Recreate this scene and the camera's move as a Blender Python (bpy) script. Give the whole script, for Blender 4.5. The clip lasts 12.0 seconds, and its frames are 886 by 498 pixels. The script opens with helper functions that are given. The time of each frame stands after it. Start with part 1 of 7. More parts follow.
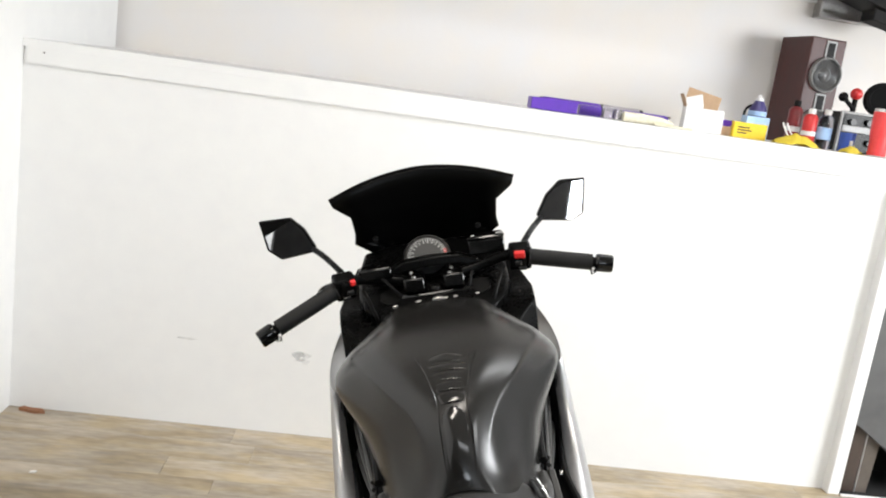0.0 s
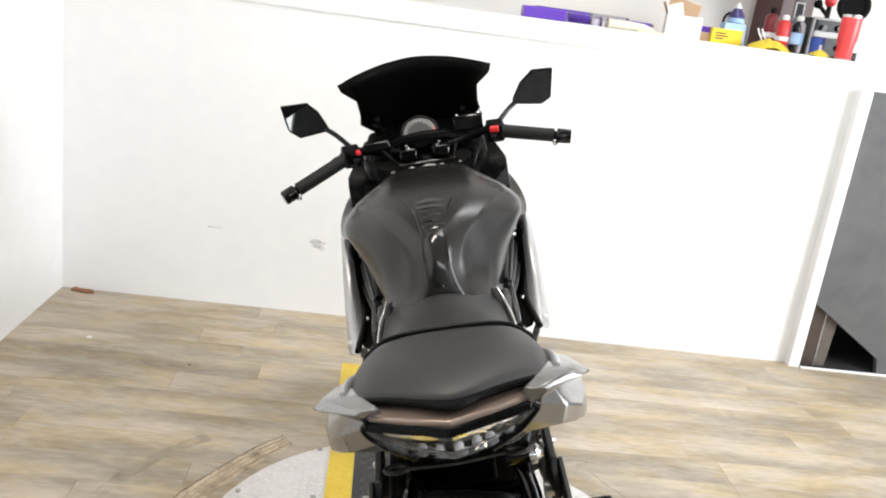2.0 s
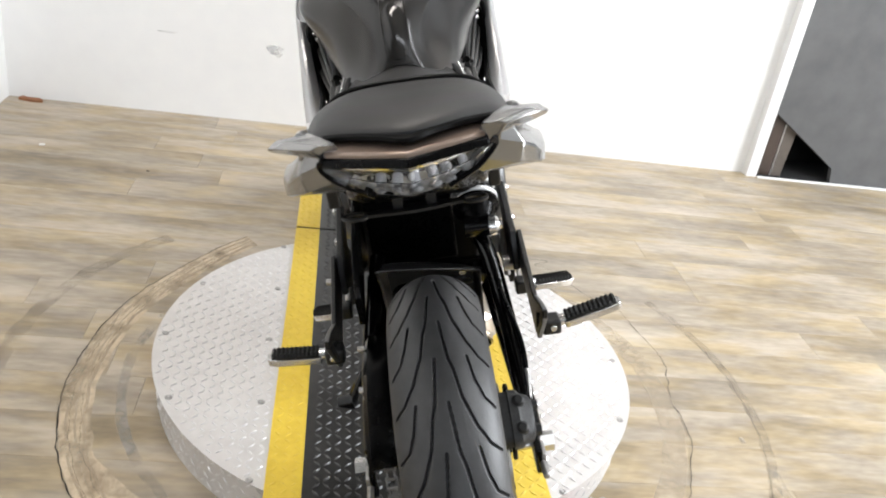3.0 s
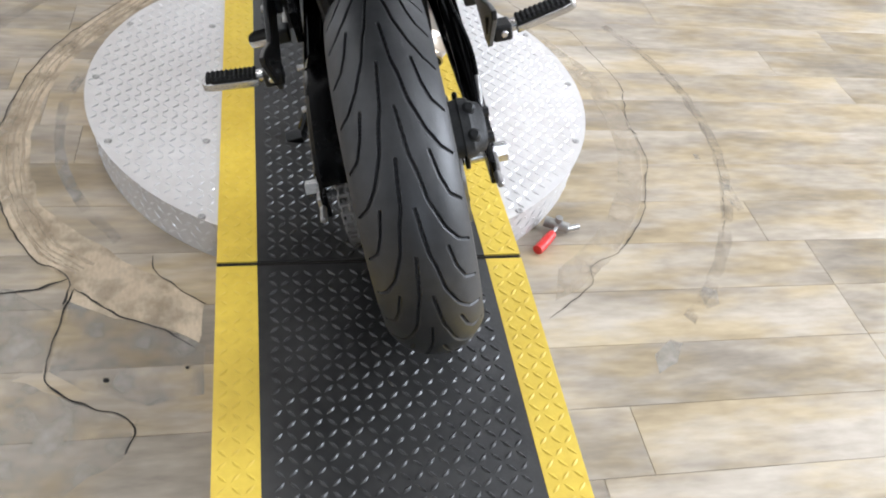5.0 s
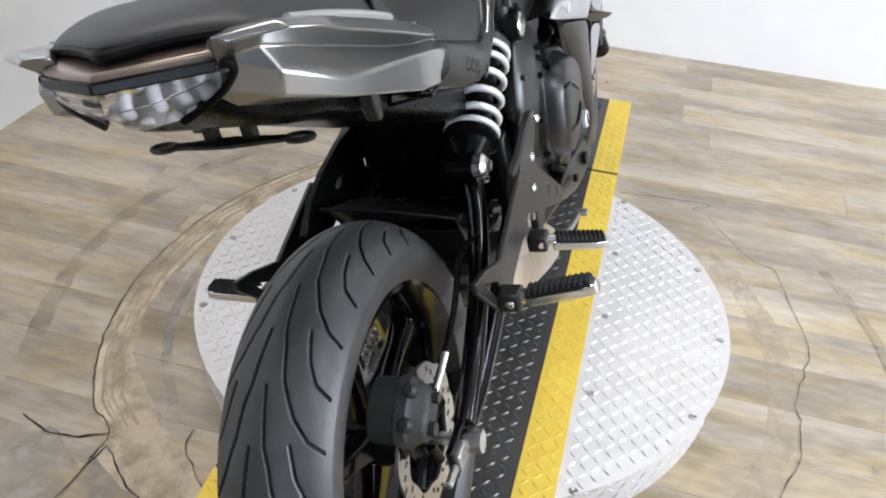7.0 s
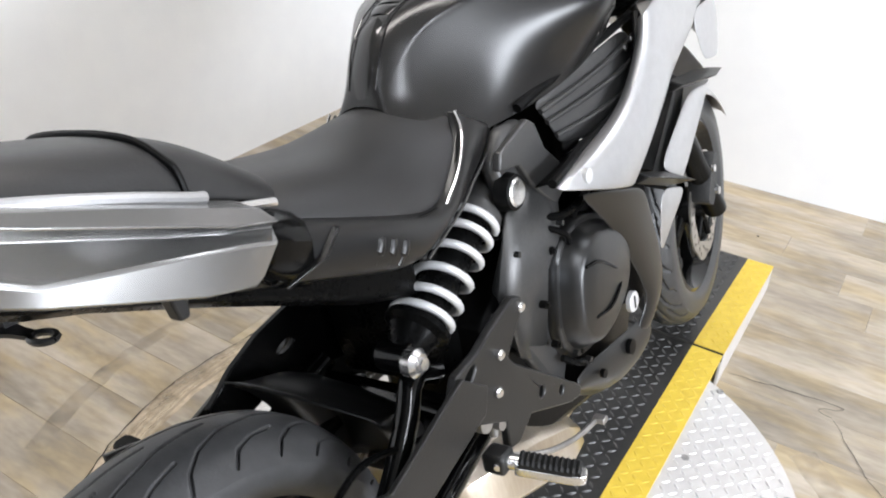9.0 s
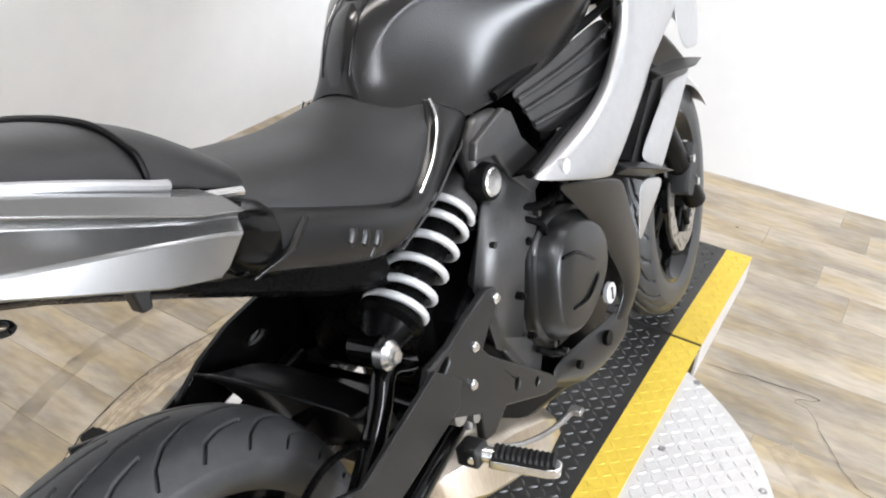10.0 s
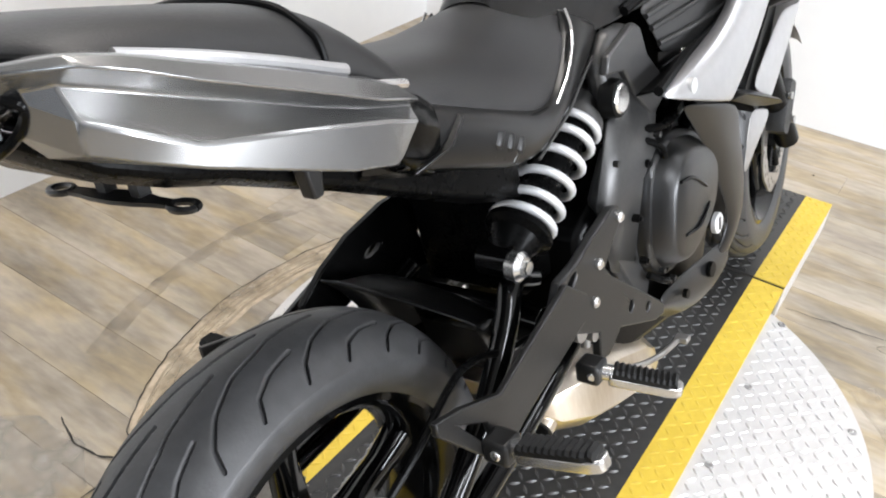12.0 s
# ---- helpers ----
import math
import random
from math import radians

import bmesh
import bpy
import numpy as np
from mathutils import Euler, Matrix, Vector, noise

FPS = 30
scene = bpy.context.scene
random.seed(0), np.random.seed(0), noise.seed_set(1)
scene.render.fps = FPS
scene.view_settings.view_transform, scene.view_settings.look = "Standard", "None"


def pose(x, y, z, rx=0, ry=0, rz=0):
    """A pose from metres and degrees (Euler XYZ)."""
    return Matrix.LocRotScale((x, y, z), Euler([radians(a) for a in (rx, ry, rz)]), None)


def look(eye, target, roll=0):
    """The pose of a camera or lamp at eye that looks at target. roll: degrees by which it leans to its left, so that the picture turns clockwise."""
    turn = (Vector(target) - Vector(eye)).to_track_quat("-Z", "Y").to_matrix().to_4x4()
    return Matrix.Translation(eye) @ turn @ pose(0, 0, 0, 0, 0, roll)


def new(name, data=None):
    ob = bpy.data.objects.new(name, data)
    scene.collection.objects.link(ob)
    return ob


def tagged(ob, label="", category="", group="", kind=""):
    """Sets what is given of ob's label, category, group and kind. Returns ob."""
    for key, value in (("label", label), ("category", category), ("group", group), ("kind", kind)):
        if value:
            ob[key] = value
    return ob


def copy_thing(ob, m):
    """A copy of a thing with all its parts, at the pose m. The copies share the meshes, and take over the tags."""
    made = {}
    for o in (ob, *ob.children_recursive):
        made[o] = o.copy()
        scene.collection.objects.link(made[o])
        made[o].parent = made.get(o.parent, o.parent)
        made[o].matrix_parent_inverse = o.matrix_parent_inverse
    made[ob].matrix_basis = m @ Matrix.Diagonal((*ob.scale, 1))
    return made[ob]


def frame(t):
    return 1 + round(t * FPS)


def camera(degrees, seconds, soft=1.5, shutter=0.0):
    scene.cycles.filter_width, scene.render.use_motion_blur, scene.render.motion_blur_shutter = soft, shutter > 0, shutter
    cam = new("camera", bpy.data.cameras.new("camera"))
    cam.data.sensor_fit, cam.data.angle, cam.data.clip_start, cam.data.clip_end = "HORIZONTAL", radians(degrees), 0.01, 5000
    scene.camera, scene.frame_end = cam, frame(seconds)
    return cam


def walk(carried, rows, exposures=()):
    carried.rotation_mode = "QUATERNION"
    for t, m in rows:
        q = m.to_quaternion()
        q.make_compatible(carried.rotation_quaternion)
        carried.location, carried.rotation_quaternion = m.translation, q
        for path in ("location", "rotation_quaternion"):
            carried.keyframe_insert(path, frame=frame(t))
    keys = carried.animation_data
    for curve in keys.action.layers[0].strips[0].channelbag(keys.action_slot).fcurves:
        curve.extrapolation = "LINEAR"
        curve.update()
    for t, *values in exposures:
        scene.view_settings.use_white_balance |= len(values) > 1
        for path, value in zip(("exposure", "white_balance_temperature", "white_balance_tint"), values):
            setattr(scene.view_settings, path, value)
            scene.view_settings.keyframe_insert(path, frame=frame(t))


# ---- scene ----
cam = camera(56.1, 12.0, soft=2.0)
PATH = [
    (0, (-0.306, -0.727, 1.517), (-0.105, 1.226, 1.135), 8.1),
    (0.5, (-0.299, -0.901, 1.553), (-0.141, 1.061, 1.198), 7.6),
    (1, (-0.22, -1.031, 1.557), (-0.181, 0.938, 1.212), 8.3),
    (1.5, (-0.221, -1.099, 1.531), (-0.161, 0.855, 1.107), 7.7),
    (2, (-0.266, -1.148, 1.484), (-0.08, 0.763, 0.922), 7.8),
    (2.5, (-0.257, -1.166, 1.433), (-0.01, 0.671, 0.683), 8.8),
    (3, (-0.244, -1.177, 1.372), (0.063, 0.575, 0.459), 9.2),
    (3.5, (-0.238, -1.181, 1.318), (0.116, 0.463, 0.235), 9.8),
    (3.7, (-0.234, -1.181, 1.298), (0.133, 0.425, 0.164), 9.6),
    (5.3, (-0.194, -1.176, 1.273), (0.236, 0.216, -0.097), 9.4),
    (5.5, (-0.145, -1.18, 1.278), (0.242, 0.252, -0.064), 6.7),
    (6, (0.094, -1.209, 1.327), (0.086, 0.397, 0.135), 1.2),
    (6.5, (0.211, -1.104, 1.328), (-0.135, 0.479, 0.155), 1.7),
    (7, (0.292, -0.871, 1.351), (-0.067, 0.704, 0.172), 3.9),
    (7.5, (0.412, -0.685, 1.33), (-0.228, 0.834, 0.197), -0.0),
    (7.7, (0.471, -0.606, 1.337), (-0.269, 0.9, 0.249), 2.7),
    (9.3, (0.536, -0.462, 1.356), (-0.345, 1.019, 0.339), 2.5),
    (9.5, (0.534, -0.457, 1.352), (-0.329, 1.028, 0.326), 3.1),
    (10, (0.537, -0.448, 1.35), (-0.292, 1.046, 0.31), 3.7),
    (10.5, (0.528, -0.446, 1.348), (-0.298, 1.044, 0.301), 4.2),
    (11, (0.522, -0.446, 1.344), (-0.31, 1.033, 0.286), 4.0),
    (11.5, (0.513, -0.45, 1.326), (-0.367, 1.0, 0.265), 3.0),
    (12, (0.444, -0.532, 1.292), (-0.409, 0.876, 0.156), 4.4),
]
walk(cam, [(t, look(eye, target, roll)) for t, eye, target, roll in PATH], ((0, 0.44, 6500, 10), (1.0, 0.50, 6500, 10), (2.0, 0.58, 6450, 11), (3.0, 0.58, 6350, 11), (3.7, 0.54, 6150, 11), (5.5, 0.40, 5930, 12), (7.0, 0.36, 5980, 12), (7.7, 0.38, 6080, 13), (9.5, 0.64, 6150, 12), (12, 0.66, 6200, 12)))

# ---- light ----
world = bpy.data.worlds.new("world")
scene.world = world
world.use_nodes = True
world.node_tree.nodes["Background"].inputs[0].default_value = (0.95, 0.97, 1.0, 1)
world.node_tree.nodes["Background"].inputs[1].default_value = 0.15


def ceiling_lamp(name, eye, target, sx, sy, watts, colour):
    lamp = bpy.data.lights.new(name, "AREA")
    lamp.shape, lamp.size, lamp.size_y = "RECTANGLE", sx, sy
    lamp.energy, lamp.color = watts, colour
    ob = new(name, lamp)
    ob.matrix_world = look(eye, target)
    return ob


ceiling_lamp("window_light", (4.45, 0.1, 1.70), (0.2, 0.5, 0.7), 2.8, 1.5, 270, (0.95, 0.98, 1.0))
ceiling_lamp("tube_light_1", (1.6, -0.3, 2.85), (1.2, 0.0, 0), 0.4, 1.6, 30, (0.97, 0.99, 1.0))
ceiling_lamp("tube_light_2", (-0.6, 0.3, 2.85), (-0.5, 0.4, 0), 0.3, 1.3, 22, (1.0, 0.93, 0.84))
ceiling_lamp("tube_light_3", (0.9, 1.75, 2.85), (0.9, 1.85, 0), 1.4, 0.3, 12, (0.97, 0.985, 1.0))
ceiling_lamp("tube_light_4", (0.2, -2.0, 2.85), (0.2, -1.7, 0), 1.5, 0.35, 7, (0.93, 0.97, 1.0))
ceiling_lamp("shop_window_light", (0.83, -5.9, 1.95), (0.7, 0.0, 0.9), 1.5, 1.3, 52, (0.86, 0.93, 1.0))


# ---- materials ----
def surf(name, c1, c2=None, scale=6.0, rough=0.5, metal=0.0, bump=0.0, bump_scale=60.0, coat=0.0, stretch=(1, 1, 1),
         rough2=None, blotch=0.5, per_piece=0.0, spec=0.5):
    """Two colours mixed by noise at two scales, with fine relief."""
    m = bpy.data.materials.new(name)
    m.use_nodes = True
    nt = m.node_tree
    n, l = nt.nodes, nt.links
    b = n["Principled BSDF"]
    c2 = c2 or tuple(x * 0.8 for x in c1)
    tc = n.new("ShaderNodeTexCoord")
    mp = n.new("ShaderNodeMapping")
    mp.inputs["Scale"].default_value = stretch
    l.new(tc.outputs["Object"], mp.inputs[0])
    info = n.new("ShaderNodeObjectInfo")
    if per_piece:
        sh = n.new("ShaderNodeMath")
        sh.operation = "MULTIPLY"
        sh.inputs[1].default_value = 37.0
        l.new(info.outputs["Random"], sh.inputs[0])
        l.new(sh.outputs[0], mp.inputs["Location"])
    n1 = n.new("ShaderNodeTexNoise")
    n1.inputs["Scale"].default_value, n1.inputs["Detail"].default_value = scale, 4
    n2 = n.new("ShaderNodeTexNoise")
    n2.inputs["Scale"].default_value, n2.inputs["Detail"].default_value = scale * 9, 3
    l.new(mp.outputs[0], n1.inputs[0])
    l.new(mp.outputs[0], n2.inputs[0])
    mx = n.new("ShaderNodeMath")
    mx.operation = "MULTIPLY_ADD"
    mx.inputs[1].default_value = 1 - blotch
    l.new(n2.outputs[0], mx.inputs[0])
    m2 = n.new("ShaderNodeMath")
    m2.operation = "MULTIPLY"
    m2.inputs[1].default_value = blotch
    l.new(n1.outputs[0], m2.inputs[0])
    l.new(m2.outputs[0], mx.inputs[2])
    last = mx.outputs[0]
    if per_piece:
        ad = n.new("ShaderNodeMath")
        ad.operation = "MULTIPLY_ADD"
        ad.inputs[1].default_value = per_piece
        l.new(info.outputs["Random"], ad.inputs[0])
        sb = n.new("ShaderNodeMath")
        sb.operation = "SUBTRACT"
        sb.inputs[1].default_value = per_piece / 2
        l.new(last, sb.inputs[0])
        l.new(sb.outputs[0], ad.inputs[2])
        last = ad.outputs[0]
    ramp = n.new("ShaderNodeValToRGB")
    ramp.color_ramp.elements[0].position, ramp.color_ramp.elements[1].position = 0.34, 0.66
    ramp.color_ramp.elements[0].color, ramp.color_ramp.elements[1].color = (*c1, 1), (*c2, 1)
    l.new(last, ramp.inputs[0])
    l.new(ramp.outputs[0], b.inputs["Base Color"])
    b.inputs["Metallic"].default_value = metal
    b.inputs["Specular IOR Level"].default_value = spec
    b.inputs["Coat Weight"].default_value = coat
    b.inputs["Coat Roughness"].default_value = 0.05
    rr = n.new("ShaderNodeMapRange")
    rr.inputs["To Min"].default_value, rr.inputs["To Max"].default_value = rough, rough2 if rough2 is not None else min(1, rough * 1.3)
    l.new(last, rr.inputs["Value"])
    l.new(rr.outputs[0], b.inputs["Roughness"])
    if bump:
        bn = n.new("ShaderNodeTexNoise")
        bn.inputs["Scale"].default_value, bn.inputs["Detail"].default_value = bump_scale, 3
        l.new(mp.outputs[0], bn.inputs[0])
        bp = n.new("ShaderNodeBump")
        bp.inputs["Strength"].default_value, bp.inputs["Distance"].default_value = bump, 0.002
        l.new(bn.outputs[0], bp.inputs["Height"])
        l.new(bp.outputs[0], b.inputs["Normal"])
    return m


M_WALL = surf("white_wall_paint", (0.80, 0.80, 0.79), (0.76, 0.76, 0.76), 1.2, 0.45, bump=0.12, bump_scale=90)
# Off-white paint whose warm blotches hold a lamp's glow in the colour
M_WALL_UP = surf("upper_wall_warm_glow", (0.80, 0.74, 0.665), (0.76, 0.745, 0.74), 0.45, 0.6, bump=0.15, bump_scale=70)
# Dark grey holds the shade that falls on the recess wall
M_WALL_GREY = surf("shaded_recess_wall", (0.11, 0.11, 0.112), (0.075, 0.075, 0.077), 1.0, 0.6, bump=0.15)
# Next three: unseen closing surfaces, toned to steer reflections and fill
M_SHOP = surf("dark_closing_wall", (0.055, 0.052, 0.05), (0.035, 0.033, 0.032), 0.8, 0.6)
M_EAST = surf("pale_closing_wall", (0.42, 0.42, 0.42), (0.34, 0.34, 0.34), 0.8, 0.6)
M_CEIL = surf("closing_ceiling_grey", (0.42, 0.42, 0.41), (0.36, 0.36, 0.36), 1.0, 0.8)
M_SLAB = surf("concrete", (0.36, 0.35, 0.33), (0.27, 0.26, 0.25), 4, 0.75, bump=0.5, bump_scale=80)
M_BROWN = surf("dark_brown_door", (0.035, 0.022, 0.016), (0.06, 0.04, 0.03), 3, 0.35)
M_ALU = surf("aluminium_trim", (0.62, 0.62, 0.62), (0.5, 0.5, 0.5), 6, 0.35, metal=0.8)
# Flat black for the bracket, and for the shade inside the recess opening
M_BLACKBOX = surf("bracket_black_and_opening_shade", (0.008, 0.008, 0.008), (0.014, 0.013, 0.013), 5, 0.8)
M_PLATE = surf("galvanised_tread_plate", (0.70, 0.68, 0.66), (0.60, 0.575, 0.555), 3.5, 0.38, metal=0.25, bump=0.12, bump_scale=40, rough2=0.52)
M_LUG = surf("worn_lug_steel", (0.80, 0.79, 0.78), (0.66, 0.65, 0.64), 9, 0.26, metal=0.6)
M_LUGDARK = surf("scuffed_black_lug", (0.020, 0.0195, 0.019), (0.085, 0.083, 0.080), 11, 0.26, bump=0.2, bump_scale=120, rough2=0.45)
M_BLACKPLATE = surf("black_painted_tread_plate", (0.012, 0.012, 0.0118), (0.036, 0.0345, 0.0325), 5.0, 0.26, bump=0.2, bump_scale=120, rough2=0.55, blotch=0.6)
M_YELLOW = surf("yellow_floor_paint", (0.76, 0.555, 0.060), (0.64, 0.44, 0.040), 5, 0.42, bump=0.2, bump_scale=90)
M_STEEL = surf("bare_steel", (0.45, 0.44, 0.43), (0.3, 0.29, 0.28), 10, 0.35, metal=0.9)
M_DARKGAP = surf("seam_dirt", (0.012, 0.011, 0.01), (0.03, 0.026, 0.02), 20, 0.8)
M_PLY = surf("worn_bare_wood", (0.66, 0.55, 0.40), (0.42, 0.33, 0.225), 7, 0.50, bump=0.4, bump_scale=50, stretch=(2.2, 1, 1), blotch=0.6)
M_SCUFF = surf("grey_scuffed_vinyl", (0.33, 0.315, 0.29), (0.42, 0.385, 0.33), 9, 0.5, bump=0.2, bump_scale=60)


def worn(m, low, high):
    """Lets a thin worn layer break up, so that what lies under it shows through."""
    n, l = m.node_tree.nodes, m.node_tree.links
    nz = n.new("ShaderNodeTexNoise")
    nz.inputs["Scale"].default_value, nz.inputs["Detail"].default_value = 13, 5
    l.new([x for x in n if x.type == "TEX_COORD"][0].outputs["Object"], nz.inputs[0])
    mr = n.new("ShaderNodeMapRange")
    mr.inputs["From Min"].default_value, mr.inputs["From Max"].default_value = low, high
    l.new(nz.outputs[0], mr.inputs["Value"])
    l.new(mr.outputs[0], n["Principled BSDF"].inputs["Alpha"])
    return m


worn(M_PLY, 0.18, 0.56)
worn(M_SCUFF, 0.40, 0.78)
M_BARE = worn(surf("bare_screed", (0.46, 0.43, 0.38), (0.34, 0.305, 0.25), 5, 0.7, bump=0.5, bump_scale=70), 0.34, 0.78)


def plank_material():
    """Printed oak: pale boards with grey and honey streaks along the grain."""
    m = surf("vinyl_oak_plank", (0.203, 0.172, 0.137), (0.56, 0.497, 0.405), 1.15, 0.34, bump=0.10, bump_scale=26,
             stretch=(1.6, 5.5, 1.0), rough2=0.47, blotch=0.70, per_piece=0.04)
    n, l = m.node_tree.nodes, m.node_tree.links
    ramp_node = [x for x in n if x.type == "VALTORGB"][0]
    ramp = ramp_node.color_ramp
    ramp.elements[0].position, ramp.elements[1].position = 0.30, 0.70
    for at, c in ((0.43, (0.310, 0.264, 0.206, 1)), (0.55, (0.428, 0.368, 0.290, 1))):
        ramp.elements.new(at).color = c
    nz = n.new("ShaderNodeTexNoise")
    nz.inputs["Scale"].default_value, nz.inputs["Detail"].default_value = 2.6, 4
    l.new([x for x in n if x.type == "MAPPING"][0].outputs[0], nz.inputs[0])
    mr = n.new("ShaderNodeMapRange")
    mr.inputs["From Min"].default_value, mr.inputs["From Max"].default_value, mr.inputs["To Max"].default_value = 0.42, 0.62, 0.75
    l.new(nz.outputs[0], mr.inputs["Value"])
    mix = n.new("ShaderNodeMix")
    mix.data_type, mix.blend_type = "RGBA", "MULTIPLY"
    mix.inputs["B"].default_value = (0.97, 0.87, 0.62, 1)
    l.new(mr.outputs[0], mix.inputs["Factor"])
    l.new(ramp_node.outputs[0], mix.inputs["A"])
    l.new(mix.outputs["Result"], n["Principled BSDF"].inputs["Base Color"])
    return m


M_PLANK = plank_material()


# ---- mesh helpers ----
def finish(me, angle=32, smooth=True):
    me.polygons.foreach_set("use_smooth", [smooth] * len(me.polygons))
    if smooth:
        me.set_sharp_from_angle(angle=radians(angle))
    me.update()


def part(name, bm, material, parent=None, label="", angle=32, bevel=0.0, sub=0, solid=0.0, off=-1.0, recalc=True, face=None):
    """Links a bmesh as one mesh object, under a thing or a part where a parent is given."""
    if recalc:
        bmesh.ops.recalc_face_normals(bm, faces=bm.faces)
    if face:
        bm.normal_update()
        if sum((f.normal * f.calc_area() for f in bm.faces), Vector()).dot(Vector(face)) < 0:
            bmesh.ops.reverse_faces(bm, faces=bm.faces)
    me = bpy.data.meshes.new(name)
    bm.to_mesh(me)
    bm.free()
    me.materials.append(material)
    finish(me, angle)
    ob = new(name, me)
    if parent:
        ob.parent = parent
    if solid:
        md = ob.modifiers.new("solid", "SOLIDIFY")
        md.thickness, md.offset = solid, off
    if bevel:
        md = ob.modifiers.new("bevel", "BEVEL")
        md.width, md.segments, md.limit_method, md.angle_limit = bevel, 2, "ANGLE", radians(35)
    if sub:
        md = ob.modifiers.new("sub", "SUBSURF")
        md.levels = md.render_levels = sub
    if label:
        tagged(ob, label)
    return ob


def box(bm, c, s, m=None):
    """A box of size s about c."""
    r = bmesh.ops.create_cube(bm, size=1.0, matrix=(m or Matrix()) @ Matrix.Translation(c) @ Matrix.Diagonal((*s, 1)))
    return r["verts"]


def prism(bm, outline, a, b, axis="x"):
    """An outline of two coordinates drawn out along the third, from a to b."""
    def at(p, k):
        return {"x": (k, p[0], p[1]), "y": (p[0], k, p[1]), "z": (p[0], p[1], k)}[axis]
    lo = [bm.verts.new(at(p, a)) for p in outline]
    hi = [bm.verts.new(at(p, b)) for p in outline]
    bm.faces.new(lo)
    bm.faces.new(hi[::-1])
    n = len(outline)
    for i in range(n):
        bm.faces.new((lo[i], hi[i], hi[(i + 1) % n], lo[(i + 1) % n]))


def oval(y, z, ry, rz=None, tilt=0.0, n=18):
    rz, c, d = rz or ry, math.cos(radians(tilt)), math.sin(radians(tilt))
    return [(y + ry * math.cos(a) * c - rz * math.sin(a) * d, z + ry * math.cos(a) * d + rz * math.sin(a) * c) for a in (2 * math.pi * k / n for k in range(n))]


def pierced(bm, outline, holes, a, b):
    """An upright plate from x = a to b, cut through by holes."""
    loops = []
    for pts in [outline] + holes:
        vs = [bm.verts.new((a, p, q)) for p, q in pts]
        loops.append((vs, [bm.edges.new((vs[i], vs[(i + 1) % len(vs)])) for i in range(len(vs))]))
    bmesh.ops.triangle_fill(bm, use_beauty=True, use_dissolve=False, edges=[e for _, es in loops for e in es])
    front = list(bm.faces)
    new_v = {v: bm.verts.new((b, v.co.y, v.co.z)) for vs, _ in loops for v in vs}
    for f in front:
        bm.faces.new([new_v[v] for v in reversed(f.verts)])
    for vs, _ in loops:
        for i in range(len(vs)):
            p, q = vs[i], vs[(i + 1) % len(vs)]
            bm.faces.new((p, q, new_v[q], new_v[p]))


def loft(bm, rings, closed=True, caps=True):
    vs = [[bm.verts.new(p) for p in r] for r in rings]
    n = len(vs[0])
    for a, b in zip(vs, vs[1:]):
        for i in range(n if closed else n - 1):
            j = (i + 1) % n
            bm.faces.new((a[i], a[j], b[j], b[i]))
    if caps and closed:
        bm.faces.new(vs[0][::-1])
        bm.faces.new(vs[-1])
    return vs


def smooth_path(pts, k=6):
    """Points along a Catmull-Rom curve through pts."""
    p = [Vector(q) for q in pts]
    p = [2 * p[0] - p[1]] + p + [2 * p[-1] - p[-2]]
    out = []
    for i in range(1, len(p) - 2):
        for j in range(k):
            t = j / k
            a, b, c, d = p[i - 1], p[i], p[i + 1], p[i + 2]
            out.append(0.5 * (2 * b + (c - a) * t + (2 * a - 5 * b + 4 * c - d) * t * t + (3 * b - a - 3 * c + d) * t ** 3))
    return out + [p[-2]]


def tube(bm, pts, r, n=10, caps=True):
    """A round tube along pts; r is one radius or one for each point."""
    pts = [Vector(p) for p in pts]
    rs = r if isinstance(r, (list, tuple)) else [r] * len(pts)
    rings, up = [], None
    for i, p in enumerate(pts):
        d = (pts[min(i + 1, len(pts) - 1)] - pts[max(i - 1, 0)]).normalized()
        if up is None:
            up = d.orthogonal().normalized()
        side = d.cross(up).normalized()
        up = side.cross(d).normalized()
        rings.append([p + rs[i] * (math.cos(2 * math.pi * k / n) * up + math.sin(2 * math.pi * k / n) * side) for k in range(n)])
    return loft(bm, rings, True, caps)


def rod(bm, a, b, r, r2=None, n=16):
    return tube(bm, [a, b], [r, r if r2 is None else r2], n)


def revolve(bm, profile, centre=(0, 0, 0), n=48, closed=False, m=None):
    """A profile of (radius, x) turned round the x axis through centre."""
    c, m = Vector(centre), m or Matrix()
    rings = []
    for r, x in profile:
        rings.append([m @ (c + Vector((x, r * math.cos(2 * math.pi * k / n), r * math.sin(2 * math.pi * k / n)))) for k in range(n)])
    vs = [[bm.verts.new(p) for p in ring] for ring in rings]
    pairs = list(zip(vs, vs[1:])) + ([(vs[-1], vs[0])] if closed else [])
    for a, b in pairs:
        for i in range(n):
            bm.faces.new((a[i], a[(i + 1) % n], b[(i + 1) % n], b[i]))


def lathe(bm, profile, base=(0, 0, 0), n=24):
    """A profile of (radius, z) turned round the upright axis through base, closed at both ends."""
    b = Vector(base)
    rings = [[b + Vector((r * math.cos(2 * math.pi * k / n), r * math.sin(2 * math.pi * k / n), z)) for k in range(n)] for r, z in profile]
    loft(bm, rings)


def ball(bm, c, r, s=(1, 1, 1), seg=12):
    bmesh.ops.create_uvsphere(bm, u_segments=seg, v_segments=max(6, seg // 2), radius=r, matrix=Matrix.Translation(c) @ Matrix.Diagonal((*s, 1)))


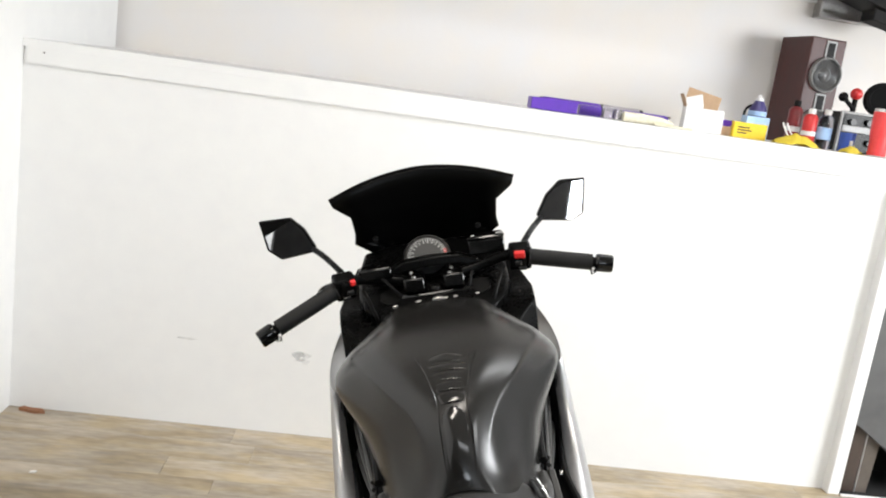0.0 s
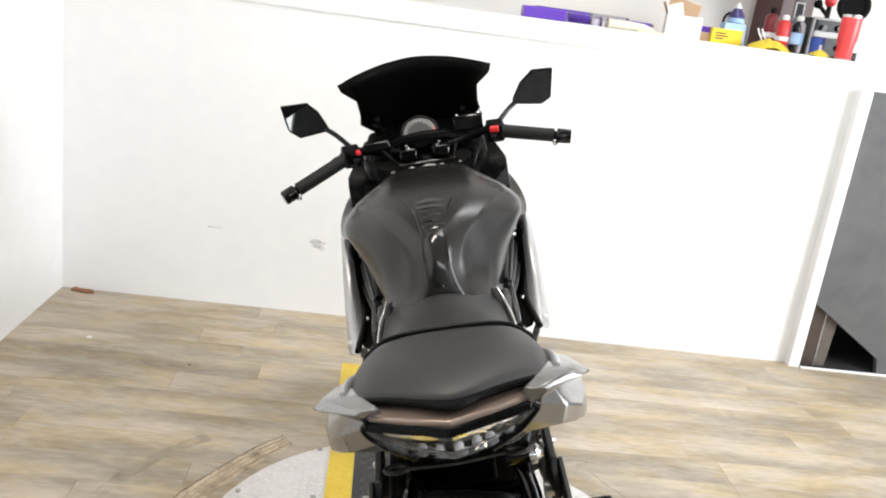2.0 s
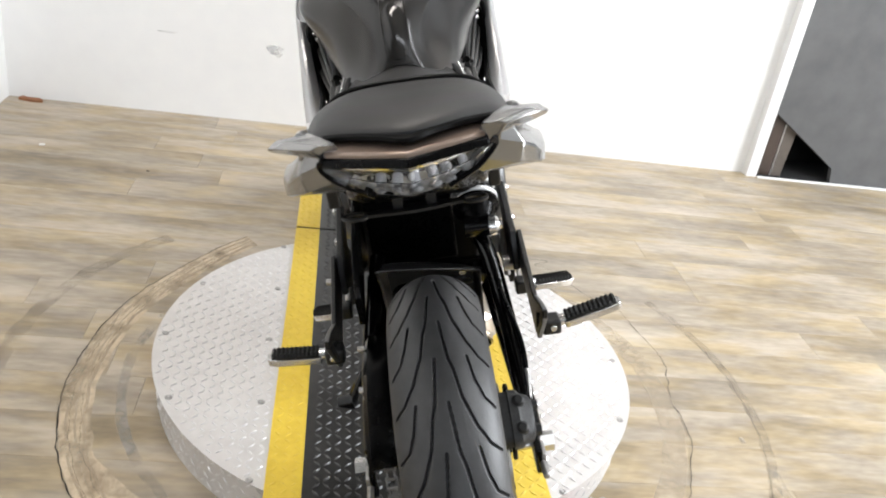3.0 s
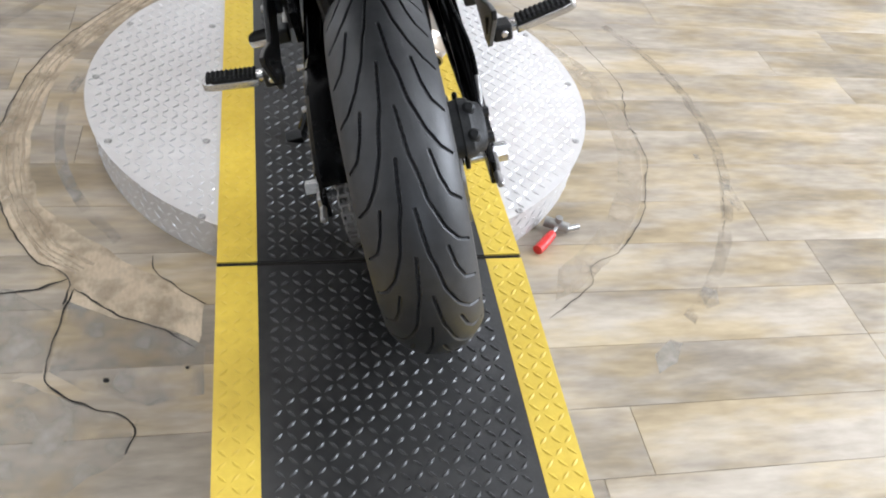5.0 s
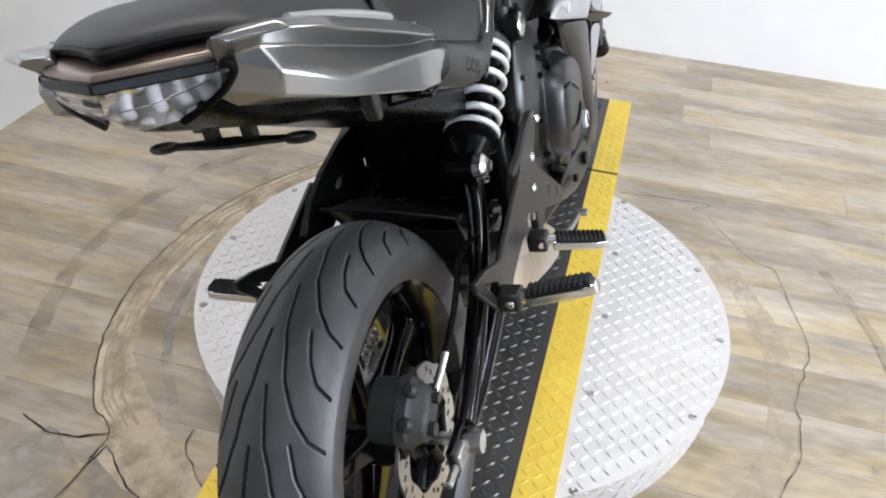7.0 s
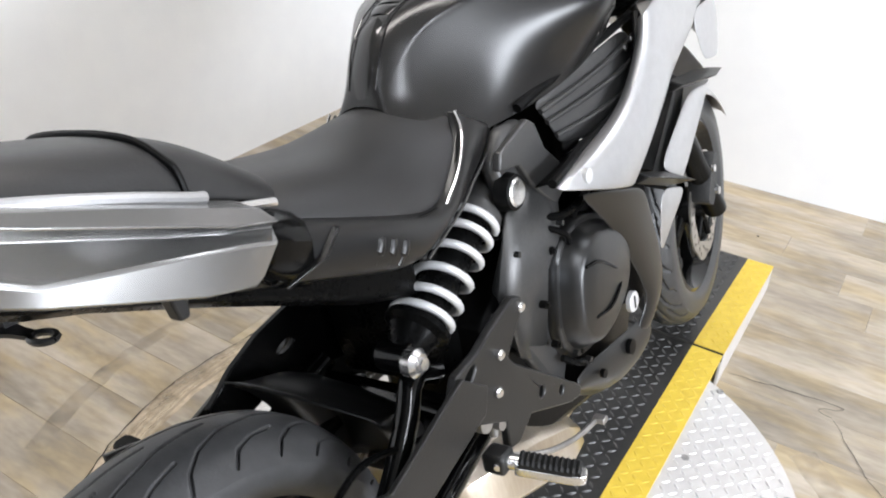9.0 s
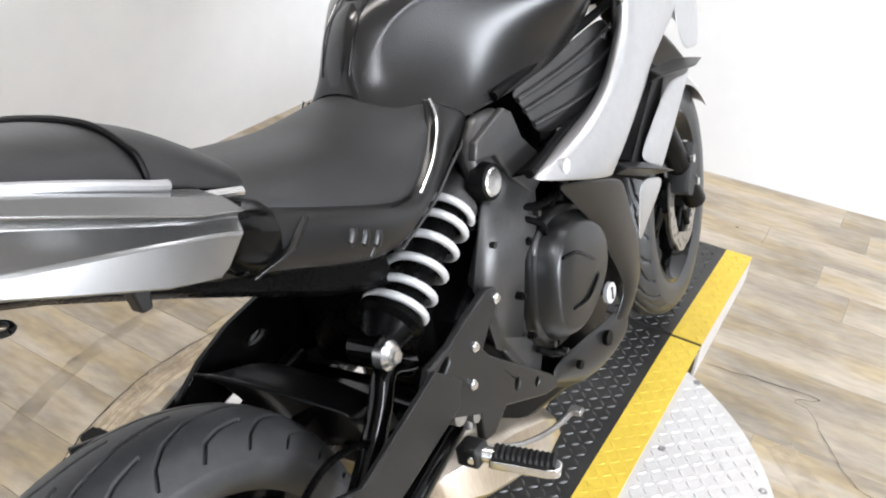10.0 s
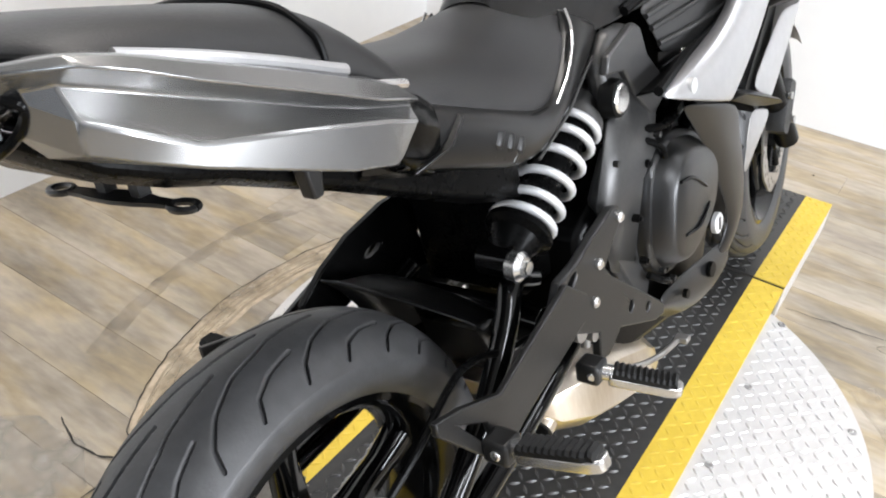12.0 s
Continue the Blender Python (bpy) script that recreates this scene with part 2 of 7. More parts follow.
def mesh_np(name, verts, faces, material, parent=None, smooth=True, angle=40):
    me = bpy.data.meshes.new(name)
    me.from_pydata(verts, [], faces)
    me.materials.append(material)
    finish(me, angle, smooth)
    ob = new(name, me)
    if parent:
        ob.parent = parent
    return ob


def thing(name, label, category, m=None, group=""):
    ob = new(name)
    ob.empty_display_size = 0.1
    if m is not None:
        ob.matrix_basis = m
    return tagged(ob, label, category, group)


# ---- the room ----
WA, WB = Vector((-1.640, 2.597)), Vector((1.880, 2.562))   # foot of the half wall


def wall_y(x):
    return WA.y + (x - WA.x) * (WB.y - WA.y) / (WB.x - WA.x)


def setting(name, bm, material, label, category="wall", bevel=0.0):
    return tagged(part(name, bm, material, None, "", bevel=bevel), label, category, kind="structure")


LEDGE_Z = 1.475


def ledge_z(x):
    return LEDGE_Z


def along_wall(name, x0, x1, front, back, z0, z1, material, label, category, bevel=0.0):
    """A length of the half wall's section, from x0 to x1; front and back count from the wall's face."""
    bm = bmesh.new()
    loft(bm, [[(x, wall_y(x) + front, z0), (x, wall_y(x) + back, z0), (x, wall_y(x) + back, z1), (x, wall_y(x) + front, z1)] for x in (x0, x1)])
    return setting(name, bm, material, label, category, bevel)


along_wall("wall_north", -1.64, 1.88, 0, 0.12, 0, LEDGE_Z - 0.03, M_WALL, "white painted half wall behind the motorcycle", "wall")
along_wall("trim_wall_end", 1.868, 1.924, -0.05, 0.13, 0, 1.358, M_WALL, "white painted board on the end of the half wall", "trim", 0.003)
along_wall("ledge", -1.64, 3.4, -0.012, 1.20, LEDGE_Z - 0.03, LEDGE_Z, M_WALL, "deep white painted ledge on top of the half wall", "ledge")
along_wall("trim_fascia", -1.625, 3.4, -0.012, -0.002, 1.385, LEDGE_Z - 0.0302, M_WALL, "white fascia board under the ledge", "trim")
along_wall("wall_lintel", 1.882, 3.4, 0.0, 0.12, 1.358, LEDGE_Z - 0.031, M_WALL, "white wall above the dark recess", "wall")
bm = bmesh.new()
rod(bm, (-1.560, wall_y(-1.560) - 0.015, 1.430), (-1.560, wall_y(-1.560) - 0.011, 1.430), 0.004)
tagged(part("screw_head", bm, M_STEEL), "small dark screw head in the white fascia board", "screw")

# South and east walls and the main ceiling are unseen, added to close the room
for name, c, s, mat_, label in (
        ("wall_west", (-1.705, 0.9, 1.45), (0.13, 5.6, 2.9), M_WALL, "plain white painted side wall"),
        ("wall_upper", (2.2, 3.83, 2.15), (7.8, 0.13, 1.55), M_WALL_UP, "off-white wall above the ledge"),
        ("wall_south", (0.8, -6.0, 1.45), (9.0, 0.13, 2.9), M_SHOP, "unseen dark wall added to close the shop and deepen reflections"),
        ("wall_east", (4.6, -1.2, 1.45), (0.13, 10.0, 2.9), M_EAST, "unseen pale grey wall added to close the shop and bounce light"),
        ("wall_south_west", (-3.2, -3.9, 1.45), (0.13, 4.4, 2.9), M_SHOP, "unseen dark wall added to close the shop and deepen reflections"),
        ("wall_south_return", (-2.45, -1.9, 1.45), (1.6, 0.13, 2.9), M_SHOP, "unseen dark wall added to close the shop and deepen reflections"),
        ("wall_soffit", (2.2, 3.36, 2.56), (7.8, 0.80, 0.60), M_WALL_UP, "lowered off-white ceiling over the ledge"),
        ("ceiling", (0.7, -1.2, 2.95), (8.0, 10.0, 0.1), M_CEIL, "unseen grey ceiling added to close the room, toned to limit bounce")):
    bm = bmesh.new()
    box(bm, c, s)
    setting(name, bm, mat_, label, "ceiling" if name == "ceiling" else "wall")

bm = bmesh.new()
box(bm, (0.7, -1.2, -0.055), (8.0, 10.0, 0.1))
floor = setting("floor", bm, M_SLAB, "vinyl oak plank floor, worn round the turntable", "floor")

RY = 2.512     # face of the recess
bm = bmesh.new()
prism(bm, [(1.926, RY - 0.016), (4.5, RY - 0.026), (4.5, RY - 0.004), (1.926, RY - 0.002)], 0.001, 0.010, "z")
setting("threshold_strip", bm, M_WALL, "white threshold strip at the floor's edge", "threshold", 0.002)


def upright(name, outline, y, thick, material, label, category):
    """A standing panel whose outline is given across and up."""
    bm = bmesh.new()
    prism(bm, outline, y, y + thick, "y")
    return setting(name, bm, material, label, category, 0.002)


upright("wall_recess", [(1.926, 1.356), (1.926, 0.335), (2.312, 0.082), (2.330, 0.0), (4.5, 0.0), (4.5, 1.356)], RY + 0.004, 0.03, M_WALL_GREY, "wall with a slanting lower edge, its shade put into the grey", "wall")
upright("door_1", [(1.926, 0.0), (2.012, 0.0), (2.012, 0.36), (1.926, 0.36)], RY + 0.040, 0.02, M_BROWN, "dark brown panel under the slanting grey wall", "door")
upright("trim_door", [(2.013, 0.0), (2.019, 0.0), (2.019, 0.36), (2.013, 0.36)], RY + 0.038, 0.02, M_ALU, "bright metal strip along the dark panel", "trim")
upright("trim_panel", [(2.020, 0.0), (2.072, 0.0), (2.085, 0.30), (2.020, 0.36)], RY + 0.040, 0.02, surf("grey_brown_panel", (0.075, 0.062, 0.052), (0.12, 0.10, 0.085), 2, 0.4), "grey-brown panel beside the dark opening", "panel")
# Back and floor are coloured black for the deep shade inside the opening
upright("recess_back", [(1.926, 0.0), (2.50, 0.0), (2.50, 0.36), (1.926, 0.36)], RY + 0.30, 0.02, M_BLACKBOX, "back of the opening, its deep shade put into the black", "wall")
bm = bmesh.new()
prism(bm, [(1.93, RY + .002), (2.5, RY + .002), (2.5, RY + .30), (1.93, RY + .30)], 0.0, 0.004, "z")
setting("floor_recess", bm, M_BLACKBOX, "floor inside the opening, its shade put into the black", "floor")

# white conduit along the top of the upper wall
conduit = thing("conduit", "thin white conduit along the top of the upper wall", "conduit", pose(0, 3.755, 2.235))
for x0, x1 in ((0.2, 0.86), (0.875, 1.36), (1.375, 1.98)):
    bm = bmesh.new()
    box(bm, ((x0 + x1) / 2, 0, 0), (x1 - x0, 0.022, 0.020))
    part("conduit_length", bm, M_WALL, conduit, bevel=0.004)
bm = bmesh.new()
loft(bm, [[(1.97, -.015, .012), (1.97, .012, .012), (1.97, .012, -.05), (1.97, -.015, -.05)], [(2.02, -.015, .0), (2.02, .012, .0), (2.02, .012, -.03), (2.02, -.015, -.03)]])
part("end_cap", bm, M_WALL, conduit, bevel=0.003)

# ---- the turntable ----
CY, R_DISC, Z_DISC, Z_STRIP = 0.658, 0.622, 0.108, 0.112


def lugs(points, z_of, length=0.0235, width=0.0068, height=0.0023):
    """Raised lozenges of a tread plate: each point is x, y and the way it lies."""
    verts, faces = [], []
    for x, y, a in points:
        ca, sa = math.cos(a), math.sin(a)
        z, k = z_of(x, y), len(verts)
        for p, q, h in ((-length / 2, 0, 0), (-length * 0.12, -width / 2, 0), (length * 0.12, -width / 2, 0), (length / 2, 0, 0),
                        (length * 0.12, width / 2, 0), (-length * 0.12, width / 2, 0), (-length * 0.27, 0, height), (length * 0.27, 0, height)):
            verts.append((x + p * ca - q * sa, y + p * sa + q * ca, z + h))
        faces += [(k, k + 1, k + 6), (k + 1, k + 2, k + 7, k + 6), (k + 2, k + 3, k + 7), (k + 3, k + 4, k + 7), (k + 4, k + 5, k + 6, k + 7), (k + 5, k, k + 6)]
    return verts, faces


def lug_grid(x0, x1, y0, y1, pitch=0.0222, keep=lambda x, y: True):
    out = []
    for i in range(int((x1 - x0) / pitch) + 1):
        for j in range(int((y1 - y0) / pitch) + 1):
            x, y = x0 + (i + 0.5) * pitch, y0 + (j + 0.5) * pitch
            if x < x1 and y < y1 and keep(x, y):
                out.append((x, y, radians(45 if (i + j) % 2 else -45)))
    return out


turntable = thing("turntable", "round tread plate turntable with a black and yellow ramp", "turntable")


def strip_z(x, y):
    over = max(0.0, -y, y - 2 * CY)
    return Z_STRIP - 0.055 * over


# disc with a rim wall
bm = bmesh.new()
lathe(bm, [(R_DISC - 0.012, 0.0), (R_DISC - 0.012, Z_DISC - 0.004), (R_DISC, Z_DISC - 0.003), (R_DISC, Z_DISC), (0.02, Z_DISC)], (0, CY, 0.001), 128)
disc = part("disc", bm, M_PLATE, turntable, "galvanised diamond plate disc", angle=40)
pts = lug_grid(-0.62, 0.62, CY - 0.62, CY + 0.62, keep=lambda x, y: math.hypot(x, y - CY) < R_DISC - 0.012 and abs(x) > 0.318)
v, f = lugs(pts, lambda x, y: Z_DISC + 0.0006)
tagged(mesh_np("tread_pattern", v, f, M_LUG, disc), kind="stuff")
# lugs round the rim
verts, faces = [], []
for i in range(150):
    for j in range(4):
        a0 = 2 * math.pi * (i + 0.5 * (j % 2)) / 150
        zc, tilt = 0.016 + j * 0.024, (1 if (i + j) % 2 else -1)
        k = len(verts)
        for da, dz, dr in ((-0.010, -0.008 * tilt, 0), (0.002, -0.003, 0), (0.010, 0.008 * tilt, 0), (-0.002, 0.003, 0), (0, 0, 0.0025)):
            rr, a = R_DISC - 0.0115 + dr, a0 + da / R_DISC
            verts.append((rr * math.cos(a), CY + rr * math.sin(a), zc + dz))
        faces += [(k, k + 1, k + 4), (k + 1, k + 2, k + 4), (k + 2, k + 3, k + 4), (k + 3, k, k + 4)]
tagged(mesh_np("rim_pattern", verts, faces, M_LUG, disc), kind="stuff")
# bolts
bm0 = None
for sx in (-1, 1):
    for bx, by in ((0.600, 0.0), (0.545, 0.258), (0.545, -0.258), (0.337, 0.515), (0.337, -0.515), (0.336, 0.258), (0.336, -0.258), (0.339, 0.0)):
        if bm0 is None:
            bm = bmesh.new()
            lathe(bm, [(0.0085, 0), (0.0085, 0.0015), (0.006, 0.003), (0.0035, 0.0015), (0.001, 0.0015)], (0, 0, 0), 12)
            bm0 = part("bolt", bm, M_STEEL, disc)
            ob = bm0
        else:
            ob = new("bolt", bm0.data)
            ob.parent = disc
        ob.location = (sx * bx, CY + by, Z_DISC + 0.001)

# the track: middle plates, yellow sides, seams
for name, y0, y1 in (("ramp_plate", -1.0, -0.006), ("track_plate", 0.006, 2 * CY - 0.006), ("ramp_plate", 2 * CY + 0.006, 1.885)):
    bm = bmesh.new()
    prism(bm, [(y0, strip_z(0, y0) - 0.006), (y1, strip_z(0, y1) - 0.006), (y1, strip_z(0, y1)), (y0, strip_z(0, y0))], -0.2285, 0.2285)
    plate = part(name, bm, M_BLACKPLATE, turntable, "black painted diamond plate")
    grid = lug_grid(-0.2109, 0.2112, y0 + 0.004, y1 - 0.004)
    if y0 < -0.5:      # the stretch that the camera passes nearest: each lug by itself
        near = [g for g in grid if g[1] > -0.30]
        grid = [g for g in grid if g[1] <= -0.30]
        v, f = lugs([(0, 0, 0)], lambda x, y: 0.0, height=0.0027)
        one = bpy.data.meshes.new("lug")
        one.from_pydata(v, [], f)
        one.materials.append(M_LUGDARK)
        for gx, gy, ga in near:
            ob = new("lug", one)
            ob.parent = plate
            ob.matrix_basis = Matrix.Translation((gx, gy, strip_z(gx, gy) + 0.0002)) @ Matrix.Rotation(ga, 4, "Z")
    v, f = lugs(grid, lambda x, y: strip_z(x, y) + 0.0002, height=0.0027)
    tagged(mesh_np("tread_pattern", v, f, M_LUGDARK, plate), kind="stuff")
    for s in (-1, 1):
        bm = bmesh.new()
        xa, xb = sorted((s * 0.2287, s * 0.305))
        prism(bm, [(y0, strip_z(0, y0) - 0.006), (y1, strip_z(0, y1) - 0.006), (y1, strip_z(0, y1) + 0.0005), (y0, strip_z(0, y0) + 0.0005)], xa, xb)
        edge = part("edge_stripe", bm, M_YELLOW, turntable, "yellow painted edge of the track")
        v, f = lugs(lug_grid(xa + 0.005, xb - 0.002, y0 + 0.004, y1 - 0.004), lambda x, y: strip_z(x, y) + 0.0006, height=0.0015)
        tagged(mesh_np("tread_pattern", v, f, M_YELLOW, edge), kind="stuff")
        if name == "ramp_plate":
            bm = bmesh.new()
            xs = s * 0.3015
            prism(bm, [(y0, 0.0), (y1, 0.0), (y1, strip_z(0, y1) - 0.006), (y0, strip_z(0, y0) - 0.006)], xs - 0.003, xs + 0.003)
            part("skirt", bm, M_PLATE, turntable, "bare tread plate skirt of the ramp")
for y in (0.0, 2 * CY):
    bm = bmesh.new()
    prism(bm, [(y - 0.0055, 0.09), (y + 0.0055, 0.09), (y + 0.0055, Z_STRIP - 0.004), (y - 0.0055, Z_STRIP - 0.004)], -0.304, 0.304)
    part("hinge_seam", bm, M_DARKGAP, turntable, "dirty hinge seam")
    bm = bmesh.new()
    tube(bm, [(-0.304, y, Z_STRIP - 0.001), (0.304, y, Z_STRIP - 0.001)], 0.0022, 8)
    part("hinge_rod", bm, M_DARKGAP, turntable)

valve = thing("ball_valve", "steel ball valve with a red handle lying by the turntable", "valve", pose(0.43, 0.155, 0, 0, 0, 35))
bm = bmesh.new()
tube(bm, smooth_path([(-0.055, -0.012, 0.016), (-0.02, -0.006, 0.017), (0.012, 0.0, 0.022)]), [0.012] * 9 + [0.011] * 3 + [0.009], 12)
part("handle", bm, surf("red_rubber", (0.75, 0.03, 0.02), (0.6, 0.02, 0.02), 20, 0.35), valve, "red plastic handle")
bm = bmesh.new()
rod(bm, (0.01, 0.0, 0.022), (0.05, 0.012, 0.026), 0.004)
rod(bm, (0.03, 0.04, 0.022), (0.055, -0.012, 0.022), 0.013)
rod(bm, (0.044, 0.012, 0.012), (0.044, 0.012, 0.045), 0.009)
rod(bm, (0.05, -0.01, 0.022), (0.085, -0.02, 0.018), 0.007)
part("body", bm, M_STEEL, valve, "dull steel valve body")

# ---- the motorcycle ----
M_TANK = surf("satin_graphite_paint", (0.0110, 0.0104, 0.0098), (0.0125, 0.0118, 0.0111), 4, 0.24, metal=0.1, rough2=0.26, spec=0.5)
M_SILVER = surf("silver_metallic_paint", (0.55, 0.55, 0.555), (0.50, 0.50, 0.505), 60, 0.36, metal=0.9, coat=0.15, rough2=0.42)
M_TAILPAINT = surf("tail_dark_silver_paint", (0.30, 0.298, 0.294), (0.27, 0.268, 0.265), 60, 0.24, metal=0.85, coat=0.25, rough2=0.28)
M_GREYPAINT = surf("grey_metallic_paint", (0.22, 0.21, 0.20), (0.19, 0.185, 0.18), 60, 0.22, metal=0.8, coat=0.4, rough2=0.27)
# The brown is a warm reflection put into the colour of grey paint
M_TAIL_WARM = surf("grey_paint_warm_reflection", (0.27, 0.205, 0.165), (0.23, 0.175, 0.142), 30, 0.30, metal=0.6, coat=0.3, rough2=0.36)
M_BULB = surf("grey_bulb_glass", (0.36, 0.36, 0.365), (0.28, 0.28, 0.285), 40, 0.12)
M_REFLECTOR = surf("pale_reflector", (0.36, 0.36, 0.36), (0.28, 0.28, 0.285), 40, 0.40, metal=0.2)
M_FRAME = surf("satin_grey_frame_paint", (0.062, 0.0612, 0.0602), (0.078, 0.077, 0.0757), 16, 0.33, metal=0.55, bump=0.06, bump_scale=300)
M_SEAT = surf("black_vinyl_seat", (0.0105, 0.0102, 0.0102), (0.0155, 0.0151, 0.0151), 14, 0.42, bump=0.16, bump_scale=420, rough2=0.56, spec=0.5)
M_PIPE = surf("black_piping", (0.0015, 0.0015, 0.0015), (0.003, 0.003, 0.003), 20, 0.4, spec=0.12)
M_PLASTIC = surf("black_textured_plastic", (0.0018, 0.0018, 0.0018), (0.0035, 0.0035, 0.0035), 18, 0.24, spec=0.06)
M_GLOSS = surf("gloss_black_enamel", (0.0015, 0.0015, 0.0015), (0.0025, 0.0025, 0.0025), 8, 0.09, rough2=0.14, spec=0.36)
M_SATIN = surf("satin_grey_frame", (0.0125, 0.0123, 0.0121), (0.018, 0.0178, 0.0175), 16, 0.32, metal=0.25, bump=0.08, bump_scale=300)
M_ENGINE = surf("matte_black_engine", (0.0025, 0.0025, 0.0025), (0.006, 0.0058, 0.0056), 14, 0.26, metal=0.0, spec=0.12, bump=0.15, bump_scale=200)
M_CASTING = surf("dark_grey_casting", (0.030, 0.030, 0.030), (0.046, 0.0457, 0.0452), 26, 0.45, metal=0.3, spec=0.3, bump=0.3, bump_scale=260)
M_RUBBER = surf("tyre_rubber", (0.028, 0.028, 0.0286), (0.046, 0.046, 0.0468), 7, 0.38, bump=0.12, bump_scale=260, rough2=0.50, spec=0.5)
M_GRIP = surf("grip_rubber", (0.007, 0.007, 0.007), (0.012, 0.012, 0.012), 20, 0.5, spec=0.25)
M_CHROME = surf("bright_zinc", (0.74, 0.73, 0.72), (0.62, 0.61, 0.60), 12, 0.22, metal=0.95)
M_SPRING = surf("silver_coil_spring", (0.66, 0.66, 0.66), (0.58, 0.58, 0.58), 30, 0.36, metal=0.45)
M_EXHAUST = surf("brushed_stainless_exhaust", (0.70, 0.645, 0.56), (0.60, 0.53, 0.44), 5, 0.26, metal=1.0, stretch=(1, 6, 1))
M_DISCBRAKE = surf("brake_rotor_steel", (0.55, 0.53, 0.50), (0.42, 0.40, 0.37), 14, 0.3, metal=0.95)
M_RED = surf("red_switch_plastic", (0.72, 0.02, 0.02), (0.6, 0.015, 0.015), 30, 0.4)
M_SMOKE = surf("dark_smoked_screen", (0.0015, 0.0015, 0.0015), (0.002, 0.002, 0.002), 3, 0.28, rough2=0.35, spec=0.1)
M_DIAL = surf("dial_face", (0.015, 0.015, 0.015), (0.022, 0.022, 0.022), 20, 0.5)
M_INK = surf("pale_dial_print", (0.60, 0.60, 0.60), (0.50, 0.50, 0.50), 20, 0.5)
M_COVER = surf("satin_black_engine_cover", (0.0045, 0.0044, 0.0043), (0.0085, 0.0083, 0.0081), 18, 0.30, bump=0.08, bump_scale=240, spec=0.6)
M_PAD = surf("gloss_tank_pad", (0.0095, 0.009, 0.0085), (0.0115, 0.011, 0.0105), 12, 0.10, rough2=0.16, spec=0.6)
M_BADGE = surf("black_plastic_cover", (0.002, 0.002, 0.002), (0.004, 0.004, 0.004), 12, 0.16, spec=0.10)
M_SIDE = surf("satin_black_side_panel", (0.0038, 0.0037, 0.0036), (0.0062, 0.0060, 0.0058), 12, 0.27, spec=0.45)


def glass_material(name, tint, rough, ior=1.45):
    m = bpy.data.materials.new(name)
    m.use_nodes = True
    b = m.node_tree.nodes["Principled BSDF"]
    b.inputs["Base Color"].default_value = (*tint, 1)
    b.inputs["Transmission Weight"].default_value, b.inputs["Roughness"].default_value, b.inputs["IOR"].default_value = 1.0, rough, ior
    return m


def mirror_material():
    m = bpy.data.materials.new("mirror_glass")
    m.use_nodes = True
    b = m.node_tree.nodes["Principled BSDF"]
    b.inputs["Base Color"].default_value = (0.85, 0.86, 0.87, 1)
    b.inputs["Metallic"].default_value, b.inputs["Roughness"].default_value = 1.0, 0.02
    return m


M_LENS, M_MIRROR = glass_material("clear_lens", (0.93, 0.93, 0.94), 0.05, 1.25), mirror_material()

bike = thing("motorcycle", "dark grey and silver sport motorcycle leaning on its side stand", "motorcycle",
             pose(0.108, 0, 0.112, 0, 0, -1.5) @ pose(0, 0, 0, 0, -15.3, 0))

RA, FA = Vector((0, -0.09, 0.307)), Vector((0, 1.325, 0.300))    # axles


# -- tyres and wheels --
def groove_lines(pitch):
    """The cuts of one pitch of tread: points of (along, across)."""
    return [[(-0.02, 0.006), (0.050, 0.013), (0.070, 0.019), (0.112, 0.026), (0.155, 0.043), (0.182, 0.062), (0.194, 0.082)],
            [(0.046, 0.042), (0.084, 0.050), (0.112, 0.062), (0.126, 0.082)]]


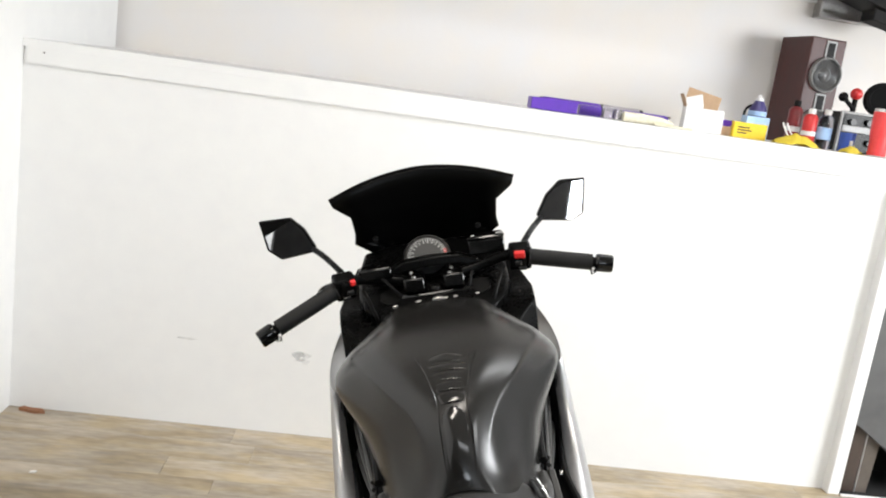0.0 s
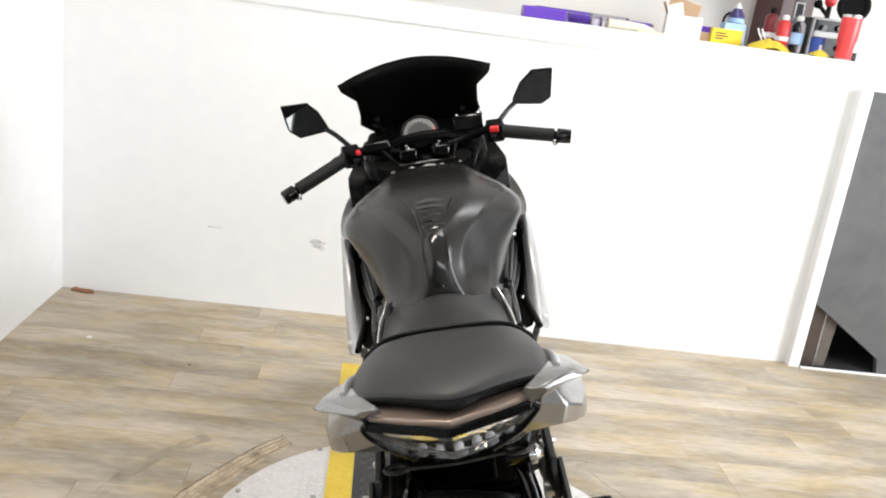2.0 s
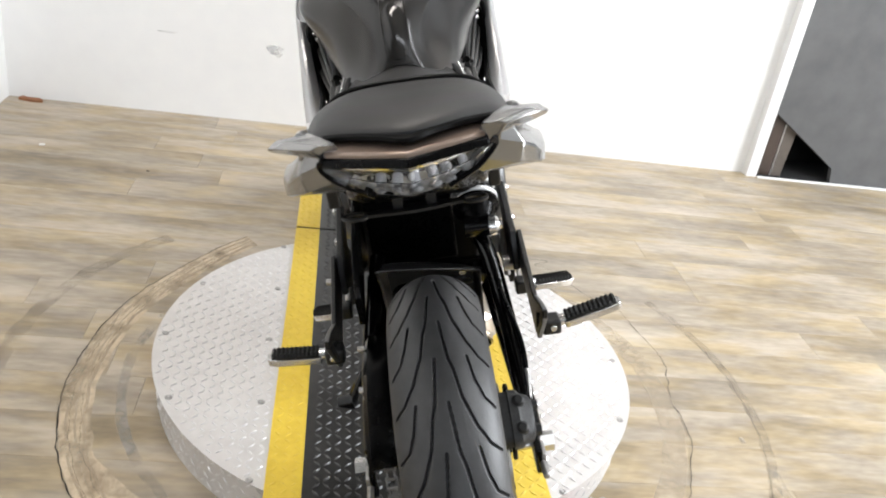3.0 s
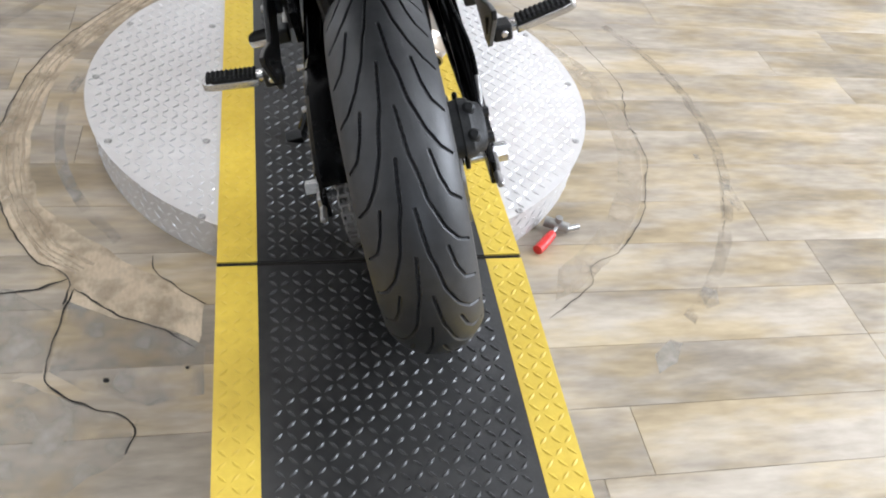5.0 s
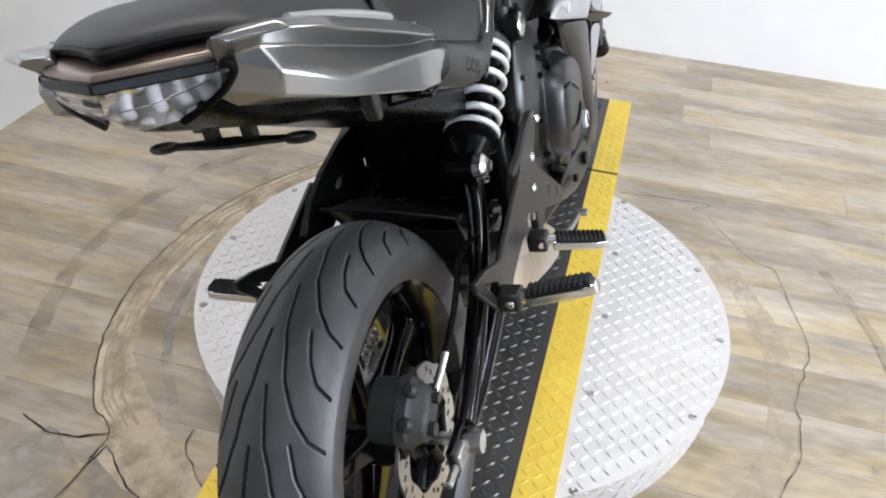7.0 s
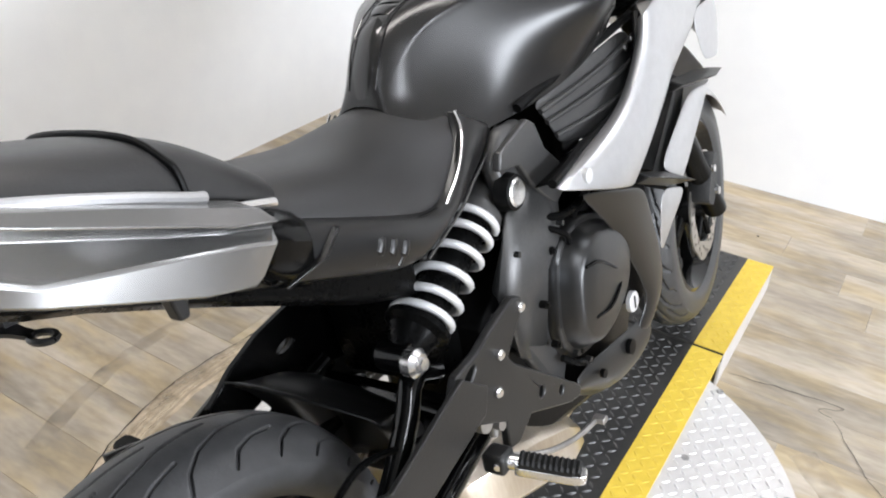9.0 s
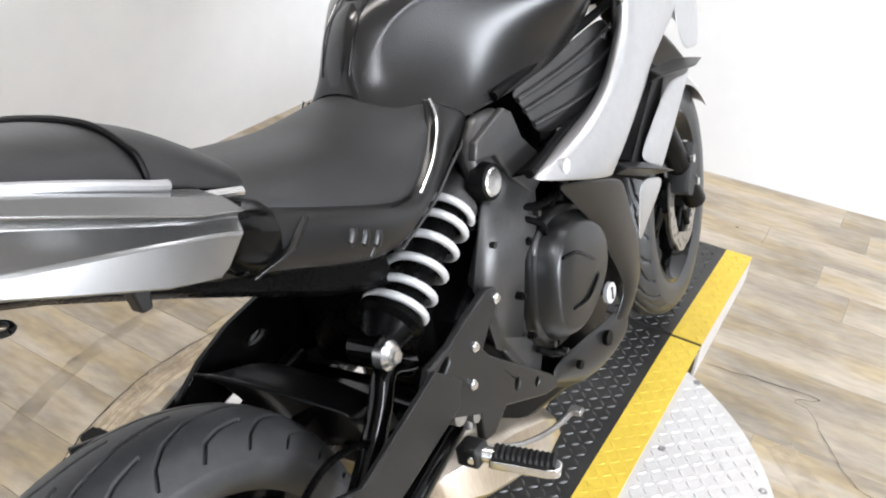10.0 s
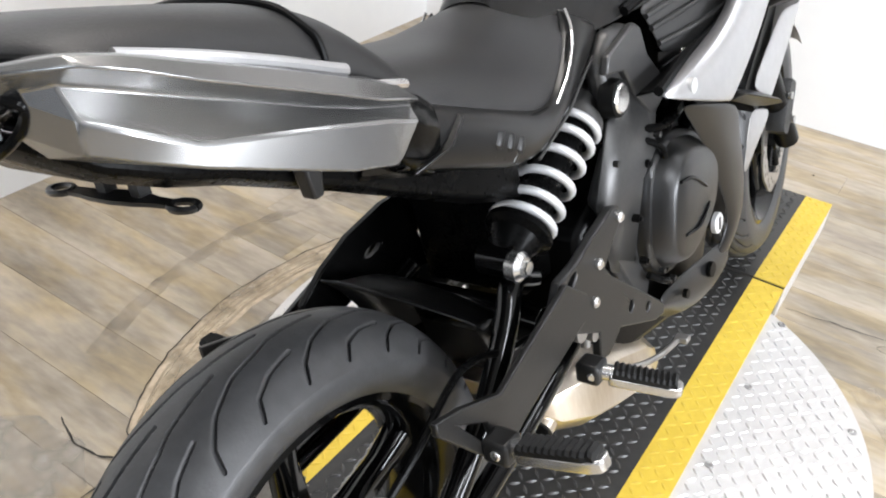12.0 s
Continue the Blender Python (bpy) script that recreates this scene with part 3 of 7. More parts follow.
def tyre_mesh(name, radius, half, na, nb, pitches, depth, parent):
    """A tyre round the x axis with its tread cut in; across runs along the tyre's round section."""
    crown = 0.088 * half / 0.08
    # section by arc length: tread arc, then the side walls
    arc = np.linspace(-half * 1.18, half * 1.18, nb)
    ang = arc / crown
    sx, sr = crown * np.sin(ang), radius - crown * (1 - np.cos(ang))
    side = [(half * 0.985, radius - 0.062), (half * 0.95, radius - 0.075), (half * 0.80, radius - 0.088), (half * 0.74, radius - 0.094), (half * 0.6, radius - 0.096)]
    xs = np.array([-p for p, _ in side[::-1]] + list(sx) + [p for p, _ in side])
    rs = np.array([r for _, r in side[::-1]] + list(sr) + [r for _, r in side])
    ns = len(side)
    length = 2 * math.pi * radius
    pitch = length / pitches
    th = np.arange(na) * 2 * math.pi / na
    s = th * radius
    dep = np.zeros((na, len(xs)))
    for sign, shift in ((1, 0.0), (-1, 0.5 * pitch)):
        for line in groove_lines(pitch):
            for (s0, x0), (s1, x1) in zip(line, line[1:]):
                k = half / 0.08
                x0_, x1_ = sign * x0 * k, sign * x1 * k
                for wrap in (-1, 0, 1, 2):
                    ss = ((s + shift) % pitch)[:, None] + wrap * pitch
                    xx = arc[None, :]
                    dx, ds = x1_ - x0_, s1 - s0
                    q = np.clip(((ss - s0) * ds + (xx - x0_) * dx) / (dx * dx + ds * ds), 0, 1)
                    dist = np.hypot(ss - s0 - q * ds, xx - x0_ - q * dx)
                    cut = np.clip(1.9 - dist / 0.0013, 0, 1) * depth
                    dep[:, ns:ns + nb] = np.maximum(dep[:, ns:ns + nb], cut)
    rr = rs[None, :] - dep
    verts = np.stack([np.broadcast_to(xs[None, :], rr.shape), rr * np.cos(th)[:, None], rr * np.sin(th)[:, None]], -1).reshape(-1, 3)
    m = len(xs)
    i, j = np.meshgrid(np.arange(na), np.arange(m - 1), indexing="ij")
    i2 = (i + 1) % na
    faces = np.stack([i * m + j, i * m + j + 1, i2 * m + j + 1, i2 * m + j], -1).reshape(-1, 4)
    return mesh_np(name, verts.tolist(), faces.tolist(), M_RUBBER, parent, True, 60)


def wheel(name, axle, radius, half, label, spin, yaw, tread):
    w = new(name)
    w.empty_display_size = 0.1
    w.parent = bike
    w.matrix_basis = pose(*axle, 0, 0, yaw)
    tagged(w, label)
    na, nb = tread
    tyre = tyre_mesh("tyre", radius, half, na, nb, 14, 0.0065, w)
    tagged(tyre, "grey-black rubber tyre with curved tread cuts")
    bm = bmesh.new()
    h, rim = half * 0.76, radius - 0.088
    revolve(bm, [(rim, -h), (rim + 0.004, -h - 0.004), (rim - 0.006, -h - 0.006), (rim - 0.014, -h + 0.004), (rim - 0.022, -h * 0.72), (rim - 0.03, -h * 0.3),
                 (rim - 0.03, h * 0.3), (rim - 0.022, h * 0.72), (rim - 0.014, h - 0.004), (rim - 0.006, h + 0.006), (rim + 0.004, h + 0.004), (rim, h)], n=96)
    part("rim", bm, M_GLOSS, w, "gloss black alloy rim", angle=50)
    for k in range(5):
        a = spin + k * math.pi * 0.4
        bm = bmesh.new()
        rings = []
        for r, wd, tk in ((0.040, 0.024, 0.026), (0.09, 0.018, 0.020), (0.15, 0.015, 0.017), (rim - 0.028, 0.022, 0.020)):
            c, d = Vector((0, r * math.cos(a), r * math.sin(a))), Vector((0, -math.sin(a), math.cos(a)))
            rings.append([c + d * wd * p + Vector((tk * q, 0, 0)) for p, q in ((-1, -0.6), (-0.6, -1), (0.6, -1), (1, -0.6), (1, 0.6), (0.6, 1), (-0.6, 1), (-1, 0.6))])
        loft(bm, rings)
        part("spoke", bm, M_GLOSS, w, angle=45)
    bm = bmesh.new()
    revolve(bm, [(0.012, -0.075), (0.034, -0.075), (0.038, -0.05), (0.046, -0.03), (0.046, 0.03), (0.038, 0.05), (0.034, 0.075), (0.012, 0.075)], n=32)
    part("hub", bm, M_ENGINE, w)
    return w


def rotor(parent, x, r, label):
    """A petal brake disc: wavy rim, drilled through, with a black carrier."""
    bm = bmesh.new()
    n = 96
    outer = [(q * math.cos(a), q * math.sin(a)) for a, q in ((2 * math.pi * k / n, r - .006 * (.5 + .5 * math.cos(16 * math.pi * k / n)) ** 2) for k in range(n))]
    inner = [(q * math.cos(a), q * math.sin(a)) for a, q in ((2 * math.pi * k / n, r * .68 + .003 * math.cos(16 * math.pi * k / n)) for k in range(n))]
    holes = []
    for k in range(36):
        a, q = 2 * math.pi * k / 36, r * (.90, .76, .84)[k % 3]
        holes.append(oval(q * math.cos(a), q * math.sin(a), r * .052, r * .034, math.degrees(a) + 35, 10))
    pierced(bm, outer, [inner] + holes, x - .0022, x + .0022)
    d = part("brake_rotor", bm, M_DISCBRAKE, parent, label, angle=50)
    bm = bmesh.new()
    for k in range(5):
        a = 2 * math.pi * k / 5
        rod(bm, (x - 0.004, 0.03 * math.cos(a), 0.03 * math.sin(a)), (x - 0.001, r * 0.66 * math.cos(a), r * 0.66 * math.sin(a)), 0.008, n=8)
    part("carrier", bm, M_ENGINE, d)
    return d


rear = wheel("rear_wheel", RA, 0.312, 0.080, "rear wheel with black five-spoke rim", 0.3, 0, (1700, 160))
rotor(rear, 0.088, 0.11, "drilled steel rear brake rotor")
front = wheel("front_wheel", FA + Vector((0.030, 0.098, 0.010)), 0.300, 0.060, "front wheel with black rim", 0.1, 5, (420, 44))
rotor(front, 0.066, 0.135, "drilled steel front brake rotor")
rotor(front, -0.066, 0.135, "drilled steel front brake rotor")

# rear axle, caliper, sprocket and chain
bm = bmesh.new()
rod(bm, RA + Vector((-0.165, 0, 0)), RA + Vector((0.165, 0, 0)), 0.010)
for s in (-1, 1):
    rod(bm, RA + Vector((s * 0.150, 0, 0)), RA + Vector((s * 0.172, 0, 0)), 0.017, n=6)
part("axle", bm, M_CHROME, bike, "bright rear axle with nuts")
for s in (-1, 1):
    bm = bmesh.new()
    box(bm, RA + Vector((s * 0.148, -0.030, 0)), (0.010, 0.034, 0.030))
    rod(bm, RA + Vector((s * 0.146, -0.05, 0.0)), RA + Vector((s * 0.146, -0.085, 0.0)), 0.006)
    part("chain_adjuster", bm, M_STEEL, bike, "bright chain adjuster block", bevel=0.003)
bm = bmesh.new()
cal = Matrix.Translation(RA + Vector((0.108, -0.055, 0.103))) @ pose(0, 0, 0, 35, 0, 0)
rings = []
for x, ky, kz, dz in ((-.052, .034, .020, .006), (-.047, .044, .028, .006), (-.012, .045, .029, .005), (-.010, .048, .032, .004), (.004, .046, .031, .003), (.010, .040, .026, 0), (.022, .037, .024, -.002), (.028, .028, .017, -.002)):
    rings.append([cal @ Vector((x, ky * math.copysign(abs(math.cos(t)) ** .7, math.cos(t)), dz + kz * math.copysign(abs(math.sin(t)) ** .7, math.sin(t)))) for t in (2 * math.pi * k / 20 for k in range(20))])
loft(bm, rings)
caliper = part("rear_caliper", bm, M_CASTING, bike, "dark grey single-piston brake caliper", angle=40)
bm = bmesh.new()
prism(bm, [(-.060, -.020), (-.040, -.034), (.035, -.034), (.062, -.012), (.060, .010), (.040, .018), (-.040, .016)], -.014, -.006)
bmesh.ops.transform(bm, matrix=cal, verts=bm.verts)
part("caliper_bracket", bm, M_ENGINE, caliper, bevel=.003)
for y0 in (-.022, .022):
    bm = bmesh.new()
    tube(bm, [cal @ Vector((.006, y0, .020)), cal @ Vector((.006, y0, .034)), cal @ Vector((.006, y0, .039))], [.010, .010, .006], 12)
    part("pin_boss", bm, M_CASTING, caliper)
bm = bmesh.new()
tube(bm, [(0.135, -0.12, 0.425), (0.138, -0.095, 0.437), (0.140, -0.07, 0.450)], [.0045, .005, .005], 10)
part("hose_end", bm, M_STEEL, caliper, "bright hose fitting")
for p, r, nn in (((0.024, -0.020, 0.002), .010, 6), ((0.024, 0.020, 0.004), .0075, 6)):
    bm = bmesh.new()
    rod(bm, cal @ Vector(p), cal @ (Vector(p) + Vector((.013, 0, 0))), r, n=nn)
    part("caliper_bolt", bm, M_CASTING, caliper)
bm = bmesh.new()
tube(bm, smooth_path([(0.135, -0.12, 0.425), (0.14, -0.02, 0.47), (0.125, 0.10, 0.50), (0.13, 0.20, 0.47), (0.12, 0.30, 0.44)]), 0.0048, 8)
part("brake_hose", bm, M_PLASTIC, bike)
bm = bmesh.new()
prof = []
n = 43
pts = []
for k in range(n * 4):
    a = 2 * math.pi * k / (n * 4)
    pts.append((RA.y + (0.098 + 0.004 * math.cos(n * a)) * math.cos(a), RA.z + (0.098 + 0.004 * math.cos(n * a)) * math.sin(a)))
prism(bm, pts, -0.108, -0.101)
part("sprocket", bm, M_STEEL, bike, "steel rear sprocket")
# chain: along both runs and round the sprocket
FS = Vector((0, 0.42, 0.375))
path = []
a1 = math.atan2(FS.z - RA.z, FS.y - RA.y)
top0, top1 = RA + 0.1 * Vector((0, -math.sin(a1), math.cos(a1))), FS + 0.04 * Vector((0, -math.sin(a1), math.cos(a1)))
bot0, bot1 = RA - 0.1 * Vector((0, -math.sin(a1), math.cos(a1))), FS - 0.04 * Vector((0, -math.sin(a1), math.cos(a1)))
path = [top1.lerp(top0, k / 33) for k in range(33)]
path += [RA + 0.1 * Vector((0, math.cos(a1 + math.pi / 2 + math.pi * k / 20), math.sin(a1 + math.pi / 2 + math.pi * k / 20))) for k in range(21)]
path += [bot0.lerp(bot1, k / 33) for k in range(1, 34)]
bm = bmesh.new()
for k, (p, q) in enumerate(zip(path, path[1:])):
    d = (q - p).normalized()
    side = Vector((0, -d.z, d.y))
    for s in (-1, 1):
        x = -0.1045 + s * (0.0085 if k % 2 else 0.0062)
        rings = []
        for e, wd in ((-0.003, 0.003), (0.002, 0.0062), (0.5 * (q - p).length, 0.0048), ((q - p).length - 0.002, 0.0062), ((q - p).length + 0.003, 0.003)):
            c = p + d * e + Vector((x, 0, 0))
            rings.append([c + side * wd + Vector((-0.0011, 0, 0)), c + side * wd + Vector((0.0011, 0, 0)), c - side * wd + Vector((0.0011, 0, 0)), c - side * wd + Vector((-0.0011, 0, 0))])
        loft(bm, rings)
    rod(bm, p + Vector((-0.1145, 0, 0)), p + Vector((-0.0945, 0, 0)), 0.0036, n=8)
tagged(part("chain", bm, M_STEEL, bike, "oily steel drive chain"), kind="stuff")

# swing arm: a bent upper tube, a lower tube and an end plate on each side
for s in (-1, 1):
    bm = bmesh.new()
    if s > 0:
        tube(bm, smooth_path([(0.105, 0.30, 0.515), (0.11, 0.245, 0.535), (0.122, 0.20, 0.495), (0.132, 0.12, 0.425), (0.138, 0.02, 0.362), (0.140, -0.07, 0.318)]), 0.0165, 14)
    else:
        tube(bm, smooth_path([(-0.10, 0.30, 0.50), (-0.112, 0.22, 0.47), (-0.130, 0.10, 0.41), (-0.138, 0.0, 0.35), (-0.140, -0.07, 0.318)]), 0.0165, 14)
    tube(bm, smooth_path([(s * 0.115, 0.40, 0.385), (s * 0.130, 0.2, 0.345), (s * 0.140, 0.02, 0.318), (s * 0.140, -0.08, 0.308)]), 0.0165, 14)
    box(bm, (s * 0.1405, -0.085, 0.307), (0.012, 0.11, 0.05))
    part("swing_arm", bm, M_GLOSS, bike, "gloss black tubular swing arm", bevel=0.003, angle=50)
bm = bmesh.new()
rod(bm, (-0.12, 0.30, 0.44), (0.12, 0.30, 0.44), 0.03)
part("swing_arm_bridge", bm, M_GLOSS, bike, bevel=0.004)

# rear mudguard close over the tyre, and the chain guard
bm = bmesh.new()
rings = []
for k in range(17):
    u = min(1.0, (16 - k) / 7)
    top, low, ring = 0.336 + 0.054 * u * u * (3 - 2 * u), 0.334 - 0.016 * u, []
    for q, f in ((-1, 0), (-.97, .5), (-.90, .92), (-.70, 1), (0, 1.05), (.70, 1), (.90, .92), (.97, .5), (1, 0)):
        t, r = radians(4 + (41 - 7.5 * q) * k / 16), low + (top - low) * f
        ring.append(RA + Vector((q * .096, r * math.cos(t), r * math.sin(t))))
    rings.append(ring)
loft(bm, rings, closed=False)
hugger = part("rear_mudguard", bm, M_SIDE, bike, "gloss black inner mudguard over the tyre", solid=0.003, angle=40, face=(0, 1, 1))
bm = bmesh.new()
tube(bm, [RA + Vector((.064, .386 * math.cos(.40) * f, .386 * math.sin(.40) * f)) for f in (1.0, 1.018, 1.024)], [.0075, .0075, .004], 12)
part("mudguard_bolt", bm, M_CHROME, hugger)
bm = bmesh.new()
pierced(bm, [(.105, .470), (.100, .530), (.150, .562), (.210, .585), (.290, .600), (.400, .600), (.400, .455), (.330, .470), (.250, .500), (.180, .490)],
        [oval(.252, .543, .020, .008, 8), oval(.368, .520, .016, .011, -60)], -.140, -.128)
part("chain_side_plate", bm, M_BADGE, bike, "black curved plate with two holes beside the mudguard", bevel=.002)
bm = bmesh.new()
rings = []
for y, z, hgt in ((0.36, 0.435, 0.05), (0.24, 0.420, 0.05), (0.15, 0.432, 0.055), (0.05, 0.458, 0.07), (-0.06, 0.452, 0.07), (-0.14, 0.425, 0.05), (-0.185, 0.385, 0.025)):
    rings.append([(-0.137, y, z - hgt), (-0.137, y, z - 0.012), (-0.130, y, z - .002), (-0.112, y, z), (-0.092, y, z), (-0.084, y, z - 0.010), (-0.084, y, z - hgt * 0.6)])
loft(bm, rings, closed=False)
part("chain_guard", bm, M_BADGE, bike, "black plastic chain guard", solid=0.003)
for y, z in ((0.051, 0.455), (-0.039, 0.432)):
    bm = bmesh.new()
    rod(bm, (-0.134, y, z), (-0.146, y, z), 0.006, n=10)
    part("guard_bolt", bm, M_CHROME, bike)

# shock absorber on the right, laid forward
S0, S1 = Vector((0.108, 0.238, 0.572)), Vector((0.104, 0.482, 0.694))
axis = (S1 - S0).normalized()
e1 = axis.orthogonal().normalized()
e2 = axis.cross(e1)
shock = new("shock_absorber")
shock.parent = bike
tagged(shock, "shock absorber with silver coil spring")
bm = bmesh.new()
turns, L = 6.3, (S1 - S0).length
pts = []
for k in range(int(turns * 24) + 1):
    a, u = 2 * math.pi * k / 24, k / (turns * 24)
    v = 0.35 * u + 0.65 * (u * u * (3 - 2 * u))            # the end turns lie close together
    pts.append(S0 + axis * (0.050 + (L - 0.086) * v) + (0.0405 - 0.003 * u) * (math.cos(a + 2.2) * e1 + math.sin(a + 2.2) * e2))
tube(bm, pts, 0.0060, 12)
part("coil_spring", bm, M_SPRING, shock, "silver coil spring", angle=60)
bm = bmesh.new()
tube(bm, [S0 + axis * 0.0, S0 + axis * 0.02, S0 + axis * 0.035, S0 + axis * 0.042, S0 + axis * 0.05, S0 + axis * 0.052, S0 + axis * 0.12, S0 + axis * 0.122, S0 + axis * (L - 0.05)],
     [0.018, 0.030, 0.036, 0.046, 0.046, 0.030, 0.029, 0.028, 0.028], 24)
part("damper_body", bm, M_PLASTIC, shock, "black damper body")
bm = bmesh.new()
tube(bm, [S1 - axis * 0.045, S1 - axis * 0.04, S1 - axis * 0.025, S1 - axis * 0.02, S1 + axis * 0.02, S1 + axis * 0.03], [0.040, 0.042, 0.040, 0.031, 0.031, 0.024], 24)
part("top_collar", bm, M_FRAME, shock, "grey upper spring collar")
bm = bmesh.new()
rod(bm, S0 + Vector((-0.03, 0, 0)), S0 + Vector((0.018, 0, 0)), 0.022)
part("lower_eye", bm, M_GLOSS, shock)
bm = bmesh.new()
tube(bm, [S0 + Vector((0.016, -0.008, 0)), S0 + Vector((0.030, -0.008, 0)), S0 + Vector((0.036, -0.008, 0))], [0.0195, 0.0195, 0.013], 20)
rod(bm, S0 + Vector((0.035, -0.008, 0)), S0 + Vector((0.042, -0.008, 0)), 0.009, n=6)
part("lower_bolt", bm, M_CHROME, shock, "bright round-headed bolt")


# -- tank --
TANK = [  # along, then half sections from the crest down: (across, up)
    (0.386, [(0, .862), (.020, .860), (.034, .855), (.045, .848), (.055, .838), (.068, .825), (.085, .805), (.098, .785)]),
    (0.402, [(0, .908), (.018, .903), (.027, .893), (.034, .880), (.043, .866), (.056, .850), (.080, .822), (.101, .788)]),
    (0.428, [(0, .952), (.024, .947), (.036, .932), (.047, .908), (.056, .884), (.064, .860), (.088, .825), (.106, .790)]),
    (0.475, [(0, .979), (.034, .976), (.050, .968), (.063, .952), (.070, .910), (.080, .872), (.102, .832), (.117, .793)]),
    (0.54, [(0, .996), (.050, .994), (.082, .987), (.106, .970), (.113, .920), (.120, .882), (.127, .838), (.132, .796)]),
    (0.62, [(0, 1.010), (.060, 1.009), (.104, 1.001), (.140, .982), (.157, .930), (.158, .892), (.150, .848), (.146, .802)]),
    (0.70, [(0, 1.022), (.064, 1.021), (.114, 1.012), (.172, .984), (.204, .938), (.203, .906), (.178, .862), (.162, .818)]),
    (0.76, [(0, 1.028), (.068, 1.026), (.114, 1.014), (.168, .984), (.218, .938), (.220, .914), (.198, .880), (.172, .838)]),
    (0.82, [(0, 1.027), (.070, 1.025), (.108, 1.009), (.146, .982), (.190, .944), (.200, .918), (.190, .890), (.168, .855)]),
    (0.885, [(0, 1.020), (.074, 1.018), (.104, 1.005), (.120, .980), (.138, .946), (.147, .921), (.146, .896), (.138, .868)]),
    (0.918, [(0, 1.010), (.070, 1.008), (.096, .995), (.106, .968), (.112, .938), (.116, .914), (.116, .892), (.114, .868)]),
    (0.926, [(0, .985), (.064, .984), (.088, .974), (.098, .955), (.106, .930), (.111, .910), (.112, .890), (.112, .868)]),
]


def full_ring(y, half):
    return [(-x, y, z) for x, z in half[::-1]] + [(x, y, z) for x, z in half[1:]]


def tank_top(x, y):
    """Height of the tank's skin at a place near its crest."""
    for (y0, a), (y1, b) in zip(TANK, TANK[1:]):
        if y0 <= y <= y1:
            t = (y - y0) / (y1 - y0)
            def h(sec):
                for (xa, za), (xb, zb) in zip(sec, sec[1:]):
                    if xa <= abs(x) <= xb:
                        return za + (zb - za) * (abs(x) - xa) / (xb - xa)
                return sec[-1][1]
            return h(a) + (h(b) - h(a)) * t
    return 1.0


bm = bmesh.new()
vs = loft(bm, [full_ring(y, h) for y, h in TANK], closed=False)
crease = bm.edges.layers.float.new("crease_edge")
for a_, b_ in zip(vs[1:7], vs[2:8]):
    for k in (4, len(a_) - 5):
        e = bm.edges.get((a_[k], b_[k]))
        e[crease] = 0.95
tank = part("fuel_tank", bm, M_TANK, bike, "satin graphite fuel tank", sub=3, angle=80, face=(0, 0, 1))

# tank pad: raised glossy segments along the crest
def pad(name, rows, lift, parent, mat_=M_PAD):
    bm = bmesh.new()
    rings = []
    for y, w in rows:
        rings.append([(x, y, tank_top(x, y) + lift - 0.0006 * abs(k) ** 2) for k, x in ((-2, -w), (-1, -w * .55), (0, 0), (1, w * .55), (2, w))])
    loft(bm, rings, closed=False)
    return part(name, bm, mat_, parent, "glossy dark tank pad segment", solid=0.0015, sub=2, angle=80, face=(0, -.5, 1))


pad("pad_segment", [(.388, .015), (.395, .017), (.404, .019), (.418, .020), (.436, .020), (.448, .017), (.455, .008)], 0.0010, tank)
for y, w in ((.472, .022), (.498, .027), (.524, .032), (.550, .038)):
    pad("pad_segment", [(y - .011, w - .004), (y, w), (y + .009, w + .001)], 0.0008, tank)
pad("pad_segment", [(.566, .040), (.576, .045), (.588, .036), (.594, .016)], 0.0008, tank)
for s in (-1, 1):
    bm = bmesh.new()
    tube(bm, smooth_path([(s * x, y, tank_top(x, y) + 0.0010) for x, y in ((.050, .586), (.040, .55), (.031, .51), (.024, .465), (.024, .45), (.025, .42), (.023, .395))]), 0.0012, 6)
    part("pad_rib", bm, M_PAD, tank)

# -- seats --
def section(y, half):
    return [(-x, y, z) for x, z in half[::-1]] + [(x, y, z) for x, z in half[1:]]


bm = bmesh.new()
SEAT = [
    (0.075, [(0, .868), (.07, .866), (.105, .852), (.125, .832), (.128, .815)]),
    (0.13, [(0, .864), (.08, .862), (.118, .846), (.138, .820), (.141, .798)]),
    (0.20, [(0, .854), (.085, .850), (.126, .830), (.146, .796), (.148, .772)]),
    (0.27, [(0, .848), (.066, .841), (.116, .814), (.142, .780), (.147, .752)]),
    (0.32, [(0, .854), (.054, .846), (.102, .815), (.132, .778), (.140, .743)]),
    (0.355, [(0, .860), (.048, .850), (.094, .818), (.126, .784), (.136, .746)]),
    (0.395, [(0, .863), (.044, .853), (.086, .826), (.116, .802), (.129, .776)]),
    (0.425, [(0, .860), (.042, .852), (.078, .832), (.106, .817), (.121, .804)]),
    (0.452, [(0, .852), (.052, .848), (.076, .840), (.094, .830), (.102, .820)]),
]
loft(bm, [section(y, h) for y, h in SEAT], closed=False)
rider = part("rider_seat", bm, M_SEAT, bike, "black vinyl rider seat", sub=2, solid=0.006, angle=80, face=(0, 0, 1))
bm = bmesh.new()
for s in (-1, 1):
    bm = bmesh.new()
    tube(bm, smooth_path([(s * (h[-1][0] + 0.001), y, h[-1][1] - 0.001) for y, h in SEAT] ), 0.0035, 8)
    part("seat_edge", bm, M_PIPE, rider)

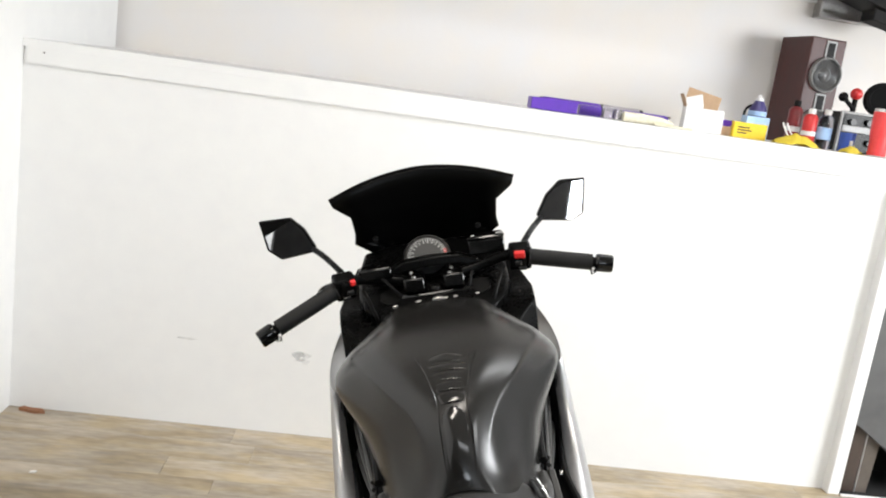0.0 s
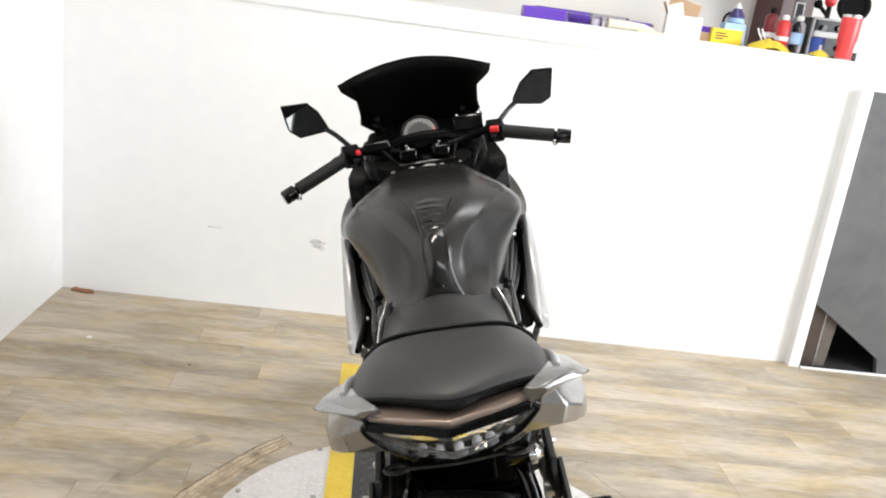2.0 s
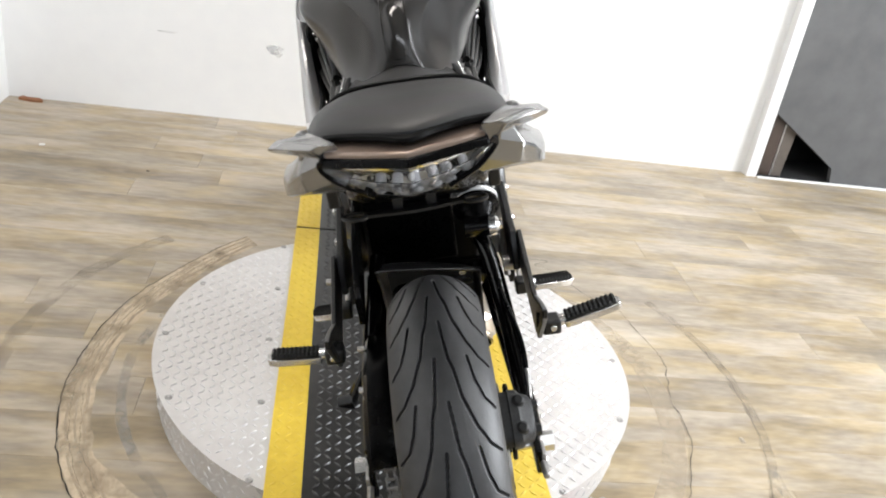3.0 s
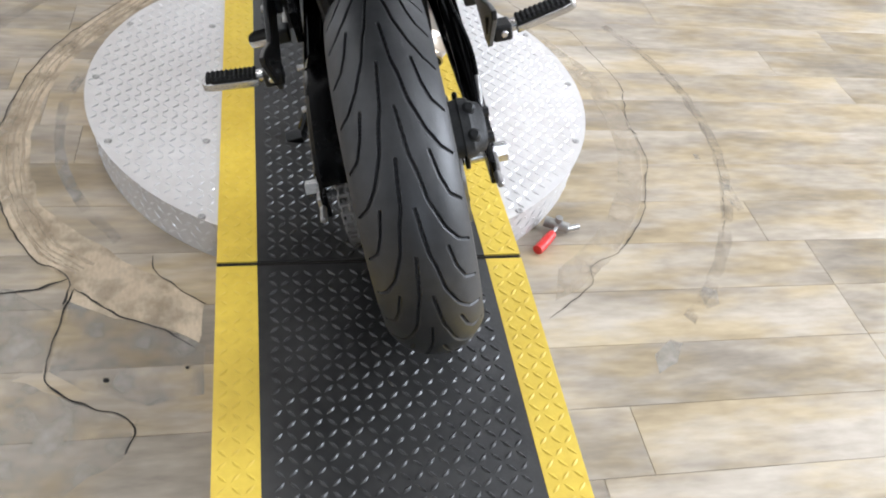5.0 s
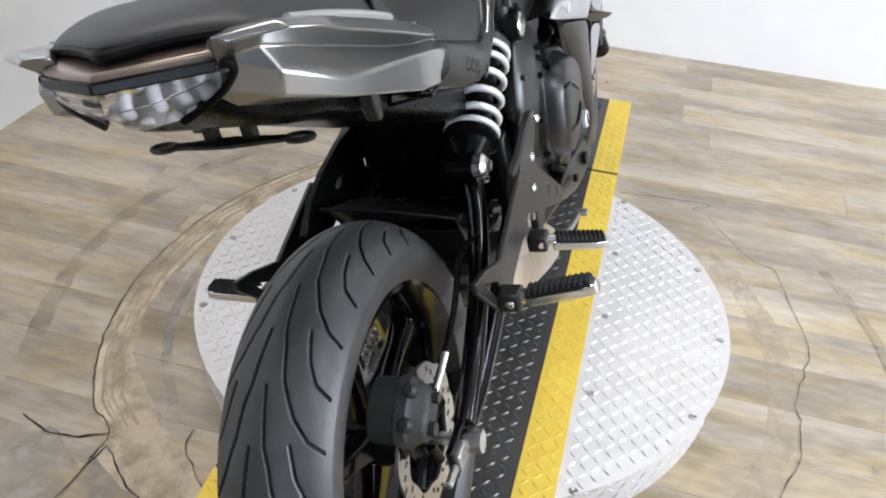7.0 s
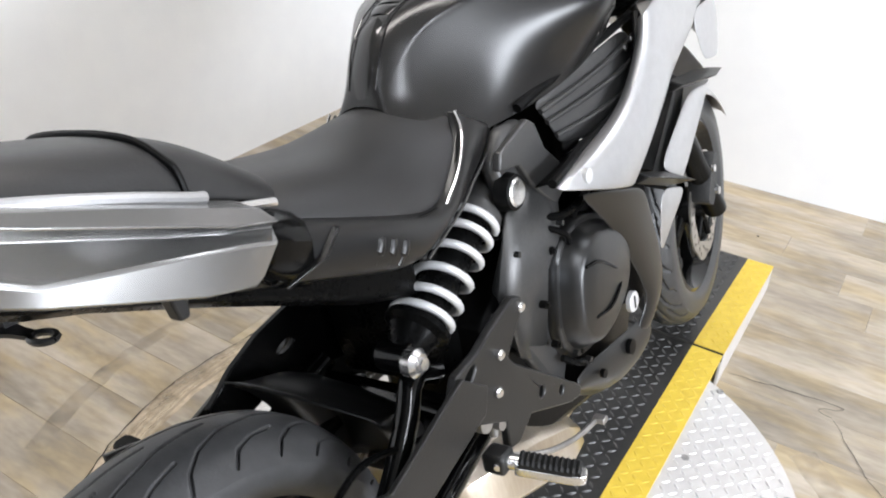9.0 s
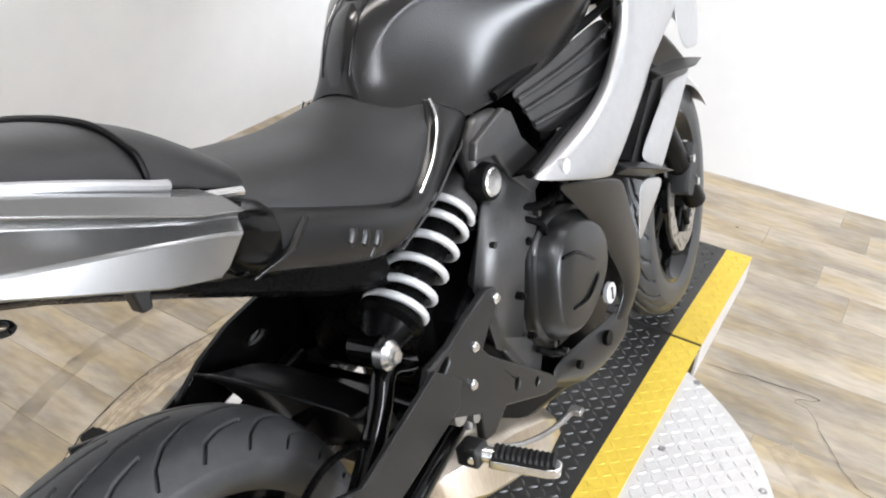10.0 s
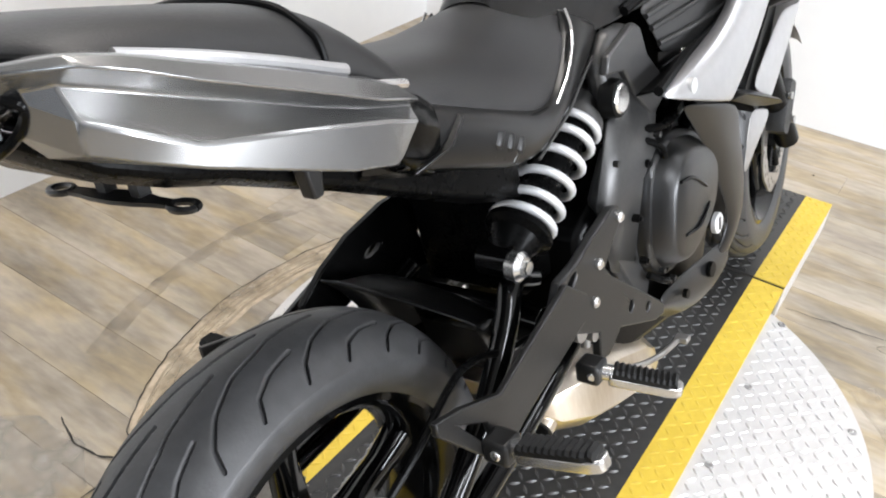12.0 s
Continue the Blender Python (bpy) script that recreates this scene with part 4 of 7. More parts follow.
PILLION = [  # along at the middle, sweep forward by the width, half section
    (-0.312, .56, [(0, .963), (.040, .963), (.080, .960), (.104, .955), (.120, .948)]),
    (-0.317, .56, [(0, .972), (.040, .971), (.080, .968), (.105, .962), (.123, .951)]),
    (-0.302, .54, [(0, .981), (.042, .980), (.084, .976), (.110, .968), (.127, .949)]),
    (-0.262, .45, [(0, .985), (.055, .984), (.094, .978), (.118, .962), (.131, .938)]),
    (-0.205, .25, [(0, .981), (.068, .980), (.106, .971), (.128, .948), (.134, .925)]),
    (-0.14, .08, [(0, .970), (.07, .968), (.112, .960), (.134, .936), (.137, .914)]),
    (-0.06, 0, [(0, .955), (.065, .953), (.106, .944), (.128, .920), (.131, .894)]),
    (0.0, 0, [(0, .940), (.060, .938), (.098, .928), (.122, .904), (.126, .874)]),
    (0.05, 0, [(0, .908), (.055, .905), (.090, .896), (.114, .874), (.119, .852)]),
    (0.09, 0, [(0, .880), (.050, .877), (.080, .868), (.104, .850), (.109, .836)]),
    (0.115, 0, [(0, .862), (.045, .859), (.068, .852), (.086, .840), (.090, .830)]),
]
bm = bmesh.new()
loft(bm, [[(x, y + a * abs(x), z) for x, y, z in section(y, h)] for y, a, h in PILLION], closed=False)
pillion = part("pillion_seat", bm, M_SEAT, bike, "black vinyl pillion seat with dark piping", sub=2, solid=0.006, angle=80, face=(0, 0, 1))


def over(sec, k, up):
    """A point of the seat's skin at section sec, at share k across, lifted by up."""
    y, a, h = sec
    x = abs(k) * h[-1][0]
    for (xa, za), (xb, zb) in zip(h, h[1:]):
        if x <= xb + 1e-6:
            z = za + (zb - za) * (x - xa) / max(xb - xa, 1e-6)
            break
    return (math.copysign(x, k), y + a * x, z + up)


front = []
for k in (.999, .97, .9, .7, .4, 0, -.4, -.7, -.9, -.97, -.999):
    a, b = over(PILLION[6], k, 0.0015), over(PILLION[7], k, 0.0015)
    front.append(Vector(a).lerp(Vector(b), 0.30 + 0.22 * abs(k) ** 3))
rim = [over(PILLION[0], k, 0.002) for k in (-1, -.8, -.5, -.25, 0, .25, .5, .8, 1)]
edge = [over(PILLION[k], 1.0, 0.0) for k in range(1, 7)]
bm = bmesh.new()
tube(bm, smooth_path([(-x, y, z) for x, y, z in edge[::-1]] + rim + edge), 0.0054, 8)
part("rear_piping", bm, M_PIPE, pillion)
bm = bmesh.new()
tube(bm, smooth_path(front), 0.0036, 8)
part("front_piping", bm, M_PIPE, pillion)
# -- tail --
TAIL = [  # along; then across/up of: inner top, top ridge, groove, swage, crease, lower edge, inner lower edge
    (-0.290, [(.086, .961), (.102, .966), (.113, .960), (.107, .946), (.105, .936), (.082, .915), (.062, .906)]),
    (-0.255, [(.100, .964), (.146, .966), (.160, .958), (.124, .946), (.138, .921), (.132, .897), (.080, .892)]),
    (-0.225, [(.110, .960), (.160, .958), (.174, .947), (.136, .934), (.154, .904), (.152, .882), (.090, .878)]),
    (-0.190, [(.114, .950), (.164, .945), (.178, .931), (.138, .920), (.166, .884), (.166, .866), (.090, .866)]),
    (-0.14, [(.120, .931), (.165, .926), (.181, .911), (.144, .900), (.178, .874), (.178, .846), (.088, .850)]),
    (-0.07, [(.126, .905), (.168, .899), (.185, .883), (.150, .872), (.186, .858), (.187, .818), (.088, .828)]),
    (-0.02, [(.128, .885), (.168, .879), (.187, .862), (.158, .854), (.190, .845), (.189, .804), (.088, .812)]),
    (0.03, [(.126, .866), (.162, .859), (.182, .847), (.172, .842), (.189, .832), (.182, .806), (.088, .803)]),
]
for s in (-1, 1):
    bm = bmesh.new()
    loft(bm, [[(s * x, y + ((.018, .002, .004, .018, .022, .020, .030)[k] if y < -.27 else (0, 0, .002, 0, -.012, -.034, -.040)[k] if y > .02 else 0), z) for k, (x, z) in enumerate(h)] for y, h in TAIL])
    cover = part("tail_cover", bm, M_TAILPAINT, bike, "silver creased tail cover", bevel=0.0025, angle=20)
    # seat rail: bright edge between seat and cover
    bm = bmesh.new()
    rail = smooth_path([(s * .134, -.215, .953), (s * .140, -.15, .934), (s * .142, -.08, .910), (s * .141, -.03, .891), (s * .139, -.01, .884)])
    tube(bm, rail, 0.0060, 10)
    part("seat_rail_edge", bm, M_SILVER, cover, "bright rail under the seat's edge")
    bm = bmesh.new()
    rod(bm, (s * .131, .03, .858), (s * .131, .075, .846), 0.005, n=8)
    part("seat_clip", bm, M_CHROME, cover)
    # dark joint behind the cover's front end
    bm = bmesh.new()
    loft(bm, [[(s * x, y, z) for x, z in h] for y, h in (
        (0.028, [(.120, .860), (.152, .856), (.172, .845), (.176, .832), (.166, .810), (.140, .790), (.10, .79)]),
        (0.055, [(.116, .850), (.146, .848), (.168, .838), (.172, .820), (.162, .790), (.140, .765), (.10, .765)]),
        (0.095, [(.110, .835), (.138, .832), (.154, .822), (.158, .800), (.152, .768), (.138, .745), (.10, .745)]))])
    part("tail_joint", bm, M_BADGE, bike, "black plastic joint piece", bevel=0.005, angle=40)
    # side cover under the rider seat
    bm = bmesh.new()
    rows = []
    for (yt, zt, xt), (yb, zb, xb) in (((.088, .824, .142), (.040, .772, .146)), ((.135, .806, .146), (.100, .752, .152)), ((.190, .786, .150), (.160, .728, .155)), ((.250, .764, .150), (.222, .706, .156)),
                                       ((.305, .744, .146), (.275, .697, .152)), ((.342, .742, .141), (.325, .708, .146)), ((.384, .768, .136), (.378, .722, .140)), ((.416, .797, .128), (.430, .744, .132)),
                                       ((.434, .816, .118), (.482, .766, .126)), ((.440, .836, .108), (.520, .792, .121))):
        t, b = Vector((s * xt, yt, zt)), Vector((s * xb, yb, zb))
        out_ = Vector((s * .006, 0, 0))
        rows.append([t + Vector((s * -.012, 0, .004)), t + out_ * .4, t.lerp(b, .30) + out_ * 1.5, t.lerp(b, .72) + out_, b, b + Vector((s * -.022, 0, -.002))])
    loft(bm, rows, closed=False)
    sc = part("side_cover", bm, M_SIDE, bike, "glossy black side cover under the rider seat", solid=0.004, sub=2, angle=60, face=(s, 0, 0))
    # Chrome line stands for the highlight on the panel's edge by the seat
    bm = bmesh.new()
    tube(bm, smooth_path([r[1] + Vector((s * .002, 0, .001)) for r in rows[5:]]), 0.0020, 8)
    part("seat_border", bm, M_CHROME, sc, "highlight on the cover's edge, made as a bright line")
    bm = bmesh.new()
    tube(bm, smooth_path([r[4] + Vector((s * .001, 0, 0)) for r in rows[4:]]), 0.0022, 8)
    part("cover_edge", bm, M_FRAME, sc)
    bm = bmesh.new()
    loft(bm, [[(s * .151, .132, .803), (s * .160, .128, .799), (s * .152, .142, .797)], [(s * .155, .100, .783), (s * .166, .096, .780), (s * .157, .112, .776)], [(s * .154, .045, .772), (s * .157, .042, .770), (s * .155, .050, .766)]])
    part("cover_crease", bm, M_SIDE, sc, bevel=0.002)
    for k in range(3):
        bm = bmesh.new()
        y, z = .186 + .020 * k, .766 - .010 * k
        tube(bm, smooth_path([(s * .151, y + .010, z), (s * .154, y + .004, z - .014), (s * .152, y - .010, z - .030)]), [.004] * 3 + [.0090] * 6 + [.006] * 4, 12)
        part("rib", bm, M_SIDE, sc)

# centre piece over the tail light
bm = bmesh.new()
top = [(-.094, -.274, .955), (-.05, -.298, .958), (.003, -.322, .960), (.055, -.298, .958), (.098, -.274, .955), (.100, -.200, .958), (.003, -.250, .962), (-.096, -.200, .958)]
lo = [bm.verts.new((x, y, z - 0.012)) for x, y, z in top]
hi = [bm.verts.new(p) for p in top]
bm.faces.new(hi)
bm.faces.new(lo[::-1])
for i in range(len(top)):
    j = (i + 1) % len(top)
    bm.faces.new((lo[i], lo[j], hi[j], hi[i]))
part("tail_centre", bm, M_TAIL_WARM, bike, "grey tail centre piece, warm reflection put into its colour", bevel=0.003)
bm = bmesh.new()
for a, b in (((-.096, -.278, .944), (.003, -.326, .949)), ((.003, -.326, .949), (.100, -.278, .944))):
    a, b = Vector(a), Vector(b)
    loft(bm, [[p + Vector((0, 0, .005)), p + Vector((0, .03, .005)), p + Vector((0, .03, -.006)), p + Vector((0, -.003, -.006))] for p in (a, b)])
part("tail_lip", bm, M_BADGE, bike, "black lip over the tail light", bevel=0.002)

tail_light = new("tail_light")
tail_light.parent = bike
tagged(tail_light, "clear tail light with round bulbs")
bm = bmesh.new()
rows = []
for x, yt, yb, zt, zb in ((-.101, -.270, -.268, .940, .932), (-.078, -.286, -.274, .942, .913), (-.042, -.304, -.281, .943, .898), (.003, -.322, -.288, .944, .892), (.048, -.304, -.281, .943, .898), (.082, -.286, -.274, .942, .913), (.105, -.270, -.268, .940, .932)):
    rows.append([(x, yt, zt), (x, yt - .004, zt * .6 + zb * .4), (x, yb, zb)])
loft(bm, rows, closed=False)
lens = part("lens", bm, M_LENS, tail_light, "clear faceted lens", solid=0.002)
lens.visible_shadow = False
bm = bmesh.new()
rows = []
for x, yt, yb, zt, zb in ((-.098, -.256, -.254, .939, .932), (-.076, -.266, -.254, .941, .915), (-.042, -.282, -.260, .942, .900), (.003, -.298, -.266, .943, .895), (.048, -.282, -.260, .942, .900), (.080, -.266, -.254, .941, .915), (.102, -.256, -.254, .939, .932)):
    rows.append([(x, yt, zt), (x, yb, zb)])
loft(bm, rows, closed=False)
part("reflector", bm, M_REFLECTOR, tail_light, "pale reflector", solid=0.002)
for zz, row in ((.934, (-.084, -.068, -.050, -.032, -.012, .012, .034, .054, .072, .088)), (.920, (-.060, -.042, -.022, .003, .028, .048, .066)), (.906, (-.034, -.014, .008, .030, .046))):
    for x in row:
        bm = bmesh.new()
        ball(bm, (x, -.308 + abs(x - .003) * .46 + (.94 - zz) * .62, zz), 0.0072, seg=14)
        part("bulb", bm, M_BULB, tail_light)
for s in (-1, 1):  # black gasket between lens and cover
    bm = bmesh.new()
    tube(bm, smooth_path([(s * .098 + .003, -.276, .946), (s * .105 + .003, -.268, .938), (s * .098 + .002, -.268, .926), (s * .080 + .002, -.274, .912), (s * .044 + .002, -.282, .896)]), .0042, 8)
    part("gasket", bm, M_BADGE, tail_light, "black gasket round the lens")

# box under the seat, ahead of the rear wheel
bm = bmesh.new()
loft(bm, [[(-.115, .335 + d, z), (.062, .335 + d, z), (.062, .43, z), (-.115, .43, z)] for z, d in ((.45, .01), (.56, 0), (.72, -.03))])
part("inner_box", bm, M_PLASTIC, bike, "black box ahead of the rear wheel", bevel=.006)

# under tail
bm = bmesh.new()
loft(bm, [[(-hw, y, zt), (hw, y, zt), (hw, y, zb + .01), (hw - .02, y, zb), (-hw + .02, y, zb), (-hw, y, zb + .01)] for y, hw, zt, zb in (
    (-.268, .055, .915, .896), (-.22, .085, .900, .858), (-.17, .095, .87, .834), (-.12, .10, .86, .816), (0.0, .10, .84, .76), (.10, .098, .84, .71), (.20, .10, .80, .66), (.30, .10, .76, .62))])
part("under_tail", bm, M_PLASTIC, bike, "black under-tail tray", bevel=0.004, angle=40)
bm = bmesh.new()
a, b = Vector((-.082, -.172, .820)), Vector((.082, -.160, .818))
loft(bm, [[p + Vector((0, -hw, .002)), p + Vector((0, hw, .002)), p + Vector((0, hw, -.002)), p + Vector((0, -hw, -.002))] for p, hw in ((a.lerp(b, .1), .006), (a.lerp(b, .22), .007), (a.lerp(b, .32), .010), (a.lerp(b, .5), .012), (a.lerp(b, .68), .010), (a.lerp(b, .78), .007), (a.lerp(b, .9), .006))])
for k in (.36, .64):
    box(bm, a.lerp(b, k) + Vector((0, .006, .009)), (.014, .012, .018))
for p in (a, b):
    ring_pts = [p + Vector((.016 * math.cos(k * math.pi / 8), .009 * math.sin(k * math.pi / 8), 0)) for k in range(17)]
    tube(bm, ring_pts, 0.0035, 6, caps=False)
part("plate_bracket", bm, M_SATIN, bike, "grey steel plate bracket with slotted ends", angle=40)
for s in (-1, 1):
    bm = bmesh.new()
    loft(bm, [[(s * (.120 + p * .009), -.055 + q * .010 * k, z) for p, q in ((-1, -1), (1, -1), (1, 1), (-1, 1))] for z, k in ((.835, 1.2), (.808, 1.0), (.785, .6))])
    part("luggage_hook", bm, M_SATIN, bike, "grey luggage hook", bevel=0.003)
    # tail frame strut down to the pillion peg
    bm = bmesh.new()
    tube(bm, smooth_path([(s * .10, .33, .70), (s * .105, .18, .73), (s * .10, .02, .78)]), 0.013, 10)
    part("sub_frame", bm, M_GLOSS, bike)

# -- frame, pegs and engine on both sides --
for s in (-1, 1):
    bm = bmesh.new()
    prism(bm, [(.462, .748), (.50, .792), (.555, .792), (.600, .735), (.622, .655), (.640, .575), (.625, .50), (.60, .40), (.57, .335), (.535, .345), (.452, .478), (.468, .528), (.434, .566), (.496, .640), (.482, .668)], s * .118, s * .146)
    fr = part("main_frame", bm, M_FRAME, bike, "satin dark grey frame plate", bevel=0.010, angle=50)
    bm = bmesh.new()
    prism(bm, [(.458, .744), (.467, .768), (.550, .792), (.570, .780), (.590, .736), (.640, .692), (.634, .655), (.600, .640), (.545, .690), (.512, .735)], s * .145, s * .157)
    part("frame_gusset", bm, M_FRAME, fr, bevel=0.003)
    bm = bmesh.new()
    rows = (((.470, .673, .147), (.500, .690, .147), (.545, .705, .147), (.580, .702, .147), (.602, .687, .147)),
            ((.413, .571, .150), (.473, .552, .158), (.540, .567, .163), (.585, .593, .163), (.608, .648, .157)),
            ((.440, .520, .143), (.456, .448, .143), (.527, .407, .143), (.560, .530, .143), (.594, .636, .143)))
    loft(bm, [[(s * u, y, z) for y, z, u in row] for row in rows], closed=False)
    part("frame_facet", bm, M_FRAME, fr, solid=.004, angle=25, face=(s, 0, 0))
    bm = bmesh.new()
    revolve(bm, [(0.0, s * .166), (.018, s * .165), (.0215, s * .162), (.0215, s * .14), (.0, s * .14)], (0, .485, .705), 32)
    cap = part("pivot_cap", bm, M_CHROME, fr, "round chrome frame cap")
    bm = bmesh.new()
    revolve(bm, [(.0215, s * .140), (.0215, s * .163), (.026, s * .161), (.029, s * .140)], (0, .485, .705), 32)
    part("cap_ring", bm, M_PIPE, cap)
    for y, z in ((.600, .610), (.575, .43)):
        bm = bmesh.new()
        tube(bm, [(s * .149, y, z), (s * .155, y, z), (s * .158, y, z)], [.0048, .0048, .003], 6)
        part("frame_bolt", bm, M_CHROME, fr)

    rs = new("peg_hanger")
    rs.parent = bike
    tagged(rs, "grey alloy foot peg hanger")
    bm = bmesh.new()
    pierced(bm, [(.405, .580), (.425, .574), (.432, .555), (.398, .530), (.372, .505), (.386, .487), (.545, .358), (.560, .344), (.556, .327), (.522, .334), (.405, .390), (.366, .368), (.338, .374), (.342, .418), (.243, .474), (.228, .466), (.232, .515), (.25, .545), (.30, .550), (.348, .566), (.385, .575)],
            [oval(.443, .405, .0095, .0075, 60), oval(.499, .373, .008, .0065, 60), oval(.275, .528, .021, .0075, 30)], s * .164, s * .178)
    part("hanger_plate", bm, M_SATIN, rs, bevel=0.003)
    bm = bmesh.new()
    pierced(bm, [(.250, .545), (.300, .505), (.285, .470), (.130, .432), (.090, .416), (.060, .416), (-.030, .518), (-.030, .534), (.016, .522), (.085, .494)],
            [[(.004, .508), (.052, .478), (.062, .440), (.046, .452)]], s * .179, s * .188)
    part("hanger_arm", bm, M_SATIN, rs, bevel=0.002)
    for y, z in ((.415, .562), (.347, .524), (.328, .476)):
        bm = bmesh.new()
        tube(bm, [(s * .177, y, z), (s * .184, y, z), (s * .187, y, z)], [.0078, .0078, .005], 16)
        part("hanger_bolt", bm, M_CHROME, rs)
    def peg(name, p, q, label):
        pg = new(name)
        pg.parent = bike
        tagged(pg, label)
        p, q = Vector(p), Vector(q)
        d = (q - p).normalized()
        up = (Vector((0, 0, 1)) - d * d.z).normalized()
        side = d.cross(up)
        n_ = (q - p).length
        bm = bmesh.new()
        rings = []
        for e, hw in ((0.004, .013), (0.012, .0145), (n_ - .016, .0145), (n_ - .004, .011), (n_, .006)):
            rings.append([p + d * e + side * hw * a + up * b for a, b in ((-1, -.012), (1, -.012), (1.05, .0), (1, .003), (-1, .003), (-1.05, .0))])
        loft(bm, rings)
        rod(bm, p - d * 0.028, p + d * 0.01, 0.011)
        rod(bm, p - d * 0.018 - side * .02, p - d * 0.018 + side * .02, 0.0065)
        part("peg_bar", bm, M_CHROME, pg, "bright alloy peg", bevel=0.002)
        bm = bmesh.new()
        rings = []
        m = 22
        for k in range(m + 1):
            e = 0.008 + (n_ - .016) * k / m
            t = 0.009 + (0.0035 if k % 2 else 0.0)
            hw = 0.0148 if k < m - 2 else 0.0125
            rings.append([p + d * e + side * hw * a + up * b for a, b in ((-1, .002), (1, .002), (1.02, t * .8), (.7, t + .002), (-.7, t + .002), (-1.02, t * .8))])
        loft(bm, rings)
        part("peg_rubber", bm, M_GRIP, pg, "ribbed black rubber", angle=20)
        bm = bmesh.new()
        box(bm, (0, 0, 0), (.034, .034, .030), Matrix.Translation((p - d * .02)))
        part("peg_clevis", bm, M_SATIN, pg, bevel=0.005)
        return pg

    peg("front_peg", (s * .205, .300, .388), (.297 if s > 0 else -.258, .333, .368), "rider foot peg with ribbed rubber")
    peg("rear_peg", (s * .215 + .008, .052, .455), (s * .318 + .012, .052, .472 + s * .008), "pillion foot peg with ribbed rubber")

# brake lever and its fittings, right; gear lever, left
bm = bmesh.new()
tube(bm, smooth_path([(.185, .31, .385), (.195, .40, .33), (.20, .48, .30), (.205, .545, .292)]), 0.005, 8)
box(bm, (.210, .548, .293), (.022, .016, .010))
part("brake_lever", bm, M_STEEL, bike, "steel brake pedal", bevel=.003)
bm = bmesh.new()
rod(bm, (.150, .300, .445), (.175, .300, .445), .016)
rod(bm, (.155, .335, .42), (.175, .335, .42), .011)
rod(bm, (.16, .33, .40), (.16, .34, .52), .007)
part("master_cylinder", bm, M_STEEL, bike, "small steel rear brake cylinder")
bm = bmesh.new()
tube(bm, smooth_path([(-.185, .31, .385), (-.195, .42, .34), (-.20, .52, .33)]), 0.006, 8)
rod(bm, (-.195, .52, .33), (-.25, .53, .33), .008)
part("gear_lever", bm, M_STEEL, bike, "steel gear lever")
bm = bmesh.new()
tube(bm, smooth_path([(-.12, .44, .30), (-.16, .43, .20), (-.235, .40, .068)]), 0.012, 10)
rod(bm, (-.225, .40, .072), (-.262, .405, .066), .02)
part("side_stand", bm, M_GLOSS, bike, "black side stand")

# engine block, clutch cover, filler cap
bm = bmesh.new()
loft(bm, [[(-hw, y, zt), (hw, y, zt), (hw, y, zb), (-hw, y, zb)] for y, hw, zt, zb in ((.42, .11, .52, .30), (.50, .13, .58, .27), (.66, .145, .60, .25), (.82, .14, .62, .26), (.92, .12, .66, .32))])
box(bm, (0, .80, .68), (.24, .20, .20))
box(bm, (0, .68, .64), (.20, .20, .14))
part("engine_block", bm, M_ENGINE, bike, "black engine block", bevel=0.012)
for k in range(10):
    bm = bmesh.new()
    box(bm, (.123 if k < 5 else -.123, .80, .60 + .028 * (k % 5)), (.012, .19, .006))
    part("cooling_fin", bm, M_ENGINE, bike)


def cover_ring(k, x):
    pts = []
    for a in range(0, 360, 8):
        t = radians(a)
        ry = .118 + .022 * math.cos(t - radians(330)) + .008 * math.cos(3 * t)
        pts.append((x, .640 + k * ry * math.cos(t), .495 + k * ry * .92 * math.sin(t)))
    return pts


for s in (-1, 1):
    bm = bmesh.new()
    loft(bm, [cover_ring(1.08, s * .135), cover_ring(1.08, s * .160), cover_ring(1.04, s * .166), cover_ring(.96, s * .167), cover_ring(.92, s * .176), cover_ring(.82, s * .196), cover_ring(.74, s * .200), cover_ring(.3, s * .203), cover_ring(.02, s * .2035)])
    cl = part("clutch_cover" if s > 0 else "generator_cover", bm, M_COVER, bike, "satin black engine side cover", angle=50)
    for k in range(9):
        a = 2 * math.pi * k / 9 + .2
        bm = bmesh.new()
        y, z = .640 + .128 * math.cos(a), .495 + .118 * math.sin(a)
        rod(bm, (s * .155, y, z), (s * .167, y, z), .0065, n=10)
        rod(bm, (s * .167, y, z), (s * .170, y, z), .004, n=6)
        part("cover_bolt", bm, M_ENGINE, cl)
    bm = bmesh.new()
    tube(bm, smooth_path([(s * .2015, .585, .545), (s * .2040, .63, .535), (s * .2035, .69, .495)]), [.003] * 12 + [.001], 6)
    tube(bm, smooth_path([(s * .2015, .60, .45), (s * .2040, .65, .445), (s * .2030, .70, .465)]), [.003] * 12 + [.001], 6)
    part("cover_crease", bm, M_BADGE, cl)
bm = bmesh.new()
tube(bm, [(.196, .738, .408), (.2035, .738, .408), (.205, .738, .408)], [.0185, .0185, .0170], 28)
cap = part("filler_cap", bm, M_SPRING, bike, "round silver oil filler cap")
bm = bmesh.new()
box(bm, (.2055, .738, .408), (.002, .004, .022), None)
part("cap_slot", bm, M_ENGINE, cap)
# hoses and cables round the engine
for pts, r in (([(.14, .545, .64), (.165, .60, .625), (.17, .66, .63), (.15, .72, .62)], .0065), ([(.15, .56, .62), (.172, .585, .60), (.17, .60, .575)], .0055),
               ([(.16, .545, .40), (.175, .57, .38), (.17, .62, .355)], .006), ([(.12, .42, .66), (.135, .47, .645), (.14, .52, .66)], .006)):
    bm = bmesh.new()
    tube(bm, smooth_path(pts), r, 10)
    part("hose", bm, M_PLASTIC, bike)
